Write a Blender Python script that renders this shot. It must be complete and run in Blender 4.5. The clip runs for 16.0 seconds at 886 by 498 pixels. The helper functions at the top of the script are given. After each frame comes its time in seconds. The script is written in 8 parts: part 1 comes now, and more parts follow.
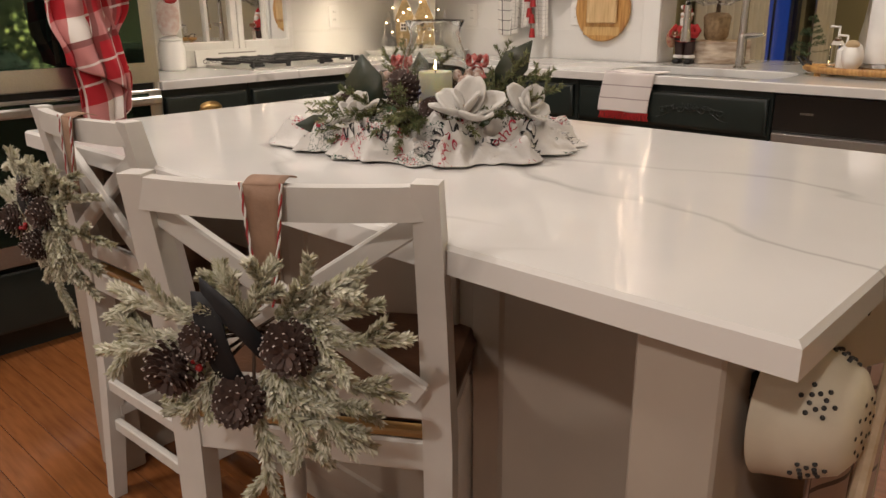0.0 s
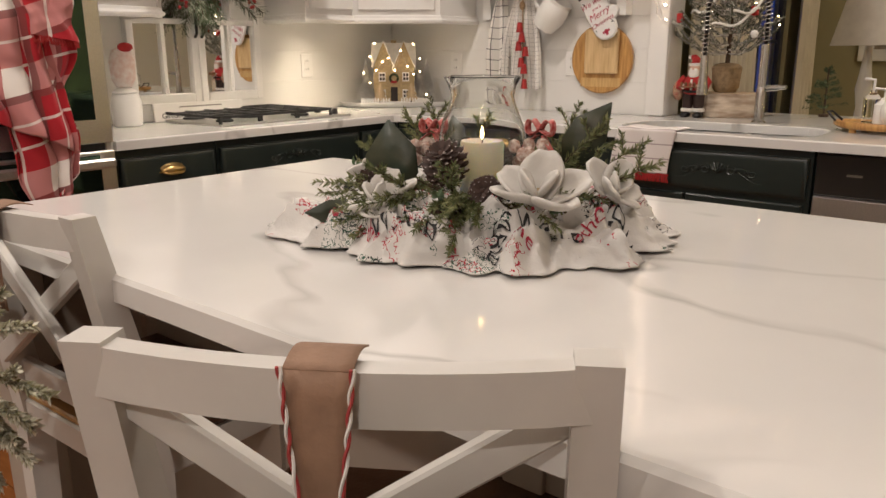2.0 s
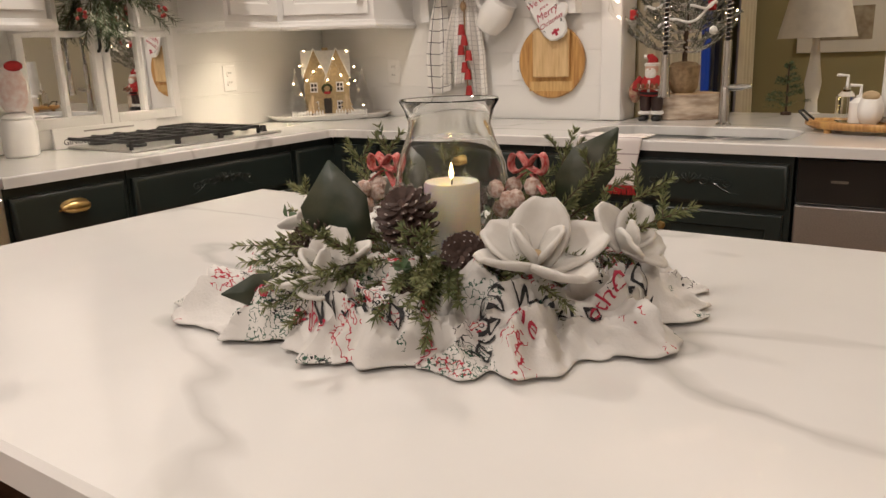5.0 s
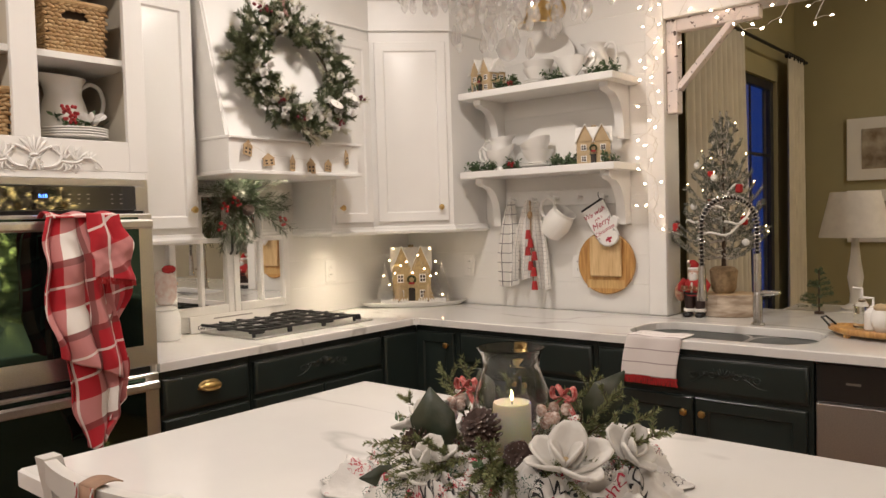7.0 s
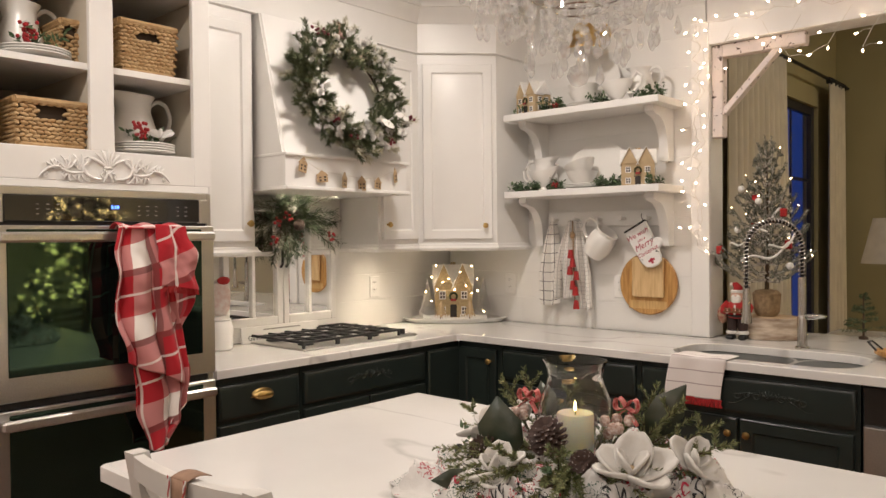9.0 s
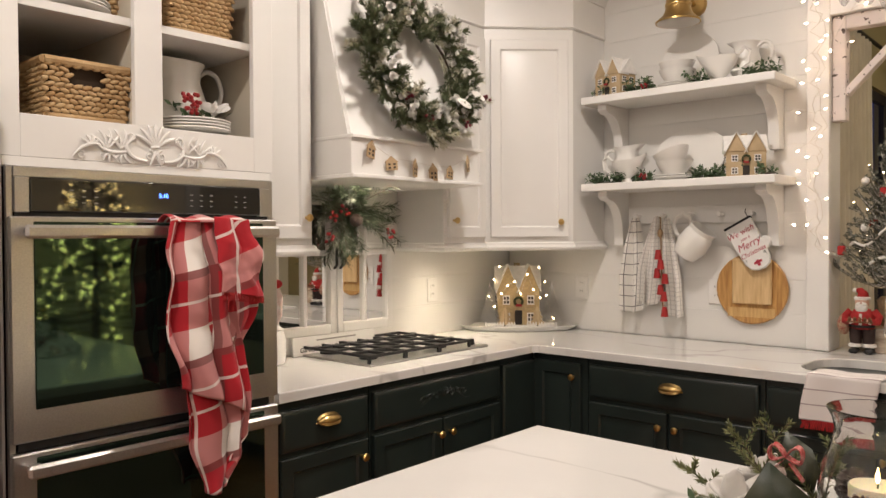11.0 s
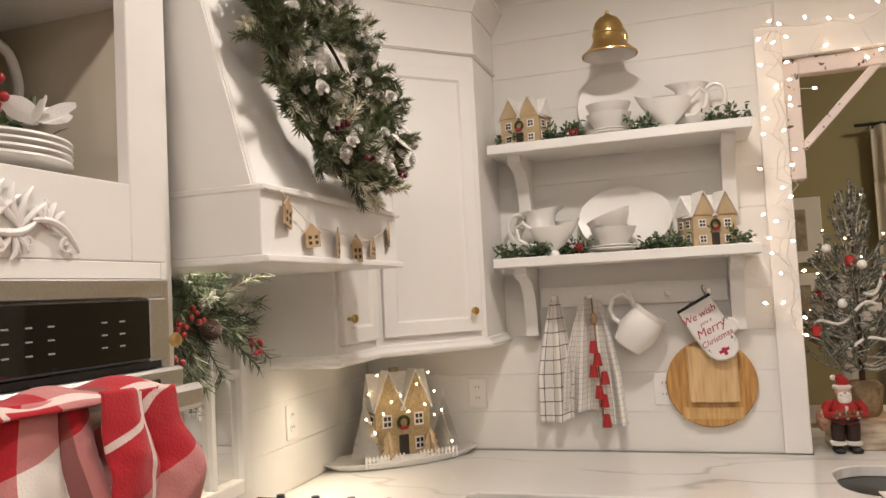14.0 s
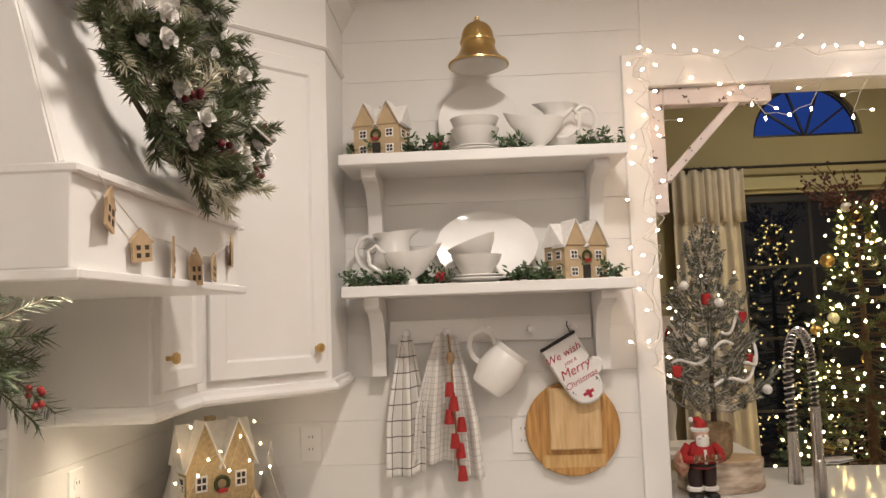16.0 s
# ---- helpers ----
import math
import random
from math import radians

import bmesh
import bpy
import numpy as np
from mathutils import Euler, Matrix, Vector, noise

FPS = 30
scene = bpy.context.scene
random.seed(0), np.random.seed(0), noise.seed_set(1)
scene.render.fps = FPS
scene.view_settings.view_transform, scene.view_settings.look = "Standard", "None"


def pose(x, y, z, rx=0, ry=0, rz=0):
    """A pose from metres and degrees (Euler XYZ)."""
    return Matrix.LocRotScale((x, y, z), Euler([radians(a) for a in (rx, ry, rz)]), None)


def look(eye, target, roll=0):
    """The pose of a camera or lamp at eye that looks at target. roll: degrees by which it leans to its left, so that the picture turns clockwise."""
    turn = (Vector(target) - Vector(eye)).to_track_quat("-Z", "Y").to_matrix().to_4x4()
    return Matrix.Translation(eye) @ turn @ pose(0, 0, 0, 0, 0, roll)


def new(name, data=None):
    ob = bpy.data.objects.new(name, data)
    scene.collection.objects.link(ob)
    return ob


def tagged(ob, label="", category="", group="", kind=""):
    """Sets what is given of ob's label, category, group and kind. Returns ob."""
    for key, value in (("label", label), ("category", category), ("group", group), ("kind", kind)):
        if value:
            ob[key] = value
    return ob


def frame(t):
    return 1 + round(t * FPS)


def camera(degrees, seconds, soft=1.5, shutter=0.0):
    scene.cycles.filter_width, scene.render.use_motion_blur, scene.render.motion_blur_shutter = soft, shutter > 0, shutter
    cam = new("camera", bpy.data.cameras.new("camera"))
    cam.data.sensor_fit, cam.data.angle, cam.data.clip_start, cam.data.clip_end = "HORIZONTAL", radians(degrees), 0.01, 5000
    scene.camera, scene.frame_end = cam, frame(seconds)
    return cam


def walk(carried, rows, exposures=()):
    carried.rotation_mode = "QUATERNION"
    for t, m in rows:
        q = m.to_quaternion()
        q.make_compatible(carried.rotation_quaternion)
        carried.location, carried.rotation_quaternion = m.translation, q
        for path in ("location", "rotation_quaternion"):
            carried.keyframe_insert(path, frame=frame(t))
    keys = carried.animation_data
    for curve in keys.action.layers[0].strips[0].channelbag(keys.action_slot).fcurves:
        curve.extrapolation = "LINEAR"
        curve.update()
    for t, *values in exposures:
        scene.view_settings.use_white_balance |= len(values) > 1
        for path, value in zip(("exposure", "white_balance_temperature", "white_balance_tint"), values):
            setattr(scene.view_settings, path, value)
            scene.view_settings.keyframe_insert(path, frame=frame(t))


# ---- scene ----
EXPOSURES = [(0, 0.0), (16, 0.0)]
cam = camera(60.4, 16.0)
PATH = [
    (0, (0.188, 0.037, 1.201), (-1.118, 1.424, 0.589), -0.5),
    (0.5, (0.13, -0.049, 1.203), (-1.185, 1.343, 0.625), -0.6),
    (1, (0.068, -0.023, 1.197), (-1.241, 1.387, 0.652), -0.4),
    (1.5, (-0.07, 0.102, 1.201), (-1.351, 1.549, 0.686), -0.3),
    (2, (-0.2, 0.217, 1.209), (-1.434, 1.708, 0.707), -0.3),
    (2.5, (-0.335, 0.342, 1.201), (-1.512, 1.878, 0.694), -0.5),
    (3, (-0.448, 0.466, 1.192), (-1.57, 2.034, 0.663), -0.8),
    (3.2, (-0.477, 0.503, 1.189), (-1.58, 2.082, 0.649), -0.8),
    (5.3, (-0.376, 0.392, 1.249), (-1.5, 1.974, 0.767), -2.4),
    (5.5, (-0.323, 0.342, 1.282), (-1.468, 1.919, 0.832), -2.4),
    (6, (-0.207, 0.24, 1.345), (-1.404, 1.809, 1.022), -2.1),
    (6.5, (-0.148, 0.161, 1.401), (-1.394, 1.715, 1.229), -1.9),
    (7, (-0.139, 0.069, 1.416), (-1.422, 1.601, 1.333), -1.6),
    (7.5, (-0.137, -0.011, 1.421), (-1.445, 1.501, 1.387), -1.4),
    (8, (-0.135, -0.033, 1.417), (-1.459, 1.467, 1.405), -1.2),
    (8.2, (-0.137, -0.041, 1.42), (-1.463, 1.457, 1.401), -0.8),
    (10.3, (-0.355, -0.026, 1.394), (-1.699, 1.455, 1.356), -0.5),
    (10.5, (-0.446, 0.008, 1.397), (-1.786, 1.492, 1.36), -0.4),
    (11, (-0.709, 0.077, 1.407), (-2.042, 1.567, 1.373), -0.3),
    (11.5, (-0.989, 0.085, 1.43), (-2.259, 1.63, 1.423), -1.3),
    (12, (-1.231, 0.142, 1.458), (-2.428, 1.744, 1.492), -1.8),
    (12.5, (-1.47, 0.262, 1.523), (-2.594, 1.915, 1.606), -2.0),
    (13, (-1.665, 0.353, 1.53), (-2.622, 2.106, 1.633), -2.5),
    (13.5, (-1.83, 0.449, 1.53), (-2.596, 2.294, 1.632), -2.9),
    (14, (-1.943, 0.571, 1.538), (-2.56, 2.47, 1.652), -3.0),
    (14.5, (-2.037, 0.701, 1.551), (-2.476, 2.648, 1.682), -2.8),
    (15, (-2.106, 0.791, 1.554), (-2.398, 2.764, 1.698), -2.5),
    (15.5, (-2.192, 0.861, 1.557), (-2.342, 2.849, 1.715), -2.3),
    (16, (-2.209, 0.898, 1.554), (-2.284, 2.889, 1.724), -2.0),
]
walk(cam, [(t, look(eye, target, roll)) for t, eye, target, roll in PATH], EXPOSURES)

# ---------- world and large lights ----------
world = bpy.data.worlds.new("dusk")
scene.world = world
world.use_nodes = True
wn = world.node_tree.nodes
sky = wn.new("ShaderNodeTexSky")
sky.sky_type, sky.sun_disc, sky.sun_elevation, sky.sun_rotation = "NISHITA", False, radians(1.0), radians(200)
world.node_tree.links.new(sky.outputs[0], wn["Background"].inputs[0])
wn["Background"].inputs[1].default_value = 0.06

WARM = (1.0, 0.892, 0.81)


def area_lamp(name, loc, size, watts, color=WARM, target=None, spread=180):
    lamp = bpy.data.lights.new(name, "AREA")
    lamp.shape, lamp.size, lamp.energy, lamp.color, lamp.spread = "DISK", size, watts, color, radians(spread)
    ob = new(name, lamp)
    ob.matrix_world = look(loc, target or (loc[0] + 0.001, loc[1], loc[2] - 1))
    return ob


CEIL = 2.78
# Unseen ceiling lamps at guessed places; the last is added fill for the floor.
for lx, ly, w in ((-2.0, 2.1, 20), (-0.3, 2.25, 14), (-1.85, 0.3, 18), (-0.3, 0.2, 6), (-1.9, -1.4, 22), (0.5, -1.3, 32)):
    area_lamp("recessed_lamp", (lx, ly, CEIL - 0.012), 0.15, w)
area_lamp("hood_lamp", (-2.95, 2.2, 1.611), 0.36, 2.6, (1, 0.84, 0.64), spread=95)
# Fill lamp added below the wall cabinets; no such source, it lifts the corner.
area_lamp("under_cabinet_lamp", (-3.06, 2.75, 1.366), 0.2, 1.0, (1, 0.84, 0.62), spread=95)
# Unseen fill added high in the living room to brighten its walls.
area_lamp("living_room_lamp", (0.4, 5.2, 3.55), 0.4, 34, (1.0, 0.85, 0.68))

# ---------- geometry helpers ----------


class Geo:
    """Collects vertices and faces of one mesh."""

    def __init__(self):
        self.v, self.f, self.uv = [], [], None

    def add(self, verts, faces, m=None):
        n = len(self.v)
        self.v += [tuple(m @ Vector(p)) for p in verts] if m else [tuple(p) for p in verts]
        self.f += [tuple(n + i for i in f) for f in faces]
        return self

    def join(self, other, m=None):
        return self.add(other.v, other.f, m)

    def box(self, x0, x1, y0, y1, z0, z1, c=0.0, m=None):
        if c <= 0:
            vs = [(x, y, z) for x in (x0, x1) for y in (y0, y1) for z in (z0, z1)]
            fs = [(0, 1, 3, 2), (4, 6, 7, 5), (0, 4, 5, 1), (2, 3, 7, 6), (0, 2, 6, 4), (1, 5, 7, 3)]
            return self.add(vs, fs, m)
        c = min(c, 0.45 * (x1 - x0), 0.45 * (y1 - y0), 0.45 * (z1 - z0))
        vs, ix = [], {}
        for i in (0, 1):
            for j in (0, 1):
                for k in (0, 1):
                    p = ((x0, x1)[i], (y0, y1)[j], (z0, z1)[k])
                    d = ((c, -c)[i], (c, -c)[j], (c, -c)[k])
                    for a in range(3):
                        ix[i, j, k, a] = len(vs)
                        vs.append(tuple(p[b] + (0 if b == a else d[b]) for b in range(3)))
        fs = []
        for a in range(3):
            b, e = [q for q in range(3) if q != a]
            for s in (0, 1):
                def key(u, w):
                    q = [0, 0, 0]
                    q[a], q[b], q[e] = s, u, w
                    return ix[q[0], q[1], q[2], a]
                loop = (key(0, 0), key(1, 0), key(1, 1), key(0, 1))
                fs.append(loop if (s == 1) == (a != 1) else loop[::-1])
        for a in range(3):
            b, e = [q for q in range(3) if q != a]
            for s in (0, 1):
                for t in (0, 1):
                    def key2(u, face):
                        q = [0, 0, 0]
                        q[a], q[b], q[e] = u, s, t
                        return ix[q[0], q[1], q[2], face]
                    fs.append((key2(0, b), key2(1, b), key2(1, e), key2(0, e)))
        for i in (0, 1):
            for j in (0, 1):
                for k in (0, 1):
                    fs.append(tuple(ix[i, j, k, a] for a in range(3)))
        return self.add(vs, fs, m)

    def rings(self, rings, close=True, cap=True, m=None):
        """Skin over rings of equal count."""
        n = len(rings[0])
        vs = [p for r in rings for p in r]
        fs = []
        for i in range(len(rings) - 1):
            for j in range(n if close else n - 1):
                k = (j + 1) % n
                fs.append((i * n + j, i * n + k, (i + 1) * n + k, (i + 1) * n + j))
        if cap:
            fs.append(tuple(range(n))[::-1])
            fs.append(tuple((len(rings) - 1) * n + j for j in range(n)))
        return self.add(vs, fs, m)

    def panel(self, w, h, steps, m=None, back=0.0):
        """A rectangle from (0,0) to (w,h) in xz facing -y; steps of (inset, height off the back)."""
        rs = [[(0, back, 0), (w, back, 0), (w, back, h), (0, back, h)]]
        rs += [[(i, -d, i), (w - i, -d, i), (w - i, -d, h - i), (i, -d, h - i)] for i, d in steps]
        return self.rings(rs, m=m)

    def lathe(self, prof, n=24, m=None, cap=True):
        rs = [[(r * math.cos(6.28318 * j / n), r * math.sin(6.28318 * j / n), z) for j in range(n)] for r, z in prof]
        return self.rings(rs, cap=cap, m=m)

    def tube(self, pts, r, n=8, m=None, cap=True):
        pts = [Vector(p) for p in pts]
        rs, last = [], None
        for i, p in enumerate(pts):
            t = (pts[min(i + 1, len(pts) - 1)] - pts[max(i - 1, 0)]).normalized()
            if last is None:
                a = t.orthogonal().normalized()
            else:
                a = (last - t * last.dot(t)).normalized()
            last = a
            b = t.cross(a)
            q = r(i / max(1, len(pts) - 1)) if callable(r) else r
            rs.append([tuple(p + q * (a * math.cos(6.28318 * j / n) + b * math.sin(6.28318 * j / n))) for j in range(n)])
        return self.rings(rs, cap=cap, m=m)

    def grid(self, f, nu, nv, m=None, wrap=False):
        vs = [f(i / nu, j / nv) for j in range(nv + 1) for i in range(nu + 1)]
        fs = [(j * (nu + 1) + i, j * (nu + 1) + i + 1, (j + 1) * (nu + 1) + i + 1, (j + 1) * (nu + 1) + i) for j in range(nv) for i in range(nu)]
        self.uv = [(i / nu, j / nv) for j in range(nv + 1) for i in range(nu + 1)]
        return self.add(vs, fs, m)

    def ball(self, c, r, n=10, sq=(1, 1, 1), m=None):
        k = max(4, n // 2)
        prof = [(math.sin(math.pi * i / k), -math.cos(math.pi * i / k)) for i in range(k + 1)]
        rs = [[(c[0] + sq[0] * r * max(s, 0.02) * math.cos(6.28318 * j / n), c[1] + sq[1] * r * max(s, 0.02) * math.sin(6.28318 * j / n), c[2] + sq[2] * r * z) for j in range(n)] for s, z in prof]
        return self.rings(rs, m=m)

    def extrude(self, outline, y0, y1, c=0.0, m=None):
        """An outline in xz, extruded along y; c: a chamfer."""
        n = len(outline)
        cx, cz = sum(p[0] for p in outline) / n, sum(p[1] for p in outline) / n
        def shrink(d):
            out = []
            for x, z in outline:
                l = math.hypot(x - cx, z - cz) or 1
                out.append((x - d * (x - cx) / l, z - d * (z - cz) / l))
            return out
        o, i = outline, shrink(c) if c else outline
        rs = [[(x, y0, z) for x, z in i]]
        if c:
            rs += [[(x, y0 + c, z) for x, z in o], [(x, y1 - c, z) for x, z in o]]
        rs.append([(x, y1, z) for x, z in i])
        return self.rings(rs, m=m)

    def mesh(self, name, smooth=35):
        me = bpy.data.meshes.new(name)
        me.from_pydata(self.v, [], self.f)
        if self.uv and len(self.uv) == len(self.v):
            layer = me.uv_layers.new(name="UVMap")
            idx = np.empty(len(me.loops), dtype=np.int32)
            me.loops.foreach_get("vertex_index", idx)
            layer.data.foreach_set("uv", np.array(self.uv, dtype=np.float32)[idx].ravel())
        bm = bmesh.new()
        bm.from_mesh(me)
        if len(bm.faces) < 30000 and not self.uv:
            bmesh.ops.recalc_face_normals(bm, faces=bm.faces)
        bm.to_mesh(me)
        bm.free()
        if smooth:
            me.shade_smooth()
            me.set_sharp_from_angle(angle=radians(smooth))
        return me


def part(name, geo, material, parent=None, label="", smooth=35, m=None):
    me = geo.mesh(name, smooth) if isinstance(geo, Geo) else geo
    if material:
        me.materials.clear()
        me.materials.append(material)
    ob = new(name, me)
    if parent:
        ob.parent = parent
    if m is not None:
        ob.matrix_basis = m
    return tagged(ob, label)


def thing(name, label, category, m=None, group="", kind=""):
    ob = new(name)
    ob.empty_display_size = 0.05
    ob.matrix_basis = m if m is not None else Matrix()
    return tagged(ob, label, category, group, kind)


def at(x, y, z, rz=0, rx=0, ry=0, s=1.0):
    return pose(x, y, z, rx, ry, rz) @ Matrix.Scale(s, 4)


def text_mesh(words, size, depth=0.0006, align="CENTER", shear=0.0):
    cu = bpy.data.curves.new("words", "FONT")
    cu.body, cu.size, cu.extrude, cu.align_x, cu.align_y, cu.shear = words, size, depth, align, "CENTER", shear
    cu.resolution_u = 3
    ob = bpy.data.objects.new("words", cu)
    scene.collection.objects.link(ob)
    me = bpy.data.meshes.new_from_object(ob.evaluated_get(bpy.context.evaluated_depsgraph_get()))
    bpy.data.objects.remove(ob)
    return me


# ---------- materials ----------


def material(name, color, rough=0.5, metal=0.0, vary=0.06, scale=8.0, bump=0.0, bump_scale=60.0, color2=None, island=0.0, stretch=(1, 1, 1), coat=0.0, spec=0.5, random_ob=0.0):
    mt = bpy.data.materials.new(name)
    mt.use_nodes = True
    nt = mt.node_tree
    N, L = nt.nodes, nt.links
    bs = N["Principled BSDF"]
    bs.inputs["Roughness"].default_value = rough
    bs.inputs["Metallic"].default_value = metal
    bs.inputs["Coat Weight"].default_value = coat
    bs.inputs["Specular IOR Level"].default_value = spec
    tc = N.new("ShaderNodeTexCoord")
    mp = N.new("ShaderNodeMapping")
    mp.inputs["Scale"].default_value = stretch
    L.new(tc.outputs["Object"], mp.inputs[0])
    n1 = N.new("ShaderNodeTexNoise")
    n1.inputs["Scale"].default_value, n1.inputs["Detail"].default_value = scale, 5
    L.new(mp.outputs[0], n1.inputs[0])
    mix = N.new("ShaderNodeMix")
    mix.data_type = "RGBA"
    c2 = color2 or tuple(max(0, c * (1 - 2.2 * vary)) for c in color)
    mix.inputs[6].default_value = (*color, 1)
    mix.inputs[7].default_value = (*c2, 1)
    ramp = N.new("ShaderNodeMapRange")
    ramp.inputs[1].default_value, ramp.inputs[2].default_value = 0.35, 0.7
    L.new(n1.outputs[0], ramp.inputs[0])
    fac = ramp.outputs[0]
    if island:
        ge = N.new("ShaderNodeNewGeometry")
        ad = N.new("ShaderNodeMath")
        ad.operation, ad.use_clamp = "MULTIPLY_ADD", True
        L.new(ge.outputs["Random Per Island"], ad.inputs[0])
        ad.inputs[1].default_value = island
        sc = N.new("ShaderNodeMath")
        sc.operation = "MULTIPLY"
        sc.inputs[1].default_value = max(0.0, 1 - island)
        L.new(fac, sc.inputs[0])
        L.new(sc.outputs[0], ad.inputs[2])
        fac = ad.outputs[0]
    if random_ob:
        oi = N.new("ShaderNodeObjectInfo")
        ad = N.new("ShaderNodeMath")
        ad.operation, ad.use_clamp = "MULTIPLY_ADD", True
        L.new(oi.outputs["Random"], ad.inputs[0])
        ad.inputs[1].default_value = random_ob
        sc = N.new("ShaderNodeMath")
        sc.operation = "MULTIPLY"
        sc.inputs[1].default_value = 1 - random_ob
        L.new(fac, sc.inputs[0])
        L.new(sc.outputs[0], ad.inputs[2])
        fac = ad.outputs[0]
    L.new(fac, mix.inputs[0])
    L.new(mix.outputs[2], bs.inputs["Base Color"])
    rv = N.new("ShaderNodeMapRange")
    rv.inputs[3].default_value, rv.inputs[4].default_value = max(0.02, rough * 0.85), min(1, rough * 1.15)
    L.new(n1.outputs[0], rv.inputs[0])
    L.new(rv.outputs[0], bs.inputs["Roughness"])
    if bump:
        n2 = N.new("ShaderNodeTexNoise")
        n2.inputs["Scale"].default_value, n2.inputs["Detail"].default_value = bump_scale, 4
        L.new(mp.outputs[0], n2.inputs[0])
        bp = N.new("ShaderNodeBump")
        bp.inputs["Strength"].default_value, bp.inputs["Distance"].default_value = bump, 0.004
        L.new(n2.outputs[0], bp.inputs["Height"])
        L.new(bp.outputs[0], bs.inputs["Normal"])
    return mt


def glow(name, color, strength):
    mt = bpy.data.materials.new(name)
    mt.use_nodes = True
    bs = mt.node_tree.nodes["Principled BSDF"]
    bs.inputs["Base Color"].default_value = (*color, 1)
    bs.inputs["Emission Color"].default_value = (*color, 1)
    bs.inputs["Emission Strength"].default_value = strength
    return mt


def glass(name, color=(1, 1, 1), rough=0.0, ior=1.45):
    mt = bpy.data.materials.new(name)
    mt.use_nodes = True
    bs = mt.node_tree.nodes["Principled BSDF"]
    bs.inputs["Base Color"].default_value = (*color, 1)
    bs.inputs["Roughness"].default_value = rough
    bs.inputs["Transmission Weight"].default_value = 1
    bs.inputs["IOR"].default_value = ior
    return mt


def crystal(name):
    """Bright clear cut crystal: mostly see-through with strong glints."""
    mt = bpy.data.materials.new(name)
    mt.use_nodes = True
    N, L = mt.node_tree.nodes, mt.node_tree.links
    tr, gl, mx = N.new("ShaderNodeBsdfTransparent"), N.new("ShaderNodeBsdfGlossy"), N.new("ShaderNodeMixShader")
    gl.inputs["Roughness"].default_value = 0.02
    mx.inputs[0].default_value = 0.24
    L.new(tr.outputs[0], mx.inputs[1])
    L.new(gl.outputs[0], mx.inputs[2])
    # White translucent share added to brighten the drops, standing in for refracted sparkle.
    cut, whole = N.new("ShaderNodeBsdfTranslucent"), N.new("ShaderNodeMixShader")
    cut.inputs["Color"].default_value = (0.95, 0.94, 0.92, 1)
    whole.inputs[0].default_value = 0.16
    L.new(mx.outputs[0], whole.inputs[1])
    L.new(cut.outputs[0], whole.inputs[2])
    L.new(whole.outputs[0], N["Material Output"].inputs[0])
    return mt


def quartz(name):
    """White stone with grey veins."""
    mt = material(name, (0.73, 0.715, 0.685), 0.07, vary=0.03, scale=3.0, spec=0.5)
    nt = mt.node_tree
    N, L = nt.nodes, nt.links
    bs = N["Principled BSDF"]
    base = bs.inputs["Base Color"].links[0].from_socket
    tc = N.new("ShaderNodeTexCoord")
    warp = N.new("ShaderNodeTexNoise")
    warp.inputs["Scale"].default_value, warp.inputs["Detail"].default_value = 1.6, 6
    L.new(tc.outputs["Object"], warp.inputs[0])
    vm = N.new("ShaderNodeVectorMath")
    vm.operation = "MULTIPLY_ADD"
    vm.inputs[1].default_value = (0.16, 0.16, 0.16)
    L.new(warp.outputs["Color"], vm.inputs[0])
    L.new(tc.outputs["Object"], vm.inputs[2])
    mp = N.new("ShaderNodeMapping")
    mp.inputs["Rotation"].default_value = (0, 0, radians(-31))
    mp.inputs["Scale"].default_value = (0.75, 1.9, 1.0)
    L.new(vm.outputs[0], mp.inputs[0])
    vein = N.new("ShaderNodeTexNoise")
    vein.inputs["Scale"].default_value, vein.inputs["Detail"].default_value, vein.inputs["Roughness"].default_value = 1.5, 3, 0.42
    L.new(mp.outputs[0], vein.inputs[0])
    off = N.new("ShaderNodeMath")
    off.operation = "SUBTRACT"
    off.inputs[1].default_value = 0.5
    L.new(vein.outputs[0], off.inputs[0])
    gap = N.new("ShaderNodeMath")
    gap.operation = "ABSOLUTE"
    L.new(off.outputs[0], gap.inputs[0])
    mr = N.new("ShaderNodeMapRange")
    mr.inputs[1].default_value, mr.inputs[2].default_value, mr.inputs[3].default_value, mr.inputs[4].default_value = 0.0, 0.016, 0.85, 0.0
    L.new(gap.outputs[0], mr.inputs[0])
    thin = N.new("ShaderNodeTexNoise")
    thin.inputs["Scale"].default_value = 2.2
    L.new(tc.outputs["Object"], thin.inputs[0])
    tm = N.new("ShaderNodeMapRange")
    tm.inputs[1].default_value, tm.inputs[2].default_value = 0.36, 0.56
    L.new(thin.outputs[0], tm.inputs[0])
    mu = N.new("ShaderNodeMath")
    mu.operation = "MULTIPLY"
    L.new(mr.outputs[0], mu.inputs[0])
    L.new(tm.outputs[0], mu.inputs[1])
    mix = N.new("ShaderNodeMix")
    mix.data_type = "RGBA"
    L.new(mu.outputs[0], mix.inputs[0])
    L.new(base, mix.inputs[6])
    mix.inputs[7].default_value = (0.46, 0.445, 0.42, 1)
    L.new(mix.outputs[2], bs.inputs["Base Color"])
    return mt


def woodgrain(name, light, dark, rough=0.4, scale=(1, 14, 14), coat=0.0, random_ob=0.0, bump=0.1):
    return material(name, light, rough, vary=0.2, scale=3.0, color2=dark, stretch=scale, bump=bump, bump_scale=12, coat=coat, random_ob=random_ob)


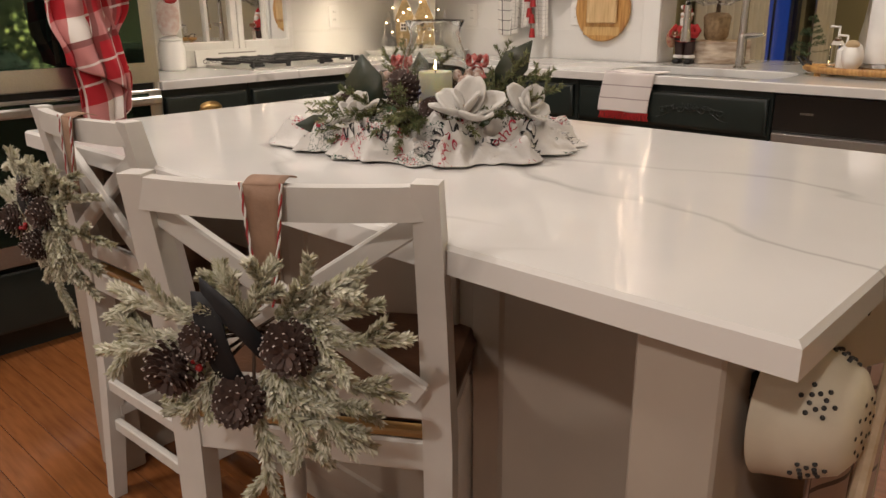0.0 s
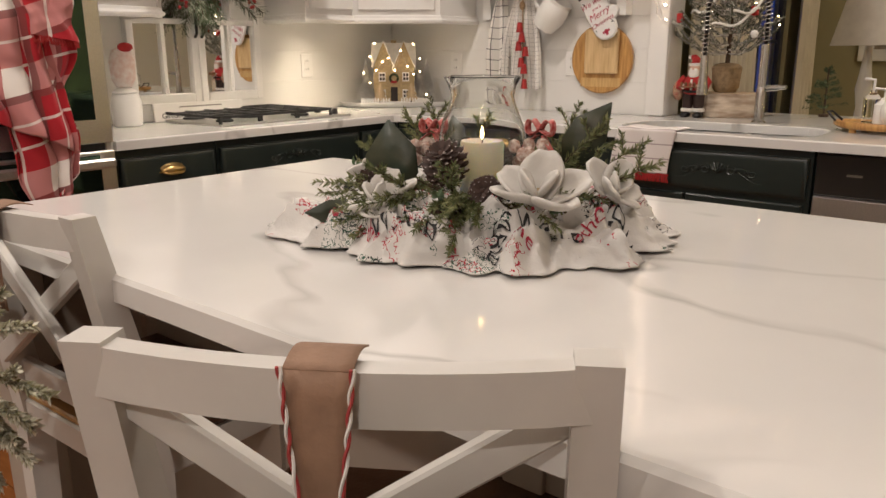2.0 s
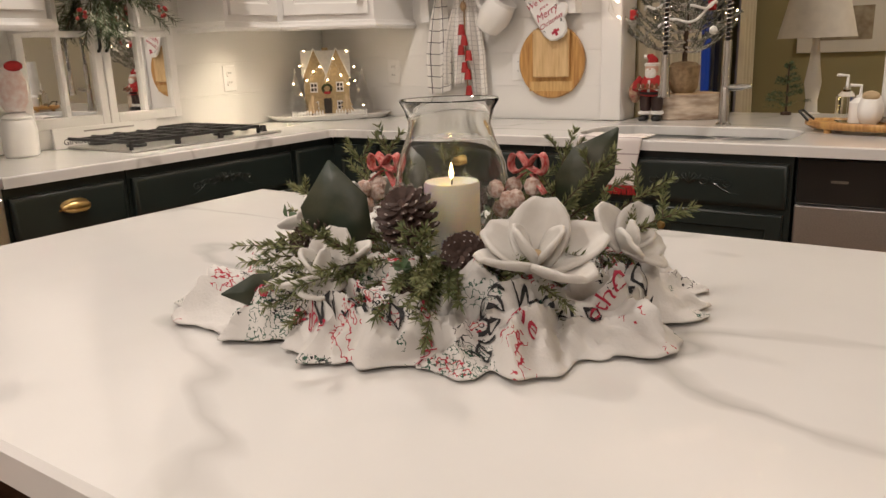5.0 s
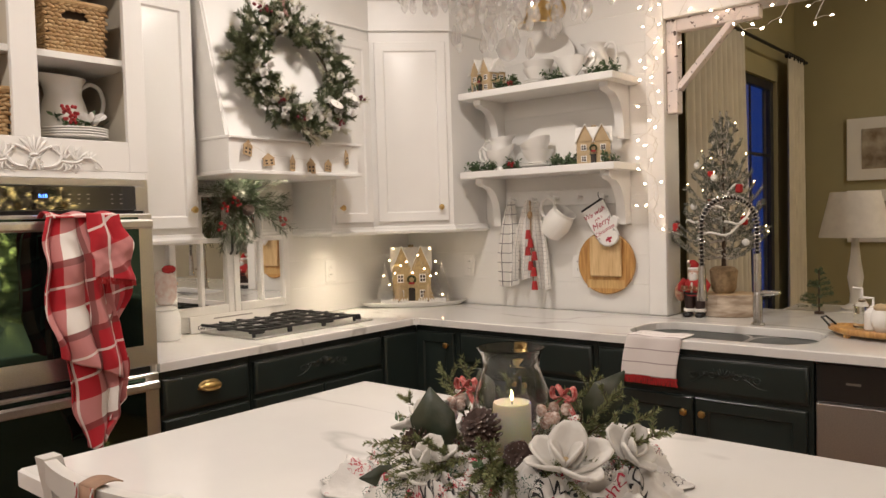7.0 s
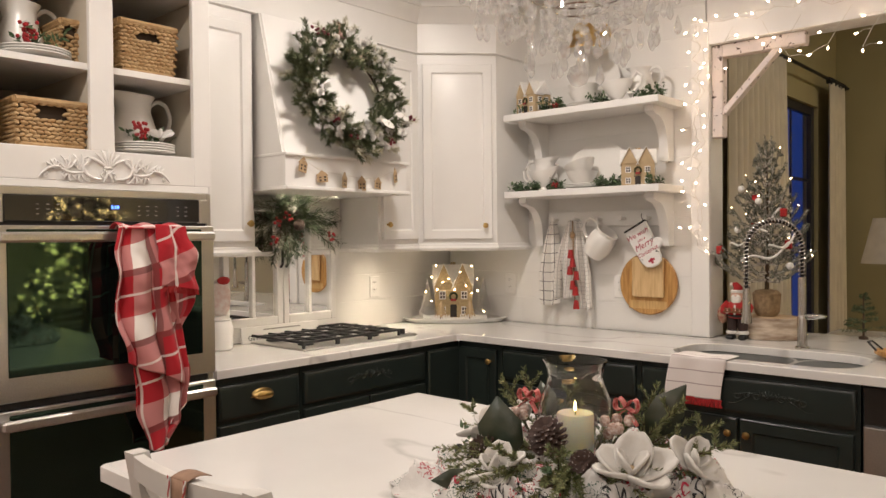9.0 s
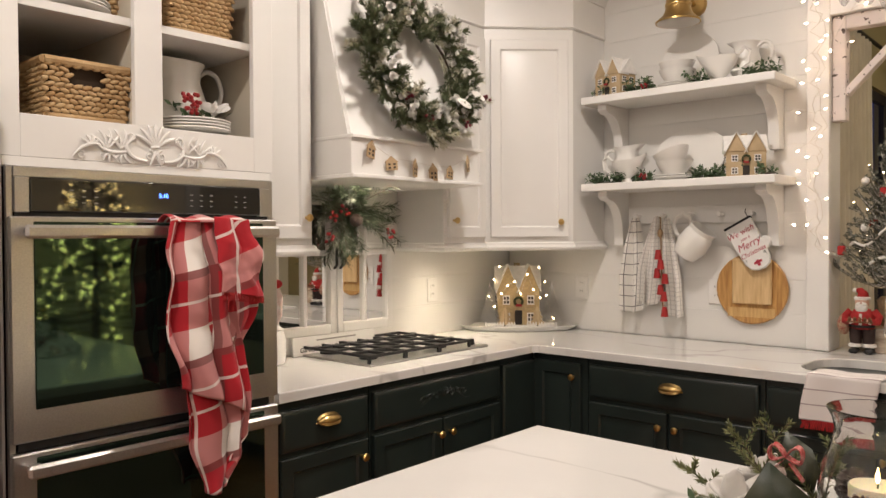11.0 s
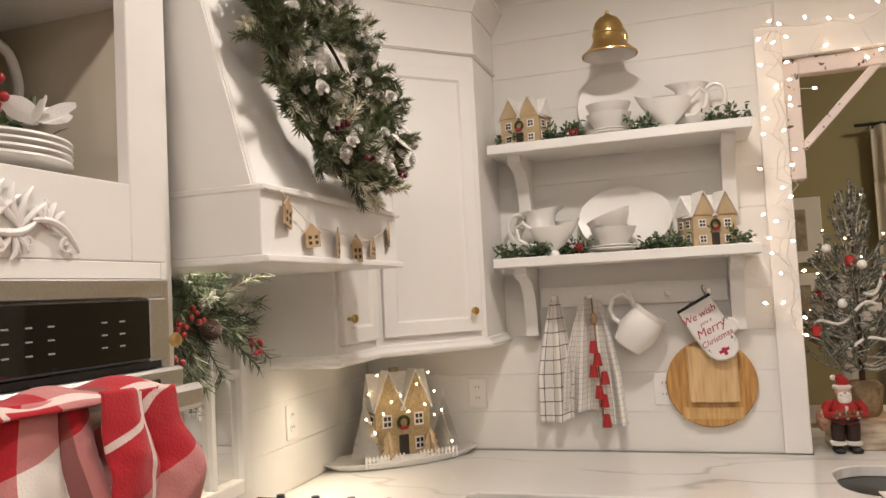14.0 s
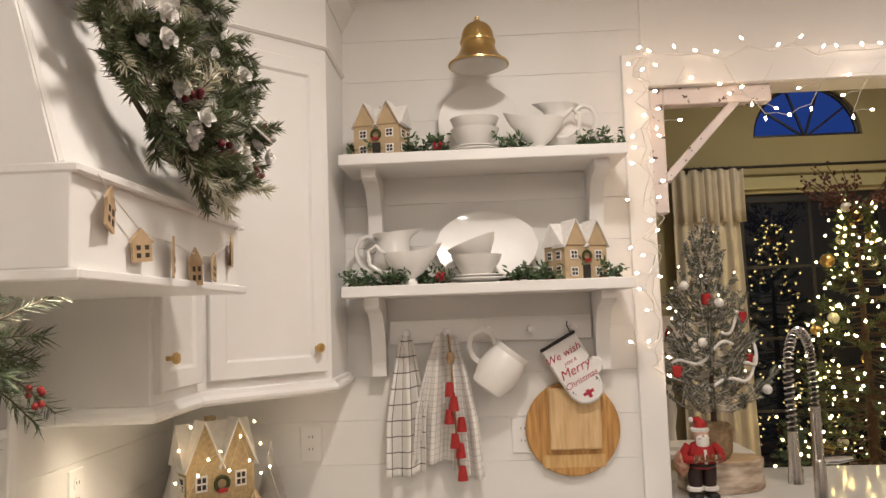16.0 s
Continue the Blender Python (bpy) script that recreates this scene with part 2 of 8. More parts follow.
def uv_pattern(name, build, rough=0.9, bump=0.25):
    """A cloth whose colour is built from its u and v."""
    mt = bpy.data.materials.new(name)
    mt.use_nodes = True
    nt = mt.node_tree
    N, L = nt.nodes, nt.links
    bs = N["Principled BSDF"]
    bs.inputs["Roughness"].default_value = rough
    bs.inputs["Sheen Weight"].default_value = 0.15
    uv = N.new("ShaderNodeTexCoord")
    sp = N.new("ShaderNodeSeparateXYZ")
    L.new(uv.outputs["UV"], sp.inputs[0])

    def op(kind, a, b=None):
        nd = N.new("ShaderNodeMath")
        nd.operation = kind
        for i, q in enumerate((a, b)):
            if q is None:
                continue
            if isinstance(q, (int, float)):
                nd.inputs[i].default_value = q
            else:
                L.new(q, nd.inputs[i])
        return nd.outputs[0]

    def mix(f, a, b):
        nd = N.new("ShaderNodeMix")
        nd.data_type = "RGBA"
        L.new(f, nd.inputs[0]) if not isinstance(f, (int, float)) else None
        for i, q in ((6, a), (7, b)):
            if isinstance(q, tuple):
                nd.inputs[i].default_value = (*q, 1)
            else:
                L.new(q, nd.inputs[i])
        return nd.outputs[2]

    L.new(build(sp.outputs[0], sp.outputs[1], op, mix), bs.inputs["Base Color"])
    no = N.new("ShaderNodeTexNoise")
    no.inputs["Scale"].default_value = 350
    L.new(uv.outputs["Object"], no.inputs[0])
    bp = N.new("ShaderNodeBump")
    bp.inputs["Strength"].default_value, bp.inputs["Distance"].default_value = bump, 0.002
    L.new(no.outputs[0], bp.inputs["Height"])
    L.new(bp.outputs[0], bs.inputs["Normal"])
    return mt


def band(op, u, n, a, b):
    """1 where the fraction of u * n lies between a and b."""
    fr = op("FRACT", op("MULTIPLY", u, n))
    return op("MULTIPLY", op("GREATER_THAN", fr, a), op("LESS_THAN", fr, b))


M_WALL = material("white_wall_paint", (0.80, 0.785, 0.75), 0.45, vary=0.02, scale=2.5, bump=0.05, bump_scale=40)
M_CAB = material("white_cabinet_paint", (0.82, 0.805, 0.775), 0.32, vary=0.02, scale=3, bump=0.03, bump_scale=90)
M_TRIM = material("white_trim_paint", (0.83, 0.815, 0.785), 0.35, vary=0.02, scale=5, bump=0.03, bump_scale=70)
M_CEIL = material("ceiling_paint", (0.80, 0.785, 0.755), 0.8, vary=0.02, scale=2)
M_GREEN = material("dark_green_cabinet_paint", (0.018, 0.026, 0.023), 0.3, vary=0.12, scale=6, bump=0.04, bump_scale=80)
M_QUARTZ = quartz("white_veined_quartz")
M_STEEL = material("brushed_steel", (0.64, 0.62, 0.60), 0.34, 1.0, vary=0.06, scale=4, stretch=(60, 1, 60), bump=0.03, bump_scale=30)
M_CHROME = material("satin_nickel", (0.60, 0.59, 0.57), 0.2, 1.0, vary=0.04, scale=10)
M_BLACKGL = material("black_oven_glass", (0.006, 0.006, 0.007), 0.04, vary=0.1, scale=2, spec=0.9, coat=0.6)
M_OVENGL = material("green_black_oven_glass", (0.006, 0.008, 0.007), 0.04, vary=0.1, scale=2, spec=0.9, coat=0.3)
M_OVENGL.node_tree.nodes["Principled BSDF"].inputs["Specular Tint"].default_value = (0.5, 1.0, 0.6, 1)
M_BLACK = material("black_iron", (0.012, 0.011, 0.011), 0.5, vary=0.2, scale=40, bump=0.15, bump_scale=150)
M_BRASS = material("brushed_brass", (0.62, 0.43, 0.17), 0.3, 1.0, vary=0.08, scale=12)
M_FLOOR = woodgrain("red_oak_floor", (0.29, 0.108, 0.034), (0.15, 0.050, 0.015), 0.20, (2.2, 22, 22), random_ob=0.45, coat=0.45)
M_ISLAND = material("taupe_island_paint", (0.40, 0.345, 0.285), 0.45, vary=0.04, scale=6, bump=0.05, bump_scale=60)
M_TAUPE = material("taupe_cabinet_lining", (0.66, 0.60, 0.49), 0.5, vary=0.04, scale=5, bump=0.04, bump_scale=60)
M_CHAIR = material("white_chair_paint", (0.63, 0.61, 0.57), 0.4, vary=0.05, scale=9, bump=0.06, bump_scale=60)
M_LEATHER = material("brown_leather_seat", (0.10, 0.045, 0.022), 0.45, vary=0.15, scale=18, bump=0.2, bump_scale=160)
M_YELLOW = material("olive_yellow_wall_paint", (0.37, 0.335, 0.19), 0.75, vary=0.03, scale=2)
M_CHINA = material("white_glazed_ceramic", (0.82, 0.80, 0.76), 0.3, vary=0.015, scale=6, coat=0.3)
M_MIRROR = material("mirror_silver", (0.88, 0.88, 0.86), 0.01, 1.0, vary=0.0, scale=2)
M_PINE = material("frosted_pine_needles", (0.055, 0.085, 0.04), 0.7, vary=0.3, scale=20, color2=(0.62, 0.64, 0.56), island=0.6)
M_FROST = material("heavily_frosted_needles", (0.30, 0.29, 0.15), 0.8, vary=0.3, scale=15, color2=(0.86, 0.83, 0.72), island=0.75)
M_FIR = material("green_fir_needles", (0.035, 0.065, 0.028), 0.65, vary=0.3, scale=20, color2=(0.10, 0.14, 0.06), island=0.7)
M_LEAF = material("boxwood_leaves", (0.035, 0.075, 0.03), 0.45, vary=0.3, scale=20, color2=(0.11, 0.16, 0.07), island=0.8)
M_TWIG = material("brown_twig", (0.09, 0.055, 0.035), 0.8, vary=0.2, scale=30)
M_CONE = material("dark_pine_cone", (0.045, 0.026, 0.021), 0.75, vary=0.2, scale=90, color2=(0.10, 0.058, 0.045), island=0.4)
M_FROSTTIP = material("cone_frost", (0.55, 0.48, 0.44), 0.8, vary=0.15, scale=120)
M_RED = material("red_berries", (0.42, 0.02, 0.025), 0.3, vary=0.2, scale=15, island=0.4)
M_REDFELT = material("red_felt", (0.40, 0.02, 0.02), 0.85, vary=0.12, scale=30, bump=0.2, bump_scale=200)
M_WHITECLOTH = material("white_cloth", (0.80, 0.785, 0.755), 0.9, vary=0.05, scale=12, bump=0.2, bump_scale=250)
M_PETAL = material("cream_magnolia_petal", (0.64, 0.62, 0.58), 0.85, vary=0.08, scale=18, color2=(0.50, 0.47, 0.43), bump=0.08, bump_scale=120)
M_KRAFT = material("kraft_paper_card", (0.52, 0.39, 0.23), 0.8, vary=0.08, scale=20, bump=0.12, bump_scale=120)
M_SNOW = material("white_glitter_snow", (0.83, 0.81, 0.77), 0.6, vary=0.05, scale=60, bump=0.3, bump_scale=260)
M_DARKHOLE = material("dark_window_card", (0.03, 0.022, 0.016), 0.7, vary=0.1, scale=20)
M_BULB = glow("warm_string_bulb", (1.0, 0.70, 0.46), 19.0)
M_BULB2 = glow("small_warm_bulb", (1.0, 0.68, 0.35), 26.0)
M_WIRE = material("white_wire", (0.70, 0.66, 0.60), 0.5, vary=0.03)
M_GLASS = glass("clear_glass", (0.97, 0.98, 0.97))
M_WINDOWGL = material("dark_window_pane", (0.006, 0.010, 0.022), 0.04, vary=0.1, scale=2, spec=0.6)

# ---------- the rooms ----------
WA, WB = -3.22, 3.43          # kitchen walls behind the cooktop and behind the sink
CT, CB = 0.93, 0.897          # worktop
OPEN_L, OPEN_T = -1.61, 2.30  # left edge and head of the opening over the sink


from mathutils.geometry import tessellate_polygon


def slab(outline, holes, z0, z1, c=0.004):
    """A flat slab with an outline and holes, its upper edge eased."""
    def inset(loop, d):
        n, out = len(loop), []
        area = sum(loop[i][0] * loop[(i + 1) % n][1] - loop[(i + 1) % n][0] * loop[i][1] for i in range(n))
        s = 1 if area > 0 else -1
        for i in range(n):
            a, b, e = Vector(loop[i - 1]), Vector(loop[i]), Vector(loop[(i + 1) % n])
            d1, d2 = (b - a).normalized(), (e - b).normalized()
            nn = (Vector((-d1.y, d1.x)) + Vector((-d2.y, d2.x)))
            nn = nn.normalized() / max(0.5, nn.length / 2)
            out.append(tuple(b + s * d * nn))
        return out
    bm = bmesh.new()
    def level(loops, z):
        vs, es = [], []
        for lp in loops:
            q = [bm.verts.new((x, y, z)) for x, y in lp]
            vs.append(q)
            es += [bm.edges.new((q[i], q[(i + 1) % len(q)])) for i in range(len(q))]
        return vs, es
    tops = [inset(outline, c)] + [inset(h, -c) for h in holes]
    full = [outline] + holes
    v1, e1 = level(tops, z1)
    v2, _ = level(full, z1 - c)
    v3, e3 = level(full, z0)
    for loops, vs in ((tops, v1), (full, v3)):
        flat = [v for q in vs for v in q]
        for tri in tessellate_polygon([[Vector((x, y, 0)) for x, y in lp] for lp in loops]):
            bm.faces.new([flat[i] for i in tri])
    for a, b in ((v1, v2), (v2, v3)):
        for la, lb in zip(a, b):
            n = len(la)
            for i in range(n):
                bm.faces.new((la[i], la[(i + 1) % n], lb[(i + 1) % n], lb[i]))
    bmesh.ops.recalc_face_normals(bm, faces=bm.faces)
    me = bpy.data.meshes.new("slab")
    bm.to_mesh(me)
    bm.free()
    return me


def rounded(x0, x1, y0, y1, r, n=6):
    pts = []
    for cx, cy, a0 in ((x1 - r, y1 - r, 0), (x0 + r, y1 - r, 90), (x0 + r, y0 + r, 180), (x1 - r, y0 + r, 270)):
        pts += [(cx + r * math.cos(radians(a0 + 90 * i / n)), cy + r * math.sin(radians(a0 + 90 * i / n))) for i in range(n + 1)]
    return pts


def setting(name, geo, mat, label="", category=""):
    ob = part(name, geo, mat, None, label)
    return tagged(ob, label, category or name.split("_")[0], "", "structure")


floor = setting("floor", Geo().box(-3.4, 3.6, -2.8, 7.2, -0.05, -0.012), material("subfloor", (0.07, 0.03, 0.015), 0.7), "reddish brown hardwood strip floor, polished", "floor")
ceiling = setting("ceiling", Geo().box(-3.4, 3.6, -2.8, 3.57, CEIL, CEIL + 0.1), M_CEIL, "flat white painted kitchen ceiling", "ceiling")
setting("ceiling_living", Geo().box(-2.2, 3.6, 3.57, 7.2, 3.6, 3.7), M_CEIL, "high painted living room ceiling", "ceiling")
wall_west = setting("wall_west", Geo().box(WA - 0.12, WA - 0.009, -2.8, 3.57, 0, CEIL), M_WALL, "white painted kitchen wall behind the cooktop", "wall")
g = Geo().box(WA - 0.009, OPEN_L, WB + 0.009, 3.57, 0, CEIL).box(OPEN_L, 1.4, WB, 3.57, OPEN_T, CEIL).box(OPEN_L, 3.6, WB, 3.57, 0, CB - 0.003).box(1.4, 3.6, WB, 3.57, CB - 0.003, CEIL)
wall_north = setting("wall_north", g, M_WALL, "white boarded wall with a wide opening over the sink", "wall")
# South and east walls are unseen; east is white to brighten the steel.
setting("wall_south", Geo().box(-3.4, 3.6, -2.92, -2.8, 0, CEIL), M_WALL, "plain painted wall out of view", "wall")
setting("wall_east", Geo().box(3.6, 3.72, -2.92, 7.2, 0, 3.6), M_WALL, "plain painted wall out of view", "wall")
setting("wall_living_west", Geo().box(-2.12, -2.0, 3.57, 5.5, 0, 3.6).box(-2.12, -2.0, 6.5, 7.0, 0, 3.6).box(-2.12, -2.0, 5.5, 6.5, 2.42, 3.6).box(-2.12, -2.0, 5.5, 6.5, 0, 0.12), M_YELLOW, "olive yellow painted living room wall", "wall")
g = Geo().box(-2.12, -0.1, 7.0, 7.12, 0, 3.6).box(1.1, 3.6, 7.0, 7.12, 0, 3.6).box(-0.1, 1.1, 7.0, 7.12, 2.42, 2.87).box(-0.1, 1.1, 7.0, 7.12, 0, 0.12)
arch = [(-0.1, 2.87), (0.08, 2.87)] + [(0.51 - 0.43 * math.cos(math.pi * i / 16), 2.87 + 0.43 * math.sin(math.pi * i / 16)) for i in range(1, 17)] + [(1.1, 2.87), (1.1, 3.6), (-0.1, 3.6)]
g.rings([[(x, 7.0, z) for x, z in arch], [(x, 7.12, z) for x, z in arch]])
setting("wall_living_north", g, M_YELLOW, "olive yellow painted living room wall with a tall window", "wall")
# upper wall of the living room over the opening
setting("wall_living_south", Geo().box(-2.12, 3.6, 3.45, 3.57, CEIL + 0.1, 3.6), M_YELLOW, "olive yellow painted wall above the opening", "wall")
setting("backdrop", Geo().box(-4, 4, 9.0, 9.05, 0, 6).box(-4.2, -4.15, 3, 9, 0, 6), glow("dusk_blue_sky", (0.012, 0.035, 0.17), 1.0), "deep blue dusk sky outside the windows", "backdrop")

# ---------- windows of the living room ----------


def window(name, m, w, h, cols, rows, label, pane):
    root = thing(name, label, "window", m, kind="structure")
    dark = material("dark_window_frame", (0.02, 0.022, 0.03), 0.4, vary=0.1)
    part("pane", Geo().box(0, w, 0.05, 0.056, 0, h), pane, root)
    part("window_frame", Geo().box(-0.03, 0.05, 0.03, 0.07, -0.03, h + 0.03, 0.004).box(w - 0.05, w + 0.03, 0.03, 0.07, -0.03, h + 0.03, 0.004).box(0.05, w - 0.05, 0.03, 0.07, -0.03, 0.06, 0.004).box(0.05, w - 0.05, 0.03, 0.07, h - 0.05, h + 0.03, 0.004), dark, root)
    for i in range(1, cols):
        part("glazing_bar", Geo().box(w * i / cols - 0.012, w * i / cols + 0.012, 0.046, 0.060, 0.06, h - 0.05), dark, root)
    for i in range(1, rows):
        part("glazing_bar", Geo().box(0.05, w - 0.05, 0.047, 0.059, h * i / rows - 0.012, h * i / rows + 0.012), dark, root)
    return root


window("window_1", at(-0.08, 7.0, 0.14), 1.16, 2.26, 2, 4, "tall dark glazed living room window at dusk", M_WINDOWGL)
window("window_2", at(-2.0, 5.52, 0.14, 90), 0.96, 2.26, 2, 4, "dark glazed side window at dusk", M_GLASS)
root = thing("window_3", "half round fan window with blue dusk sky", "window", at(0.51, 7.02, 2.87), kind="structure")
dark = material("dark_arch_frame", (0.02, 0.022, 0.03), 0.4, vary=0.1)
g = Geo()
g.tube([(0.42 * math.cos(math.pi * i / 16), 0.04, 0.42 * math.sin(math.pi * i / 16)) for i in range(17)], 0.02)
g.box(-0.43, 0.43, 0.02, 0.06, -0.02, 0.025)
part("window_frame", g, dark, root)
for a in (36, 72, 108, 144):
    part("glazing_bar", Geo().box(0.0, 0.42, 0.03, 0.05, -0.008, 0.008, m=pose(0, 0, 0, 0, -a, 0)), dark, root)
for nm, x0, x1, z1, yy in (("window_casing", -0.2, 1.22, 2.55, 6.975),):
    g = Geo().box(x0, x0 + 0.09, yy, 7.0, 0, z1, 0.004).box(x1 - 0.09, x1, yy, 7.0, 0, z1, 0.004).box(x0 + 0.09, x1 - 0.09, yy, 7.0, z1 - 0.1, z1, 0.004)
    setting("trim_window", g, material("olive_trim_paint", (0.40, 0.38, 0.22), 0.5, vary=0.03), "olive painted window casing", "trim")

# ---------- boarding on the kitchen walls ----------
M_BOARD = material("white_board_paint", (0.80, 0.785, 0.75), 0.42, vary=0.02, scale=3, bump=0.06, bump_scale=30, random_ob=0.15)
bh = 0.142
def boards(parent, length, z0, z1, m):
    k, z = 0, z0
    while z < z1 - 0.02:
        h = min(bh, z1 - z) - 0.0007
        me = Geo().box(0, length, 0, 0.009, 0, h, 0.0009).mesh("board", 0)
        me.materials.append(M_BOARD)
        ob = new("board", me)
        ob.parent = parent
        ob.matrix_basis = m @ pose(0, 0, z)
        z += bh
boards(wall_north, OPEN_L - WA - 0.011, CT, CEIL - 0.001, pose(WA + 0.001, WB, 0))
boards(wall_west, 3.42 - 1.5, CT, CEIL - 0.001, pose(WA, 1.5, 0, 0, 0, 90))
# jamb and casing of the opening
setting("trim_opening", Geo().box(OPEN_L - 0.075, OPEN_L + 0.012, WB - 0.018, WB - 0.001, CT + 0.001, OPEN_T + 0.1, 0.003).box(OPEN_L + 0.012, 1.4, WB - 0.018, WB - 0.001, OPEN_T - 0.012, OPEN_T + 0.1, 0.003), M_TRIM, "white painted casing round the opening", "trim")
setting("trim_jamb", Geo().box(OPEN_L + 0.0, OPEN_L + 0.012, WB, 3.57, CT + 0.001, OPEN_T, 0.001).box(OPEN_L + 0.012, 1.4, WB, 3.57, OPEN_T - 0.012, OPEN_T - 0.001, 0.001), M_TRIM, "white painted lining of the opening", "trim")

# ---------- cabinets ----------
DOOR = ((0, 0.016), (0.003, 0.019), (0.045, 0.019), (0.052, 0.011), (0.060, 0.011), (0.085, 0.017))
DRAWER = ((0, 0.014), (0.006, 0.019), (0.016, 0.020))


def knob(parent, x, z, y=-0.019):
    g = Geo().lathe([(0.006, 0), (0.005, 0.010), (0.006, 0.013), (0.013, 0.018), (0.0145, 0.023), (0.011, 0.029), (0.003, 0.031)], 14, m=pose(x, y, z, 90))
    return part("knob", g, M_BRASS, parent, "small round brass knob")


def cup_pull(parent, x, z, y=-0.019):
    """A half-dome brass drawer pull."""
    g = Geo()
    rs = []
    for i in range(9):
        a = math.pi / 2 * i / 8
        rs.append([(x + 0.047 * math.cos(b) * (0.25 + 0.75 * math.cos(a * 0.9)), y - 0.027 * math.sin(a) - 0.001, z + 0.016 - 0.006 * i / 8 + 0.0 + 0.021 * math.sin(b) * math.cos(a) - 0.012 * math.sin(a)) for b in [math.pi * k / 14 for k in range(15)]])
    g.rings(rs, close=False, cap=False)
    g.box(x - 0.05, x + 0.05, y - 0.003, y, z + 0.004, z + 0.01, 0.001)
    g.ball((x, y - 0.010, z + 0.012), 0.02, 14, (2.4, 0.9, 0.95))
    return part("cup_pull", g, M_BRASS, parent, "polished brass cup pull")


def scroll(parent, x, z, w, h, mat, y=-0.02, n=3):
    """A carved spray of acanthus scrolls."""
    g = Geo()
    def curl(cx, cz, dx, k, r):
        pts = []
        for i in range(22):
            a = k * 2.6 * math.pi * i / 21
            q = r * (1 - 0.8 * i / 21)
            pts.append((cx + dx * (r - q * math.cos(a)), y, cz + q * math.sin(a) * 0.9))
        g.tube(pts, lambda t: 0.0042 * (1 - 0.7 * t) * h / 0.09, 6)
    for s in (-1, 1):
        stem = [(x + s * w * 0.5 * i / 14, y, z + h * 0.25 * math.sin(i / 14 * 5.2) - h * 0.15 * i / 14) for i in range(15)]
        g.tube(stem, lambda t: h * 0.05 * (1 - 0.75 * t), 6)
        for i in range(n):
            cx = x + s * w * (0.10 + 0.36 * i / n)
            cz = z + h * (0.12 - 0.1 * i / n)
            curl(cx, cz, s, 1 if i % 2 else -1, h * 0.22)
            for q in range(3):
                a = radians(35 + 40 * q)
                L = h * (0.42 - 0.08 * i)
                p0 = (cx, y, cz)
                g.tube([p0, (cx + s * L * 0.5 * math.cos(a), y - 0.004, cz + L * 0.55 * math.sin(a)), (cx + s * L * math.cos(a) * 1.05, y, cz + L * 0.9 * math.sin(a))], lambda t: h * 0.045 * (1.05 - t), 6)
    for q in range(-2, 3):
        a = radians(90 + 24 * q)
        g.tube([(x, y, z), (x + h * 0.3 * math.cos(a), y - 0.006, z + h * 0.3 * math.sin(a)), (x + h * 0.5 * math.cos(a), y, z + h * 0.5 * math.sin(a))], lambda t: h * 0.055 * (1.1 - 0.7 * t), 6)
    return part("carved_ornament", g, mat, parent, "carved leaf scroll ornament")


def front(name, parent, x, z, w, h, mat, steps=DOOR):
    return part(name, Geo().panel(w, h, steps, m=pose(x, 0, z)), mat, parent)


def base_unit(label, m, w, depth=0.55, group="dark green base cabinets"):
    root = thing("base_cabinet", label, "cabinet", m, group)
    part("carcass", Geo().box(0.001, w - 0.001, 0.0005, depth, 0.10, CB - 0.002), M_GREEN, root)
    part("toe_kick", Geo().box(0.001, w - 0.001, 0.06, 0.075, 0.0, 0.0995), M_GREEN, root)
    return root


FA, FB = -2.655, 2.85   # cabinet fronts on the two runs
def onA(y, z=0):
    return at(FA, y, z, 90)
def onB(x, z=0):
    return at(x, FB, z, 0)

u = base_unit("dark green base cabinet with brass pull, beside the ovens", onA(1.466), 0.394)
d = front("drawer", u, 0.015, 0.735, 0.362, 0.13, M_GREEN, DRAWER)
cup_pull(d, 0.20, 0.80)
d = front("door", u, 0.015, 0.12, 0.362, 0.595, M_GREEN)
knob(d, 0.345, 0.66)
u = base_unit("dark green base cabinet with carved drawer front under the cooktop", onA(1.862), 0.735)
d = front("drawer", u, 0.012, 0.735, 0.71, 0.13, M_GREEN, DRAWER)
scroll(d, 0.37, 0.80, 0.30, 0.07, M_GREEN)
for x, k in ((0.012, 0.325), (0.372, 0.03)):
    d = front("door", u, x, 0.12, 0.35, 0.595, M_GREEN)
    knob(d, x + k, 0.66)
u = base_unit("dark green corner filler cabinet", onA(2.599), 0.25)
front("door", u, 0.01, 0.12, 0.232, 0.745, M_GREEN, DRAWER)
u = base_unit("dark green corner cabinet with a single door", onB(-2.653), 0.275)
d = front("door", u, 0.012, 0.12, 0.235, 0.745, M_GREEN)
knob(d, 0.215, 0.81)
u = base_unit("dark green base cabinet with wide drawer and brass pull", onB(-2.376), 0.722)
d = front("drawer", u, 0.012, 0.735, 0.69, 0.135, M_GREEN, DRAWER)
cup_pull(d, 0.372, 0.80)
for x, k in ((0.012, 0.315), (0.366, 0.03)):
    d = front("door", u, x, 0.12, 0.342, 0.595, M_GREEN)
    knob(d, x + k, 0.66)
u = base_unit("dark green sink cabinet with carved front and two doors", onB(-1.652), 0.82)
d = front("drawer", u, 0.012, 0.735, 0.795, 0.135, M_GREEN, DRAWER)
scroll(d, 0.52, 0.80, 0.30, 0.07, M_GREEN)
for x, k in ((0.012, 0.36), (0.412, 0.03)):
    d = front("door", u, x, 0.12, 0.388, 0.595, M_GREEN)
    knob(d, x + k, 0.66)
u = base_unit("dark green base cabinet beside the dishwasher", onB(-0.218), 0.9)
front("door", u, 0.012, 0.12, 0.43, 0.75, M_GREEN)
front("door", u, 0.455, 0.12, 0.43, 0.75, M_GREEN)

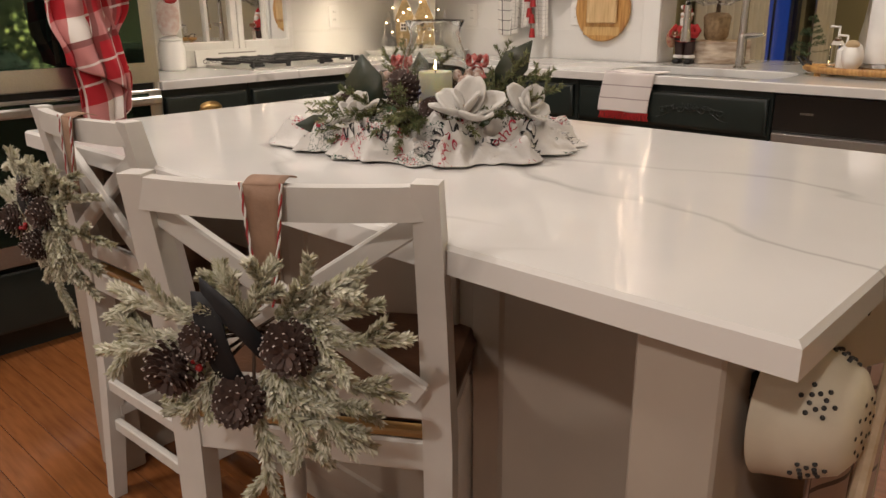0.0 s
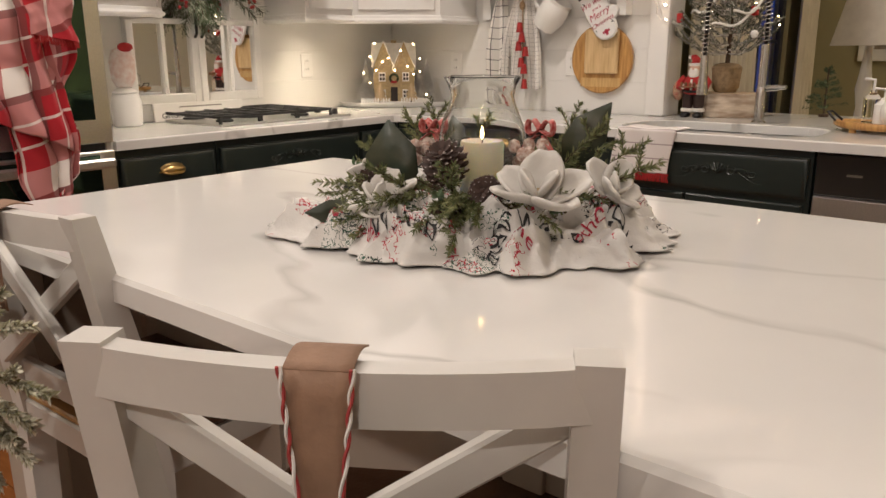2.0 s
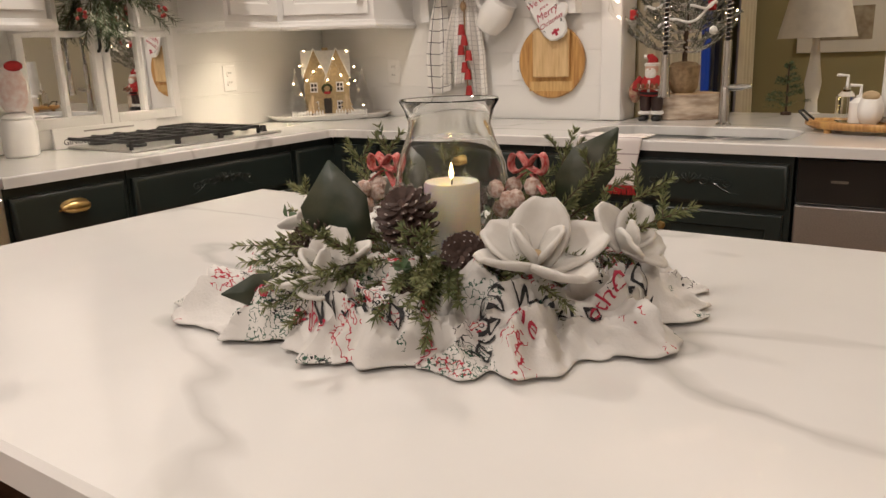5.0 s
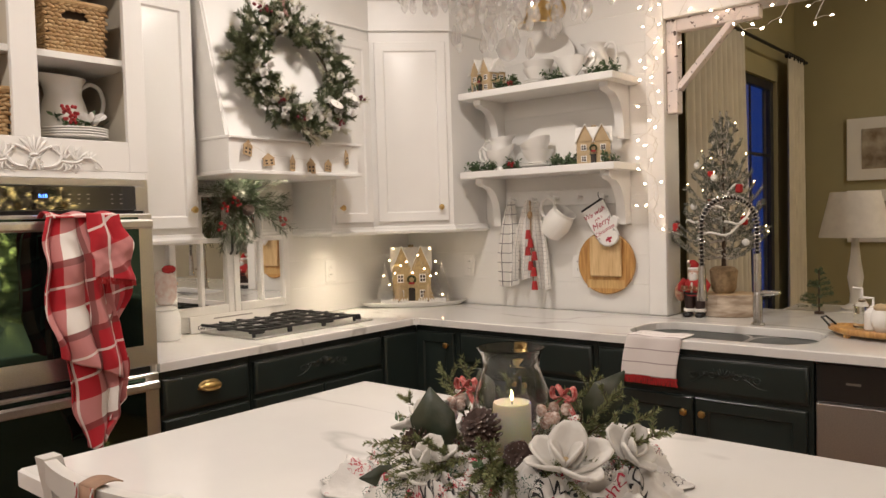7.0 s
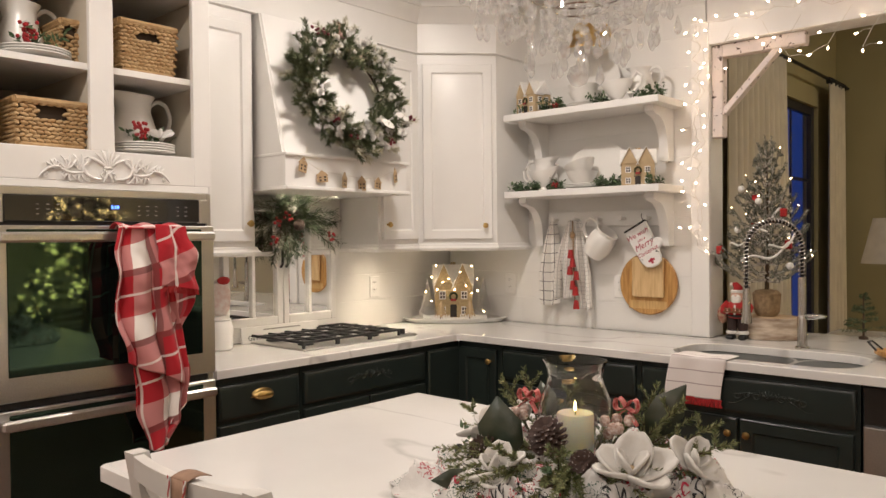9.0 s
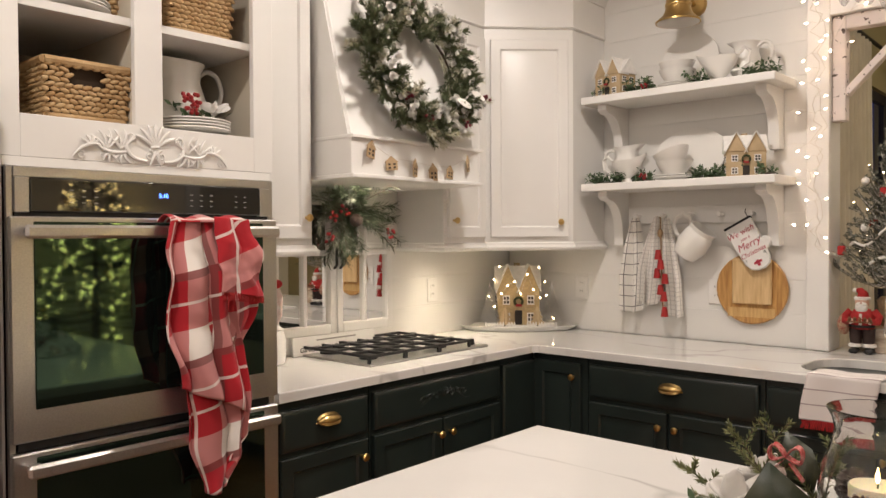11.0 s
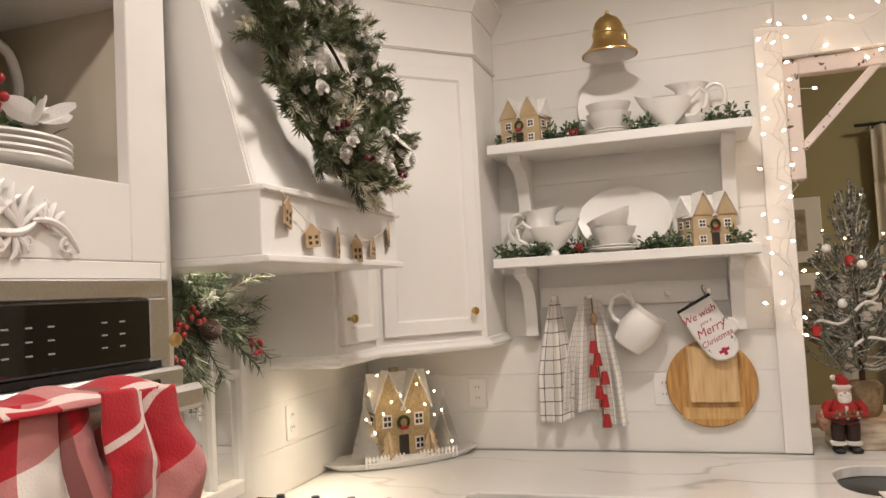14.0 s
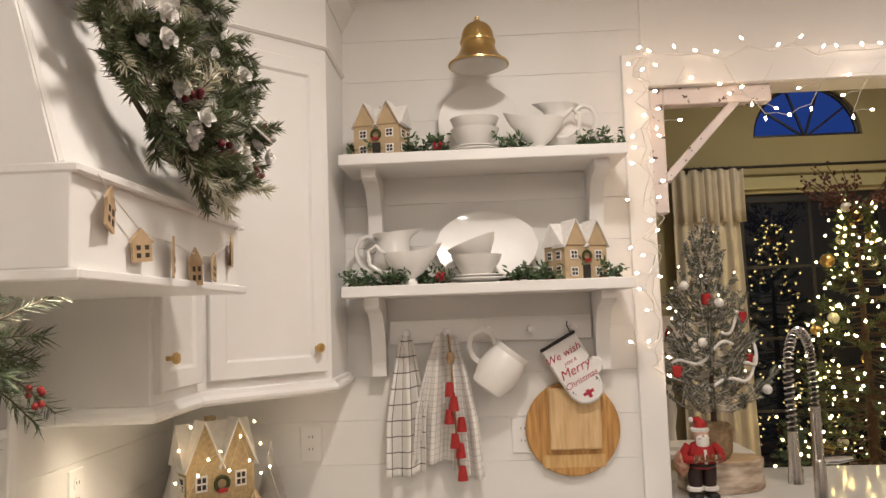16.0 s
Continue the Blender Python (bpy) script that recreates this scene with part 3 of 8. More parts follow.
u = thing("dishwasher", "stainless dishwasher with black control strip", "dishwasher", onB(-0.828))
part("body", Geo().box(0.004, 0.604, 0.001, 0.55, 0.10, CB - 0.003), M_BLACK, u)
part("door", Geo().box(0.006, 0.602, -0.022, 0.0, 0.115, 0.755, 0.004), M_STEEL, u, "brushed steel door")
p = part("control_strip", Geo().box(0.006, 0.602, -0.024, 0.0, 0.759, CB - 0.006, 0.004), M_BLACKGL, u, "glossy black control strip")
part("badge", Geo().box(0.10, 0.145, -0.0255, -0.0242, 0.825, 0.833), M_CHROME, p, "small silver badge")

# worktop along both walls and into the opening
EA, EB = -2.625, 2.82
outline = [(WA + 0.001, 1.466), (EA, 1.466), (EA, EB - 0.02), (EA + 0.02, EB), (0.9, EB), (0.9, 3.9), (OPEN_L + 0.014, 3.9), (OPEN_L + 0.014, WB - 0.02), (WA + 0.001, WB - 0.02)]
hole = rounded(-1.58, -0.865, 2.895, 3.272, 0.13)
tagged(part("worktop", slab(outline, [hole], CB, CT), M_QUARTZ), "white veined quartz worktop on dark green cabinets", "worktop")

u = thing("sink", "undermount stainless double bowl sink", "sink", at(0, 0, 0))
for x0, x1 in ((-1.588, -1.155), (-1.135, -0.857)):
    g = Geo()
    rs = []
    for ins, z in ((-0.012, CB - 0.0005), (0.0, CB - 0.002), (0.006, CB - 0.10), (0.03, CB - 0.155), (0.09, CB - 0.165)):
        rs.append([(x, y, z) for x, y in rounded(x0 + ins, x1 - ins, 2.888 + ins, 3.278 - ins, max(0.02, 0.10 - ins), 5)])
    g.rings(rs, cap=False)
    g.add(rs[-1], [tuple(range(len(rs[-1])))])
    part("bowl", g, M_STEEL, u, "brushed steel bowl")
    part("drain", Geo().lathe([(0.04, 0), (0.038, 0.004), (0.02, 0.001)], 16, m=pose((x0 + x1) / 2, 3.1, CB - 0.166)), M_CHROME, u)

def acanthus(parent, w, h, mat):
    """A carved shell with acanthus leaves and scrolls to both sides."""
    g = Geo()
    def lobe(p0, p1, p2, r):
        pts = [Vector(p0) * (1 - t) ** 2 + Vector(p1) * 2 * t * (1 - t) + Vector(p2) * t * t for t in [i / 7 for i in range(8)]]
        g.tube(pts, lambda t: 0.78 * r * (0.40 + 0.75 * math.sin(math.pi * min(1, 0.15 + 0.8 * t))), 8)
    def curl(cx, cz, r, a0, turn):
        pts = []
        for i in range(20):
            q = r * (1 - 0.78 * i / 19)
            a = a0 + turn * 7.5 * i / 19
            pts.append((cx + q * math.cos(a), -0.002, cz + q * math.sin(a)))
        g.tube(pts, lambda t: r * 0.20 * (1.1 - 0.4 * t), 8)
    for q in range(-3, 4):
        a = radians(90 - 21 * q)
        c, d = math.cos(a), math.sin(a)
        lobe((0.1 * h * c, 0, h * 0.12), (0.34 * h * c, -0.006, h * (0.12 + 0.42 * d)), (0.62 * h * c, -0.001, h * (0.10 + 0.62 * d)), h * 0.062)
    lobe((-0.14 * h, -0.003, 0.07 * h), (0, -0.006, 0.12 * h), (0.14 * h, -0.003, 0.07 * h), h * 0.05)
    for s in (-1, 1):
        curl(s * 0.17 * h, -0.14 * h, 0.15 * h, math.pi / 2, s)
        lobe((0, -0.002, 0), (s * 0.06 * h, -0.006, -0.2 * h), (s * 0.16 * h, -0.001, -0.42 * h), h * 0.05)
        # big C scroll beside the shell
        lobe((s * 0.25 * h, -0.002, -0.3 * h), (s * 0.95 * h, -0.006, -0.30 * h), (s * 0.80 * h, -0.002, 0.34 * h), h * 0.06)
        curl(s * 0.68 * h, 0.30 * h, 0.13 * h, 0 if s > 0 else math.pi, s)
        # stem and three sprays of leaves
        lobe((s * 0.7 * h, -0.002, -0.05 * h), (s * w * 0.30, -0.006, -0.25 * h), (s * w * 0.36, -0.002, 0.06 * h), h * 0.055)
        lobe((s * w * 0.34, -0.002, 0.04 * h), (s * w * 0.43, -0.006, 0.14 * h), (s * w * 0.5, -0.002, -0.30 * h), h * 0.055)
        curl(s * w * 0.455, -0.24 * h, 0.10 * h, math.pi / 2, s)
        for cx, cz, L in ((0.22, -0.02, 0.52), (0.31, -0.05, 0.5), (0.40, -0.02, 0.30)):
            for k in range(4):
                a = radians(40 + 30 * k)
                x, z = s * (cx * w + L * h * math.cos(a)), cz * h + L * h * math.sin(a)
                lobe((s * cx * w, 0, cz * h), (s * cx * w + s * L * h * 0.7 * math.cos(a + 0.5), -0.006, cz * h + L * h * 0.6 * math.sin(a)), (x, -0.001, z), h * 0.045)
        for cx, cz, r in ((0.235, 0.16, 0.105), (0.33, -0.22, 0.095), (0.385, 0.20, 0.085), (0.155, -0.34, 0.08)):
            curl(s * cx * w, cz * h, r * h, math.pi / 2 if cz > 0 else -math.pi / 2, -s)
        for cx, L in ((0.20, 0.36), (0.27, 0.34)):
            for k in range(3):
                a = radians(-50 - 35 * k)
                lobe((s * cx * w, 0, -0.08 * h), (s * cx * w + s * L * h * 0.8 * math.cos(a + 0.6), -0.005, -0.08 * h + L * h * 0.6 * math.sin(a)), (s * cx * w + s * L * h * math.cos(a), -0.001, -0.08 * h + L * h * math.sin(a)), h * 0.042)
    return part("carved_ornament", g, mat, parent, "carved shell and leaf ornament")


# ---------- oven tower ----------
TF, TY0, TY1 = -2.66, 0.685, 1.462
tower = thing("oven_cabinet", "tall white cabinet with open shelves above a double oven", "cabinet", Matrix())
g = Geo().box(WA + 0.001, TF + 0.0, TY1 - 0.02, TY1, 0.1, 2.62, 0.002)
part("side_panel", g, M_CAB, tower)
part("side_panel", Geo().box(WA + 0.001, TF, TY0, TY0 + 0.02, 0.1, 2.62, 0.002), M_CAB, tower)
# Taupe back and inner sheets, darker than the white frame.
part("back_panel", Geo().box(WA + 0.001, WA + 0.012, TY0 + 0.02, TY1 - 0.02, 0.1, 2.62), M_TAUPE, tower, "taupe back")
for y0, y1 in ((TY0 + 0.0202, TY0 + 0.024), (1.0925, 1.096), (1.042, 1.0455), (TY1 - 0.024, TY1 - 0.0202)):
    part("inner_lining", Geo().box(WA + 0.0125, TF - 0.0005, y0, y1, 1.7055, 2.498), M_TAUPE, tower, "taupe inside")
g = Geo()
g.box(TF, TF + 0.02, TY0, 0.75, 1.60, 2.62, 0.0015).box(TF, TF + 0.02, 1.394, TY1, 1.60, 2.62, 0.0015).box(TF, TF + 0.02, 1.030, 1.108, 1.702, 2.50, 0.0015)
g.box(TF, TF + 0.02, 0.709, 1.4505, 1.5765, 1.5995, 0.0015).box(TF, TF + 0.02, 0.75, 1.394, 1.60, 1.702, 0.0015).box(TF, TF + 0.02, 0.75, 1.394, 2.50, 2.62, 0.0015)
g.box(TF, TF + 0.02, TY0, 0.709, 0.1, 1.60, 0.0015).box(TF, TF + 0.02, 1.4505, TY1, 0.1, 1.60, 0.0015)
part("face_frame", g, M_CAB, tower)
part("divider", Geo().box(WA + 0.012, TF, 1.046, 1.092, 1.69, 2.50), M_CAB, tower)
for z in (1.705, 1.985, 2.30):
    for y0, y1 in ((TY0 + 0.0245, 1.0415), (1.0965, TY1 - 0.0245)):
        part("shelf", Geo().box(WA + 0.012, TF - (0 if z < 1.8 else 0.004), y0, y1, z - 0.022, z, 0.001), M_CAB, tower)
part("top_panel", Geo().box(WA + 0.012, TF, TY0 + 0.02, TY1 - 0.02, 2.50, 2.52), M_CAB, tower)
part("deck", Geo().box(WA + 0.012, TF, TY0 + 0.02, TY1 - 0.02, 1.585, 1.60), M_CAB, tower)
lower = part("drawer_box", Geo().box(WA + 0.012, TF + 0.01, TY0 + 0.02, TY1 - 0.02, 0.1, 0.33), M_GREEN, tower, "dark green drawer box")
d = part("drawer", Geo().panel(0.73, 0.215, DRAWER, m=at(TF + 0.012, 0.711, 0.105, 90)), M_GREEN, tower, "dark green drawer under the ovens")
q = cup_pull(d, 0, 0, 0)
q.matrix_basis = at(TF + 0.034, 1.09, 0.22, 90)
part("toe_kick", Geo().box(WA + 0.05, TF - 0.05, TY0, TY1, 0.0, 0.0995), M_GREEN, tower)
orn = acanthus(tower, 0.43, 0.098, M_CAB)
orn.matrix_basis = at(TF + 0.023, 1.083, 1.638, 90)

oven = thing("double_oven", "stainless double wall oven with black glass doors", "oven", at(TF + 0.02, 0.712, 0, 90))
OW = 0.738
part("body", Geo().box(0.004, OW - 0.004, 0.001, 0.5, 0.34, 1.575), M_BLACK, oven)
part("trim_frame", Geo().box(0, 0.016, -0.012, 0.0, 0.335, 1.576, 0.002).box(OW - 0.016, OW, -0.012, 0.0, 0.335, 1.576, 0.002).box(0.016, OW - 0.016, -0.014, 0.0, 1.551, 1.576, 0.002), M_STEEL, oven, "brushed steel surround")
cp = part("control_panel", Geo().box(0.05, OW - 0.05, -0.022, 0.0, 1.470, 1.5505, 0.003), M_BLACKGL, oven, "glossy black control panel")
for x0, x1 in ((0.0165, 0.05), (OW - 0.05, OW - 0.0165)):
    part("panel_surround", Geo().box(x0, x1, -0.02, 0.0, 1.468, 1.5505, 0.002), M_STEEL, oven)
dm = text_mesh("5:10", 0.0155)
part("clock_digits", dm, glow("blue_display", (0.08, 0.22, 1.0), 6.0), cp, "glowing blue clock digits", m=at(0.383, -0.0228, 1.517, 0, 90))
grey_print = material("grey_print", (0.30, 0.30, 0.30), 0.5)
for x in (0.14, 0.17, 0.20, 0.46, 0.49, 0.52, 0.60, 0.63):
    for z in (1.492, 1.507, 1.522):
        part("button_mark", Geo().box(x, x + 0.009, -0.0228, -0.0221, z, z + 0.002), grey_print, cp)


def oven_door(z0, z1):
    dr = part("oven_door", Geo().box(0.0, OW, -0.034, -0.013, z0, z1, 0.004), M_STEEL, oven, "brushed steel door with black glass")
    part("door_glass", Geo().box(0.052, OW - 0.052, -0.0375, -0.0335, z0 + 0.075, z1 - 0.012, 0.002), M_OVENGL, dr, "black glass pane")
    h = part("handle", Geo().box(0.02, OW - 0.02, -0.082, -0.062, z1 - 0.052, z1 - 0.02, 0.007), M_STEEL, dr, "flat steel bar handle")
    for x in (0.03, OW - 0.06):
        part("handle_post", Geo().box(x, x + 0.03, -0.0625, -0.0335, z1 - 0.047, z1 - 0.025, 0.003), M_STEEL, dr)


oven_door(0.93, 1.458)
oven_door(0.345, 0.905)
part("vent", Geo().box(0.02, OW - 0.02, -0.012, 0.0, 0.906, 0.929), M_BLACK, oven)
part("vent", Geo().box(0.02, OW - 0.02, -0.012, 0.0, 1.459, 1.4675), M_BLACK, oven)

# tall cabinet beside the ovens, closing the run
u = thing("refrigerator", "stainless refrigerator standing beside the ovens", "refrigerator", at(TF + 0.05, -0.22, 0, 90))
part("body", Geo().box(0, 0.9, 0.0, 0.6, 0.02, 1.78, 0.006), M_BLACK, u)
for x0, x1 in ((0.003, 0.448), (0.452, 0.897)):
    dd = part("door", Geo().box(x0, x1, -0.06, -0.002, 0.7, 1.775, 0.012), M_STEEL, u, "brushed steel door")
    part("handle", Geo().tube([(x1 - 0.05 if x0 < 0.1 else x0 + 0.05, -0.10, 0.85 + 0.8 * i / 6) for i in range(7)], 0.012, 8), M_STEEL, dd)
part("freezer_drawer", Geo().box(0.003, 0.897, -0.06, -0.002, 0.06, 0.69, 0.012), M_STEEL, u, "brushed steel drawer")

# ---------- wall cabinets, crown and hood ----------
UT = 2.335    # top of wall cabinet doors' frame
def upper_unit(label, m, w, depth):
    root = thing("wall_cabinet", label, "cabinet", m, "white wall cabinets")
    part("carcass", Geo().box(0.001, w - 0.001, 0.0005, depth, 1.375, UT + 0.03, 0.001), M_CAB, root)
    return root


def rail(parent, pts, z, prof, name, mat, label=""):
    """A moulding along a line in plan, its profile (out, up), outwards to the right of the way."""
    n = len(pts)
    rs = []
    for i, p in enumerate(pts):
        p = Vector(p)
        d1 = (p - Vector(pts[i - 1])).normalized() if i else (Vector(pts[1]) - p).normalized()
        d2 = (Vector(pts[i + 1]) - p).normalized() if i < n - 1 else d1
        n1, n2 = Vector((d1.y, -d1.x)), Vector((d2.y, -d2.x))
        nn = (n1 + n2)
        nn = nn.normalized() / max(0.4, nn.length / 2)
        rs.append([(p.x + nn.x * o, p.y + nn.y * o, z + q) for o, q in prof])
    g = Geo().rings(rs)
    return part(name, g, mat, parent, label, 30)


CROWN = [(0, 0), (0.008, 0.0), (0.012, 0.012), (0.03, 0.04), (0.045, 0.075), (0.052, 0.08), (0.052, 0.095), (-0.0, 0.095)]
LIGHT = [(0, 0), (0.010, 0.0), (0.020, 0.008), (0.022, 0.016), (0.012, 0.026), (0.010, 0.036), (0, 0.038)]
UF = -2.925
u = upper_unit("white wall cabinet with raised panel door beside the oven tower", at(UF, 1.464, 0, 90), 0.372, 0.29)
d = front("door", u, 0.02, 1.40, 0.335, 0.915, M_CAB)
knob(d, 0.33, 1.475)
rail(u, [(0.0, 0.0), (0.372, 0.0), (0.372, 0.28)], 1.338, LIGHT, "light_rail", M_CAB)
u = upper_unit("narrow white wall cabinet beside the hood", at(UF, 2.56, 0, 90), 0.288, 0.29)
d = front("door", u, 0.02, 1.40, 0.255, 0.915, M_CAB)
knob(d, 0.045, 1.475)
rail(u, [(0.0, 0.28), (0.0, 0.0), (0.288, 0.0)], 1.338, LIGHT, "light_rail", M_CAB)
u = thing("wall_cabinet", "white diagonal corner wall cabinet with raised panel door", "cabinet", Matrix(), "white wall cabinets")
C1, C2, C3 = (UF, 2.849), (-2.632, 3.142), (-2.632, WB - 0.002)
plan = [C1, C2, C3, (WA + 0.002, WB - 0.002), (WA + 0.002, 2.849)]
part("carcass", Geo().rings([[(x, y, 1.375) for x, y in plan], [(x, y, UT + 0.03) for x, y in plan]]), M_CAB, u)
dw = math.hypot(C2[0] - C1[0], C2[1] - C1[1])
dr = part("door", Geo().panel(dw - 0.05, 0.915, DOOR), M_CAB, u, m=at(C1[0], C1[1], 1.40, 45) @ pose(0.025, 0, 0))
k = knob(dr, dw - 0.09, 0.07)
rail(u, [C1, C2, C3], 1.338, LIGHT, "light_rail", M_CAB)
# frieze and crown over the wall cabinets
top_line = [(UF, 1.464), C1, C2, C3]
frz = [(0.0, 0), (0.004, 0), (0.012, 0.006), (0.004, 0.012), (0.004, 0.16), (0.0, 0.16)]
cr = thing("crown_molding", "white crown molding and frieze over the wall cabinets", "molding", Matrix(), kind="structure")
rail(cr, top_line, UT + 0.031, frz, "frieze", M_TRIM)
rail(cr, top_line, UT + 0.192, CROWN, "crown", M_TRIM)
rail(cr, [(WA + 0.0005, 1.464 - 1.2), (WA + 0.0005, 1.464)], UT + 0.192, CROWN, "crown", M_TRIM)
part("soffit", Geo().rings([[(x, y, UT + 0.288) for x, y in plan + [(WA + 0.002, 1.464), (UF, 1.464)]], [(x, y, CEIL - 0.002) for x, y in plan + [(WA + 0.002, 1.464), (UF, 1.464)]]]), M_TRIM, cr)
rail(cr, [(TF + 0.02, TY0), (TF + 0.02, TY1), (UF + 0.06, TY1)], 2.622, CROWN, "crown", M_TRIM)

HX, HY0, HY1, HZ0, HZ1 = -2.724, 1.852, 2.556, 1.62, 1.760
hood = thing("range_hood", "white painted wooden range hood with sloping sides", "range hood", Matrix())
g = Geo().box(WA + 0.002, HX, HY0, HY1, HZ0 + 0.01, HZ1, 0.002)
part("band", g, M_CAB, hood)
part("upper_lip", Geo().box(WA + 0.002, HX + 0.012, HY0 - 0.004, HY1 + 0.012, HZ1 - 0.006, HZ1 + 0.008, 0.003), M_CAB, hood)
part("lower_lip", Geo().box(WA + 0.002, HX + 0.014, HY0 - 0.004, HY1 + 0.014, HZ0 - 0.006, HZ0 + 0.010, 0.003), M_CAB, hood)
b, t = [(HX - 0.02, HY0), (HX - 0.02, HY1 - 0.01), (WA + 0.003, HY1 - 0.01), (WA + 0.003, HY0)], [(-3.02, HY0 + 0.004), (-3.02, HY1 - 0.014), (WA + 0.003, HY1 - 0.014), (WA + 0.003, HY0 + 0.004)]
t = [(-2.905, HY0 + 0.004), (-2.905, HY1 - 0.014), (WA + 0.003, HY1 - 0.014), (WA + 0.003, HY0 + 0.004)]
part("chimney", Geo().rings([[(x, y, HZ1 + 0.008) for x, y in b], [(x, y, 2.372) for x, y in t]]), M_CAB, hood)
part("edge_bead", Geo().tube([(HX - 0.02, HY0 + 0.012, HZ1 + 0.01), (-2.905, HY0 + 0.016, 2.37)], 0.007, 6), M_CAB, hood)
part("filter", Geo().box(WA + 0.1, HX - 0.05, HY0 + 0.05, HY1 - 0.05, HZ0 - 0.0055, HZ0 - 0.001), M_STEEL, hood)

# ---------- cooktop ----------
ck = thing("cooktop", "stainless gas cooktop with black iron grates", "cooktop", at(-2.745, 1.955, CT, 90))
CW, CD = 0.69, 0.46
part("pan", Geo().box(0, CW, 0, CD, 0.0, 0.009, 0.004), M_STEEL, ck, "brushed steel pan")
for gx in range(3):
    x0 = 0.012 + gx * 0.193
    g = Geo()
    for x in (x0, x0 + 0.092, x0 + 0.184):
        g.box(x - 0.005, x + 0.005, 0.015, CD - 0.015, 0.030, 0.041, 0.002)
    for i in range(5):
        y = 0.02 + (CD - 0.04) * i / 4
        g.box(x0 - 0.005, x0 + 0.189, y - 0.005, y + 0.005, 0.0305, 0.0415, 0.002)
    for x in (x0, x0 + 0.184):
        for y in (0.02, CD - 0.02):
            g.box(x - 0.006, x + 0.006, y - 0.006, y + 0.006, 0.009, 0.031, 0.002)
    part("grate", g, M_BLACK, ck, "black cast iron grate")
for bx, by, r in ((0.1, 0.12, 0.035), (0.1, 0.34, 0.045), (0.3, 0.23, 0.055), (0.49, 0.12, 0.04), (0.49, 0.34, 0.035)):
    part("burner", Geo().lathe([(r, 0.009), (r, 0.016), (r * 0.8, 0.02), (r * 0.8, 0.026), (0.004, 0.027)], 18, m=pose(bx, by, 0)), M_BLACK, ck)
for i in range(4):
    part("control_knob", Geo().lathe([(0.016, 0.009), (0.016, 0.012), (0.013, 0.014), (0.012, 0.033), (0.004, 0.034)], 16, m=pose(0.645, 0.06 + 0.115 * i, 0)), M_BLACK, ck)

# ---------- island ----------
isl = thing("kitchen_island", "large taupe kitchen island with white veined quartz top", "island", Matrix())
IX0, IX1, IY0, IY1 = -1.845, 0.0, 0.697, 1.71
part("countertop", slab([(IX0, IY0), (IX1, IY0), (IX1, IY1), (IX0, IY1)], [], 0.877, 0.915, 0.006), M_QUARTZ, isl, "polished white quartz top with grey veins")
part("body", Geo().box(-1.74, -0.09, 0.98, 1.65, 0.09, 0.8765, 0.003), M_ISLAND, isl)
part("toe_base", Geo().box(-1.70, -0.13, 1.02, 1.60, 0.0, 0.09), M_ISLAND, isl)
for x0 in (-1.76, -0.175):
    part("corner_post", Geo().box(x0, x0 + 0.1, 0.722, 0.80, 0.0, 0.8765, 0.004), M_ISLAND, isl)
part("end_panel", Geo().box(-0.12, -0.085, 0.80, 0.98, 0.0, 0.8765, 0.002), M_ISLAND, isl)
part("end_panel", Geo().box(-1.745, -1.71, 0.80, 0.98, 0.0, 0.8765, 0.002), M_ISLAND, isl)
for x0, x1 in ((-1.70, -1.2), (-1.16, -0.66), (-0.62, -0.16)):
    part("panel", Geo().panel(x1 - x0, 0.70, ((0, 0.008), (0.004, 0.010), (0.06, 0.010), (0.066, 0.003)), m=pose(x0, 0.979, 0.13)), M_ISLAND, isl)

# ---------- bar stools ----------


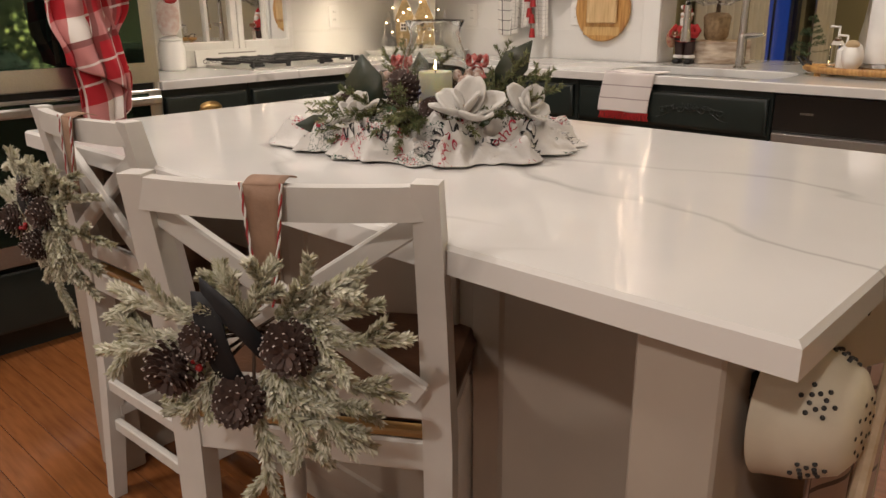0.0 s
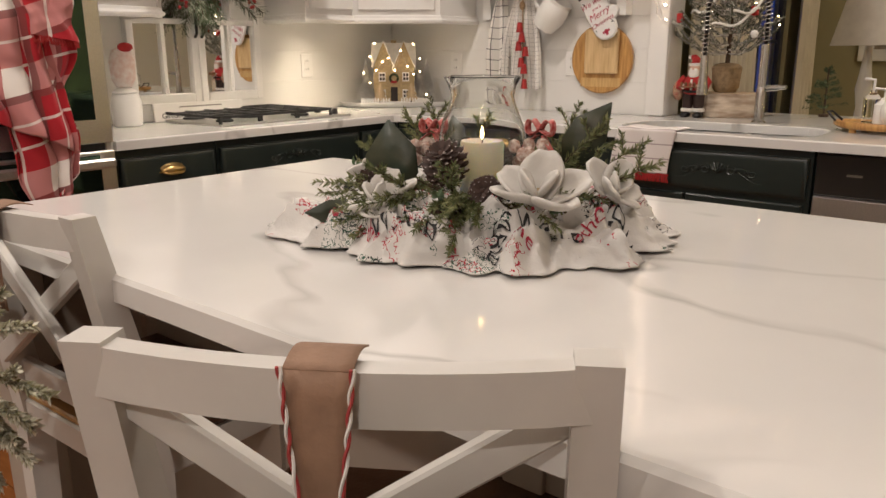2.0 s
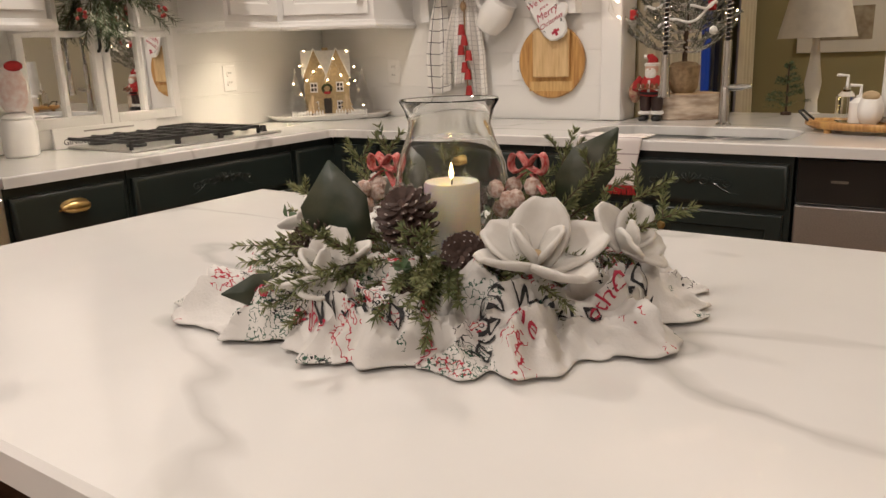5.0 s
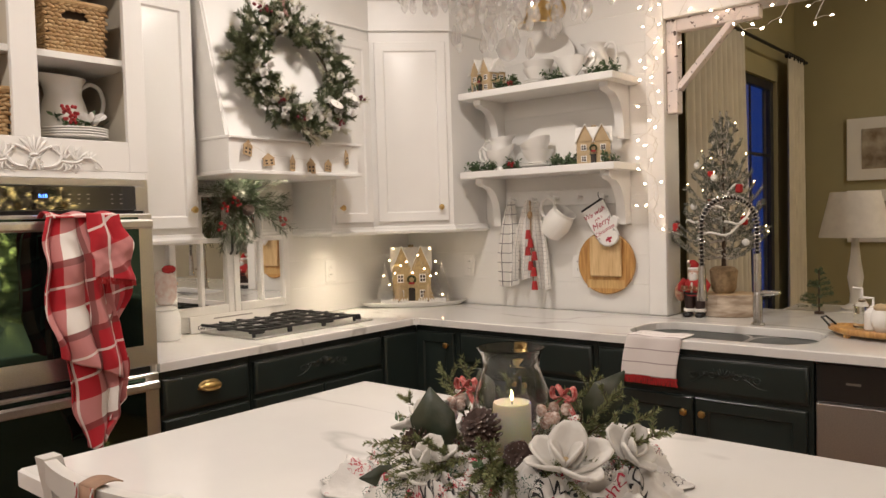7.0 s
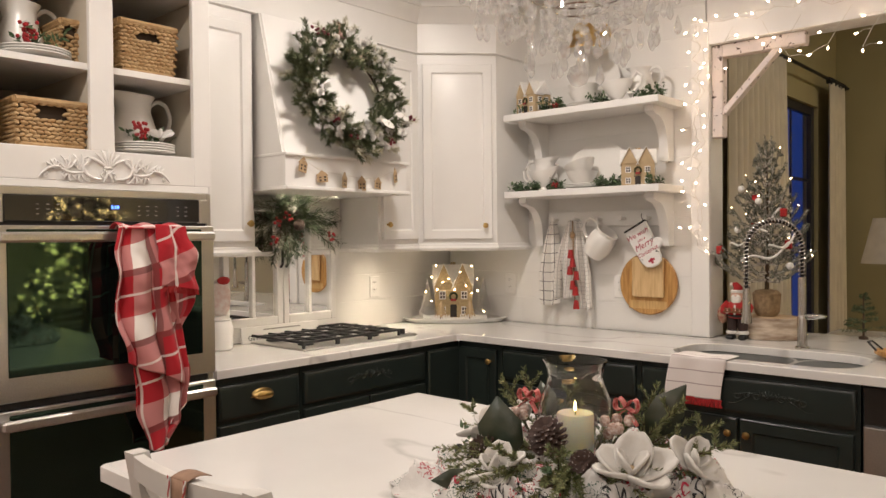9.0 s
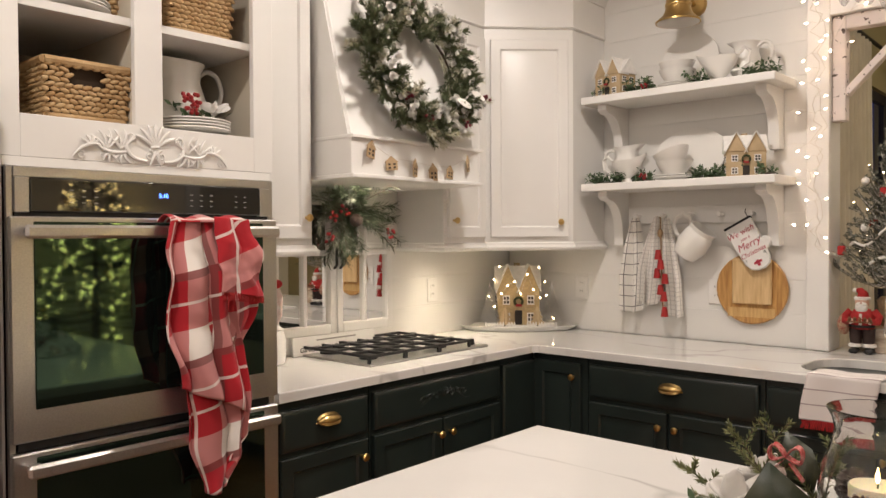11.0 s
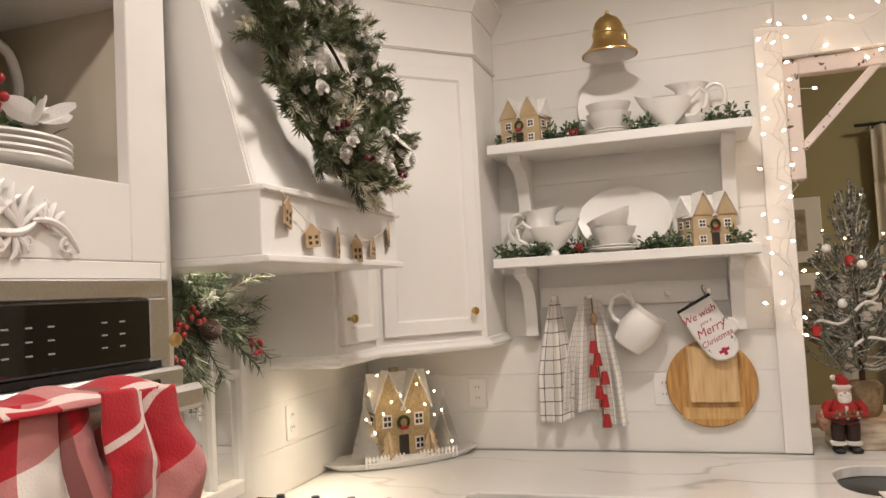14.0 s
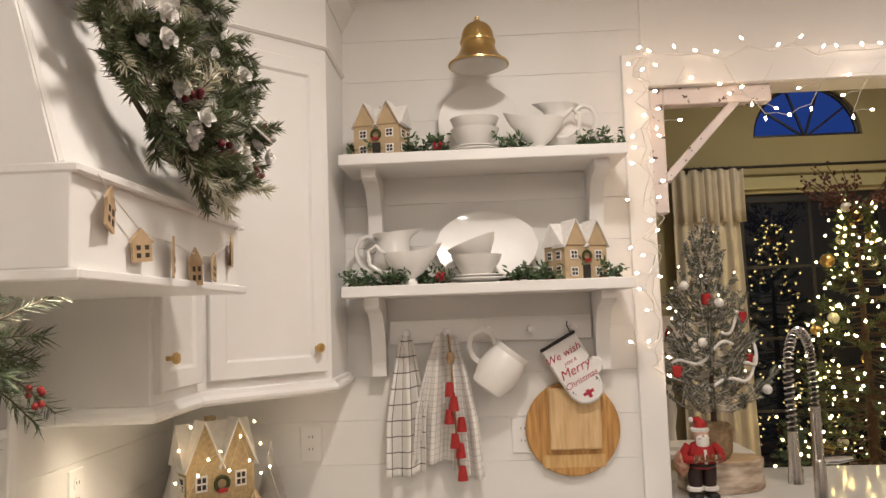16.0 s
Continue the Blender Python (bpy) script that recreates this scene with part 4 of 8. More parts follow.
def bar_stool(m, label):
    st = thing("bar_stool", label, "stool", m, "white bar stools at the island")
    # origin under the middle of the back; back along x, seat towards +y
    W = 0.384
    for x in (-W / 2, W / 2):
        g = Geo()
        pts = [(x, 0.03, 0.0), (x, 0.06, 0.35), (x, 0.065, 0.60), (x, 0.04, 0.80), (x, 0.0, 1.0)]
        rs = []
        for (px, py, pz), a, b in zip(pts, (0.017, 0.02, 0.021, 0.019, 0.017), (0.017, 0.022, 0.025, 0.022, 0.017)):
            rs.append([(px - a, py - b, pz), (px + a, py - b, pz), (px + a, py + b, pz), (px - a, py + b, pz)])
        g.rings(rs)
        part("back_post", g, M_CHAIR, st, smooth=30)
    g = Geo()
    def bow(x):
        return -0.028 * (1 - (2 * x / W) ** 2)
    rs = []
    for i in range(11):
        x = -W / 2 + W * i / 10
        y = 0.003 + bow(x) + 0.0
        rs.append([(x, y - 0.011, 0.952), (x, y + 0.011, 0.952), (x, y + 0.011 - 0.003, 0.996), (x, y - 0.011 - 0.003, 0.996)])
    g.rings(rs)
    part("top_rail", g, M_CHAIR, st)
    for s in (-1, 1):
        part("cross_brace", Geo().box(-0.215, 0.215, -0.009, 0.009, -0.016, 0.016, 0.003, m=pose(0, 0.022 - 0.006 * s, 0.825, 0, s * 34, 0)), M_CHAIR, st)
    part("lower_rail", Geo().box(-W / 2 + 0.018, W / 2 - 0.018, 0.05, 0.068, 0.645, 0.69, 0.003), M_CHAIR, st)
    part("seat_frame", Geo().box(-W / 2 + 0.005, W / 2 - 0.005, 0.045, 0.40, 0.565, 0.615, 0.004), M_CHAIR, st)
    part("seat", Geo().box(-W / 2 - 0.008, W / 2 + 0.008, 0.075, 0.425, 0.616, 0.652, 0.014), M_LEATHER, st, "brown leather seat pad")
    part("seat_board", Geo().box(-W / 2 + 0.0, W / 2 - 0.0, 0.048, 0.074, 0.616, 0.628, 0.003), woodgrain("honey_wood", (0.45, 0.27, 0.10), (0.30, 0.16, 0.055)), st, "honey coloured wood edge")
    for x in (-W / 2 + 0.02, W / 2 - 0.02):
        g = Geo().lathe([(0.014, 0), (0.02, 0.05), (0.026, 0.10), (0.018, 0.13), (0.026, 0.16), (0.018, 0.19), (0.023, 0.30), (0.021, 0.43), (0.026, 0.46), (0.022, 0.48), (0.022, 0.565)], 14, m=pose(x, 0.37, 0))
        part("front_leg", g, M_CHAIR, st, "turned front leg")
    for z in (0.19, 0.30):
        part("stretcher", Geo().box(-W / 2 + 0.02, W / 2 - 0.02, 0.04, 0.058, z, z + 0.03, 0.003), M_CHAIR, st)
    for x in (-W / 2 + 0.005, W / 2 - 0.02):
        part("stretcher", Geo().box(x, x + 0.016, 0.06, 0.36, 0.22, 0.25, 0.003), M_CHAIR, st)
    part("foot_rest", Geo().box(-W / 2 + 0.03, W / 2 - 0.03, 0.362, 0.38, 0.15, 0.185, 0.003), M_CHAIR, st)
    return st


S1 = at(-0.597, 0.57, 0, 32.0)
S2 = at(-1.395, 0.662, 0, 2.0)
bar_stool(S1, "white cross back bar stool with brown seat, turned from the island")
bar_stool(S2, "white cross back bar stool with brown seat, pushed to the island")

# ---------- open shelves ----------
SX0, SX1, SY0 = -2.605, -1.728, 3.166


def wall_shelf(z, label):
    sh = thing("wall_shelf", label, "shelf", at(SX0, SY0, z), "white open wall shelves")
    L, D = SX1 - SX0, WB - SY0 - 0.002
    part("board", Geo().box(0, L, 0, D, -0.034, 0, 0.003), M_TRIM, sh)
    for x in (0.062, L - 0.095):
        g = Geo()
        out = [(D - 0.0, -0.0345), (0.05, -0.0345), (0.05, -0.06), (0.075, -0.075)]
        for i in range(9):
            a = math.pi / 2 * i / 8
            out.append((0.085 + 0.115 * math.sin(a), -0.075 - 0.15 * (1 - math.cos(a))))
        out += [(0.205, -0.27), (0.205, -0.285), (D, -0.285)]
        rs = [[(x, y, z) for y, z in out], [(x + 0.045, y, z) for y, z in out]]
        part("corbel", g.rings(rs), M_TRIM, sh, "curved bracket")
    return sh


wall_shelf(2.048, "upper white painted shelf on curved brackets")
wall_shelf(1.645, "lower white painted shelf on curved brackets")
pr = thing("peg_rail", "white wall mounted peg rail under the shelves", "peg rail", Matrix())
part("board", Geo().box(-2.49, -1.828, WB - 0.02, WB - 0.001, 1.459, 1.537, 0.003), M_TRIM, pr)
PEGS = [-2.43, -2.30, -2.165, -2.03, -1.893]
for x in PEGS:
    part("peg", Geo().lathe([(0.008, 0), (0.007, 0.03), (0.013, 0.042), (0.010, 0.052), (0.003, 0.054)], 12, m=pose(x, WB - 0.0205, 1.497, 90)), M_TRIM, pr)

# ---------- greenery and ornament builders ----------
UP = Vector((0, 0, 1))


def needle_spray(g, pts, length, n, rng, width=0.0011, spread=0.9, flat=0.0):
    """Needles round a twig through pts."""
    pts = [Vector(p) for p in pts]
    for _ in range(n):
        t = rng.random() ** 0.85 * (len(pts) - 1)
        i = min(int(t), len(pts) - 2)
        p = pts[i].lerp(pts[i + 1], t - i)
        d = (pts[i + 1] - pts[i]).normalized()
        r = Vector((rng.gauss(0, 1), rng.gauss(0, 1), rng.gauss(0, 1 - flat)))
        r = (r - d * r.dot(d))
        if r.length < 1e-4:
            continue
        w = (d * (1 - 0.4 * spread) + r.normalized() * spread).normalized()
        side = w.cross(Vector((rng.gauss(0, 1), rng.gauss(0, 1), rng.gauss(0, 1)))).normalized() * width
        e = p + w * length * rng.uniform(0.65, 1.15)
        k = len(g.v)
        mid = p.lerp(e, 0.5)
        g.v += [tuple(p - side * 0.6), tuple(p + side * 0.6), tuple(mid + side), tuple(e), tuple(mid - side)]
        g.f.append((k, k + 1, k + 2, k + 3, k + 4))


def leaf_blade(g, p, w, up, L, W, bend=0.2):
    """A folded pointed leaf from p along w."""
    w = Vector(w).normalized()
    s = w.cross(Vector(up))
    s = s.normalized() if s.length > 1e-3 else w.orthogonal().normalized()
    n = s.cross(w)
    k = len(g.v)
    p = Vector(p)
    for t, q, b in ((0.0, 0.05, 0), (0.3, 0.85, 0.5), (0.62, 0.9, 0.6), (1.0, 0.03, 0)):
        c = p + w * L * t - n * bend * L * t * t
        g.v += [tuple(c - s * W * q * 0.5 + n * W * 0.12 * b), tuple(c), tuple(c + s * W * q * 0.5 + n * W * 0.12 * b)]
    for i in range(3):
        a = k + 3 * i
        g.f += [(a, a + 1, a + 4, a + 3), (a + 1, a + 2, a + 5, a + 4)]


def leafy_sprig(g, pts, rng, n, L=0.016, W=0.009):
    pts = [Vector(p) for p in pts]
    for _ in range(n):
        t = rng.random() * (len(pts) - 1)
        i = min(int(t), len(pts) - 2)
        p = pts[i].lerp(pts[i + 1], t - i)
        w = Vector((rng.gauss(0, 1), rng.gauss(0, 1), rng.gauss(0.4, 0.8)))
        leaf_blade(g, p, w, (rng.gauss(0, 1), rng.gauss(0, 1), 1), L * rng.uniform(0.7, 1.3), W * rng.uniform(0.8, 1.2))


def pine_cone(parent, m, R, H, rng, label="frosted brown pine cone"):
    g, tips = Geo(), Geo()
    n = 120
    for i in range(n):
        t = i / n
        a = i * 2.39996
        rr = R * math.sin(math.pi * (0.12 + 0.80 * t)) ** 0.8 * rng.uniform(0.94, 1.06)
        z = H * (t - 0.5)
        o = Vector((math.cos(a), math.sin(a), 0.25 + 0.5 * t)).normalized()
        s = Vector((-math.sin(a), math.cos(a), 0))
        p = Vector((math.cos(a) * rr * 0.35, math.sin(a) * rr * 0.35, z - 0.1 * H))
        e = Vector((math.cos(a) * rr, math.sin(a) * rr, z))
        w = R * 0.22
        u = Vector((0, 0, R * 0.10))
        g.add([p - s * w * 0.3, p + s * w * 0.3, e + s * w * 0.6, e + o * w * 0.5, e - s * w * 0.6, p - u, e - u], [(0, 1, 2, 3, 4), (5, 6, 2, 1), (5, 0, 4, 6), (6, 4, 3, 2)])
        if rng.random() < 0.8:
            c, q = e + o * w * 0.42 + u * 0.25, w * rng.uniform(0.18, 0.38)
            tips.add([c + s * q, c + o * q, c - s * q, c + u.normalized() * q, c - u.normalized() * q * 0.7], [(0, 1, 3), (1, 2, 3), (2, 0, 3), (0, 4, 1), (1, 4, 2), (2, 4, 0)])
    g.ball((0, 0, -0.05 * H), R * 0.55, 8, (1, 1, 0.85 * H / R))
    cone = part("pine_cone", g, M_CONE, parent, label, 0, m)
    tagged(part("frosting", tips, M_FROSTTIP, cone, "white frosted scale tips", 0), kind="stuff")
    return cone


def petal(g, L, W, cup, m):
    def f(u, v):
        w = W * math.sin(math.pi * min(0.98, 0.12 + 0.80 * v)) ** 0.7
        x = (u - 0.5) * w
        return (x, L * v * (1 - 0.15 * cup * v), cup * L * (0.55 * v * v + 2.2 * (x / W) ** 2 * W / L) + 0.01 * L * math.sin(9 * u))
    g.grid(f, 6, 7, m)
    g.uv = None


def magnolia(parent, m, R, rng):
    c = Geo().ball((0, 0, R * 0.12), R * 0.13, 10, (1, 1, 1.3))
    f = part("magnolia", c, M_KRAFT, parent, "cream magnolia flower with tan heart", 60, m)
    for i in range(7):
        g = Geo()
        if i < 5:
            petal(g, R * rng.uniform(0.95, 1.25), R * rng.uniform(0.78, 0.95), 0.22 + 0.28 * rng.random(), pose(0, 0, 0, rng.uniform(2, 38), rng.uniform(-12, 12), 72 * i + rng.uniform(-12, 12)))
        else:
            petal(g, R * 0.72, R * 0.62, 0.4, pose(0, 0, 0.006, rng.uniform(45, 62), 0, 160 * i + 30))
        ob = part("petal", g, M_PETAL, f, "", 60)
        ob.modifiers.new("thick", "SOLIDIFY").thickness = 0.0045
    return f


def berries(parent, pts, r, mat=None, label="cluster of red berries"):
    me = Geo().ball((0, 0, 0), r, 8).mesh("berry", 60)
    me.materials.append(mat or M_RED)
    for p in pts:
        ob = new("berry", me)
        ob.parent, ob.matrix_basis = parent, Matrix.Translation(p)


def twist_rope(parent, pts, r, label, mats, name="cord"):
    """Two strands twisted round a line."""
    for k, mt in enumerate(mats):
        fine = []
        P = [Vector(p) for p in pts]
        n = 14 * (len(P) - 1)
        for i in range(n + 1):
            t = i / n * (len(P) - 1)
            j = min(int(t), len(P) - 2)
            p = P[j].lerp(P[j + 1], t - j)
            d = (P[j + 1] - P[j]).normalized()
            a = d.orthogonal().normalized()
            b = d.cross(a)
            th = i * 0.9 + math.pi * k
            fine.append(p + r * (a * math.cos(th) + b * math.sin(th)))
        part(name, Geo().tube(fine, r * 1.05, 5), mt, parent, label if k == 0 else "")


# ---------- frosted sprays hung on the stools ----------


def chair_spray(m, label, seed):
    rng = random.Random(seed)
    root = thing("pine_spray", label, "christmas decoration", m, "frosted pine sprays on the stools")
    # origin on the stool's crest rail, hanging down on the outer side (-y)
    ribbon = material("tan_ribbon", (0.30, 0.18, 0.115), 0.7, vary=0.1, scale=40, bump=0.2, bump_scale=200)
    g = Geo().grid(lambda u, v: ((u - 0.5) * 0.05 * (1 - 0.5 * v), -0.043 - 0.004 * math.sin(3 * v), 0.0 - 0.15 * v), 4, 8)
    g.grid(lambda u, v: ((u - 0.5) * 0.05, -0.043 + 0.05 * v, 0.001 + 0.006 * math.sin(math.pi * v)), 4, 6)
    g.uv = None
    part("ribbon", g, ribbon, root, "tan fabric ribbon over the rail", 60).modifiers.new("thick", "SOLIDIFY").thickness = 0.0015
    red = material("red_cord", (0.40, 0.05, 0.05), 0.8)
    for s in (-1, 1):
        twist_rope(root, [(s * 0.026, -0.047, 0.004), (s * 0.020, -0.05, -0.06), (s * 0.008, -0.055, -0.15)], 0.0013, "red and white twisted cord", (red, M_WHITECLOTH))
    C = Vector((0.0, -0.075, -0.165))
    tw, sp = Geo(), Geo()
    arms = [(-62, 0.20), (-84, 0.19), (-98, 0.22), (-116, 0.18), (-142, 0.17), (172, 0.20), (150, 0.17), (128, 0.20), (104, 0.19), (86, 0.23), (68, 0.22), (50, 0.20), (12, 0.13), (-24, 0.15), (-42, 0.12), (116, 0.19), (138, 0.20)]
    for a, L in arms:
        a = radians(a + rng.uniform(-8, 8))
        L *= rng.uniform(0.75, 1.0)
        pts = []
        for i in range(5):
            t = i / 4
            pts.append(C + Vector((math.sin(a) * L * t, -0.02 - 0.03 * math.sin(math.pi * t) + rng.uniform(-0.01, 0.01), math.cos(a) * L * t * (1.0 if abs(math.sin(a)) > 0.4 or math.cos(a) > 0 else 1.15) - 0.03 * t * t)))
        tw.tube(pts, lambda t: 0.0022 * (1.2 - t), 5)
        needle_spray(sp, pts[1:], 0.0155, 680, rng, 0.0023, 0.66, 0.3)
        d = (pts[4] - pts[0]).normalized()
        sd = Vector((-d.z, 0, d.x))
        for k in (1, 2, 3):
            q = pts[k] + (d * 0.8 + sd * (1 if (k + int(a * 9)) % 2 else -1) * 0.75 + Vector((0, rng.uniform(-0.3, 0.1), 0))).normalized() * L * (0.44 - 0.08 * k)
            tw.tube([pts[k], q], 0.0013, 4)
            needle_spray(sp, [pts[k], q], 0.0145, 260, rng, 0.0023, 0.66, 0.3)
    part("twigwork", tw, M_TWIG, root, "thin brown twigs")
    tagged(part("needles", sp, M_FROST, root, "thick white frosted needles", 0), kind="stuff")
    bow = material("black_velvet_bow", (0.008, 0.008, 0.010), 0.7, vary=0.1)
    g = Geo()
    g.grid(lambda u, v: (C.x - 0.045 + 0.12 * v + 0.012 * math.sin(6 * v), C.y - 0.055 - 0.012 * math.sin(5 * v), C.z + 0.06 - 0.10 * v + (u - 0.5) * 0.035), 3, 10)
    g.grid(lambda u, v: (C.x - 0.04 + (u - 0.5) * 0.035 + 0.02 * v, C.y - 0.055 - 0.01 * math.sin(4 * v), C.z + 0.06 - 0.12 * v), 3, 8)
    g.uv = None
    part("bow", g, bow, root, "black velvet bow", 60).modifiers.new("thick", "SOLIDIFY").thickness = 0.002
    for dx, dz, r in ((-0.085, -0.035, 0.034), (0.06, 0.0, 0.032), (-0.01, -0.075, 0.03), (0.0, 0.04, 0.022) if seed == 2 else (-0.05, 0.0, 0.024)):
        pine_cone(root, Matrix.Translation(C + Vector((dx, -0.058, dz))) @ pose(0, 0, 0, rng.uniform(60, 110), rng.uniform(-40, 40), 0), r, r * 1.9, rng)
    berries(root, [C + Vector((-0.03 + rng.uniform(-0.03, 0.03), -0.066, -0.02 + rng.uniform(-0.03, 0.03))) for _ in range(3)], 0.005)
    return root


chair_spray(S1 @ pose(0.0, 0, 0.998), "frosted pine spray with cones hung on the stool back", 1)
chair_spray(S2 @ pose(0.03, 0, 0.998), "frosted pine spray with cones and cord on the far stool", 2)

# ---------- centrepiece on the island ----------
CX, CY, IZ = -0.955, 1.232, 0.915


def printed_cloth(name):
    mt = material(name, (0.68, 0.655, 0.62), 0.9, vary=0.10, scale=10, bump=0.2, bump_scale=300)
    nt = mt.node_tree
    N, L = nt.nodes, nt.links
    bs = N["Principled BSDF"]
    last = bs.inputs["Base Color"].links[0].from_socket
    tc = N.new("ShaderNodeTexCoord")
    for col, sc, lo, hi, seed in (((0.40, 0.03, 0.05), 26, 0.0, 0.05, 0), ((0.02, 0.02, 0.022), 30, 0.0, 0.045, 7), ((0.03, 0.09, 0.06), 38, 0.0, 0.07, 15)):
        mp = N.new("ShaderNodeMapping")
        mp.inputs["Location"].default_value = (seed, seed * 0.7, seed * 0.3)
        L.new(tc.outputs["Object"], mp.inputs[0])
        wv = N.new("ShaderNodeTexNoise")
        wv.inputs["Scale"].default_value, wv.inputs["Detail"].default_value = sc * 3.6, 1.5
        L.new(mp.outputs[0], wv.inputs[0])
        ab = N.new("ShaderNodeMath")
        ab.operation = "COMPARE"
        ab.inputs[1].default_value, ab.inputs[2].default_value = 0.5, 0.026
        L.new(wv.outputs[0], ab.inputs[0])
        patch = N.new("ShaderNodeTexNoise")
        patch.inputs["Scale"].default_value, patch.inputs["Detail"].default_value = 17, 0
        L.new(mp.outputs[0], patch.inputs[0])
        th = N.new("ShaderNodeMath")
        th.operation = "GREATER_THAN"
        th.inputs[1].default_value = 0.655 if seed else 0.625
        L.new(patch.outputs[0], th.inputs[0])
        mu = N.new("ShaderNodeMath")
        mu.operation = "MULTIPLY"
        L.new(ab.outputs[0], mu.inputs[0])
        L.new(th.outputs[0], mu.inputs[1])
        mx = N.new("ShaderNodeMix")
        mx.data_type = "RGBA"
        L.new(mu.outputs[0], mx.inputs[0])
        L.new(last, mx.inputs[6])
        mx.inputs[7].default_value = (*col, 1)
        last = mx.outputs[2]
    L.new(last, bs.inputs["Base Color"])
    return mt


rng = random.Random(11)
cp = thing("table_runner", "crumpled white cloth printed in red and green", "cloth", at(CX, CY, IZ))
def crease(x, y, k, seed):
    wx = noise.noise(Vector((x * k * 0.5, y * k * 0.5, seed + 4)))
    return max(0.0, 1 - 2.6 * abs(noise.noise(Vector((x * k + 0.9 * wx, y * k - 0.9 * wx, seed))))) ** 1.3


def ruffle_edge(c, d):
    n1 = noise.noise(Vector((c * 2.3, d * 2.3, 5.0)))
    n2 = noise.noise(Vector((c * 6.5, d * 6.5, 1.0)))
    n3 = noise.noise(Vector((c * 13, d * 13, 2.0)))
    e = 0.238 * (1 + 0.10 * n1 + 0.13 * n2 + 0.06 * n3)
    # the far left corner and the sides reach out further
    e += 0.075 * max(0.0, c * -0.77 + d * -0.64) ** 16 + 0.035 * max(0.0, c) ** 3 + 0.03 * max(0.0, d)
    return e


def ruffle(u, v):
    a = 2 * math.pi * u
    c, d = math.cos(a), math.sin(a)
    r = 0.03 + ruffle_edge(c, d) * v
    x, y = r * c, r * d
    f1, f2, f3 = crease(x, y, 9.5, 1.0), crease(x, y, 21, 7.0), crease(x, y, 48, 12.0)
    mid = math.sin(math.pi * min(1.0, 0.15 + v * 0.78)) ** 0.7
    low = 1 - 0.86 * max(0.0, (v - 0.84) / 0.16)
    z = 0.002 + low * (0.014 * mid + mid * (0.038 * f1 + 0.030 * f2) + 0.007 * f3)
    sh = 0.020 * (f1 - 0.4) + 0.008 * (f2 - 0.4)
    return (x + sh * c + 0.006 * f2 * d, y + sh * d - 0.006 * f2 * c, z)


g = Geo().grid(ruffle, 320, 72)
ob = part("cloth", g, printed_cloth("printed_christmas_cloth"), cp, "thin crumpled printed cotton", 50)
md = ob.modifiers.new("thick", "SOLIDIFY")
md.thickness = 0.0012


def cloth_print(words, size, cx, cy, turn, mat, label):
    """Words laid on the cloth's surface."""
    me = text_mesh(words, size, 0.0)
    bm = bmesh.new()
    bm.from_mesh(me)
    bmesh.ops.triangulate(bm, faces=bm.faces)
    bmesh.ops.subdivide_edges(bm, edges=[e for e in bm.edges if e.calc_length() > 0.004], cuts=2, use_grid_fill=True)
    q = pose(cx, cy, 0, 0, 0, turn)
    for p in bm.verts:
        w = q @ p.co
        a = math.atan2(w.y, w.x)
        v = (math.hypot(w.x, w.y) - 0.03) / ruffle_edge(math.cos(a), math.sin(a))
        u = (a / (2 * math.pi)) % 1.0
        o = Vector(ruffle(u, v))
        n = (Vector(ruffle(u + 0.001, v)) - o).cross(Vector(ruffle(u, v + 0.004)) - o)
        n = n.normalized() * (-1 if n.z > 0 else 1)
        p.co = o - n * 0.0032
    bm.to_mesh(me)
    bm.free()
    part("printed_word", me, mat, cp, label)


ink_black = material("black_fabric_print", (0.03, 0.03, 0.032), 0.9)
ink_red = material("red_fabric_print", (0.40, 0.03, 0.06), 0.9)
for k, (cx, cy, turn) in enumerate(((-0.135, -0.165, 52), (0.15, -0.155, -70), (0.225, 0.02, 165), (-0.205, -0.06, 100), (0.03, -0.215, 14), (0.20, -0.10, 30), (-0.06, 0.20, 170), (0.15, 0.17, 120))):
    cloth_print("WORLD", 0.025 + 0.002 * (k % 3), cx, cy, turn, ink_black, "black printed capital letters")
for words, size, cx, cy, turn, mt in (("to the", 0.018, -0.10, -0.195, 52, ink_black), ("the", 0.020, 0.252, -0.02, 165, ink_black), ("to the", 0.022, 0.105, -0.205, -70, ink_red), ("the", 0.024, 0.185, -0.155, 10, ink_red), ("to the", 0.022, -0.03, -0.225, -20, ink_red), ("to the", 0.018, -0.18, -0.11, 70, ink_black), ("to the", 0.022, 0.235, -0.06, 100, ink_red), ("the", 0.026, -0.10, -0.225, 10, ink_red)):
    cloth_print(words, size, cx, cy, turn, mt, "printed lettering")

M_WAX = material("ivory_candle_wax", (0.90, 0.83, 0.64), 0.45, vary=0.03, scale=20)
M_WAX.node_tree.nodes["Principled BSDF"].inputs["Subsurface Weight"].default_value = 0.9
M_WAX.node_tree.nodes["Principled BSDF"].inputs["Subsurface Radius"].default_value = (0.06, 0.045, 0.02)
cd = thing("candle", "lit ivory pillar candle inside a hurricane glass", "candle", at(CX, CY, IZ + 0.040))
part("wax", Geo().lathe([(0.034, 0.0), (0.036, 0.003), (0.036, 0.108), (0.034, 0.111), (0.027, 0.108), (0.004, 0.1065)], 32), M_WAX, cd)
part("wick", Geo().tube([(0, 0, 0.105), (0.001, 0, 0.116)], 0.0012, 5), M_BLACK, cd)
part("flame", Geo().lathe([(0.0006, 0.113), (0.0026, 0.117), (0.0031, 0.121), (0.0019, 0.128), (0.0004, 0.135)], 12), glow("candle_flame", (1.0, 0.66, 0.26), 160.0), cd, "small yellow flame")
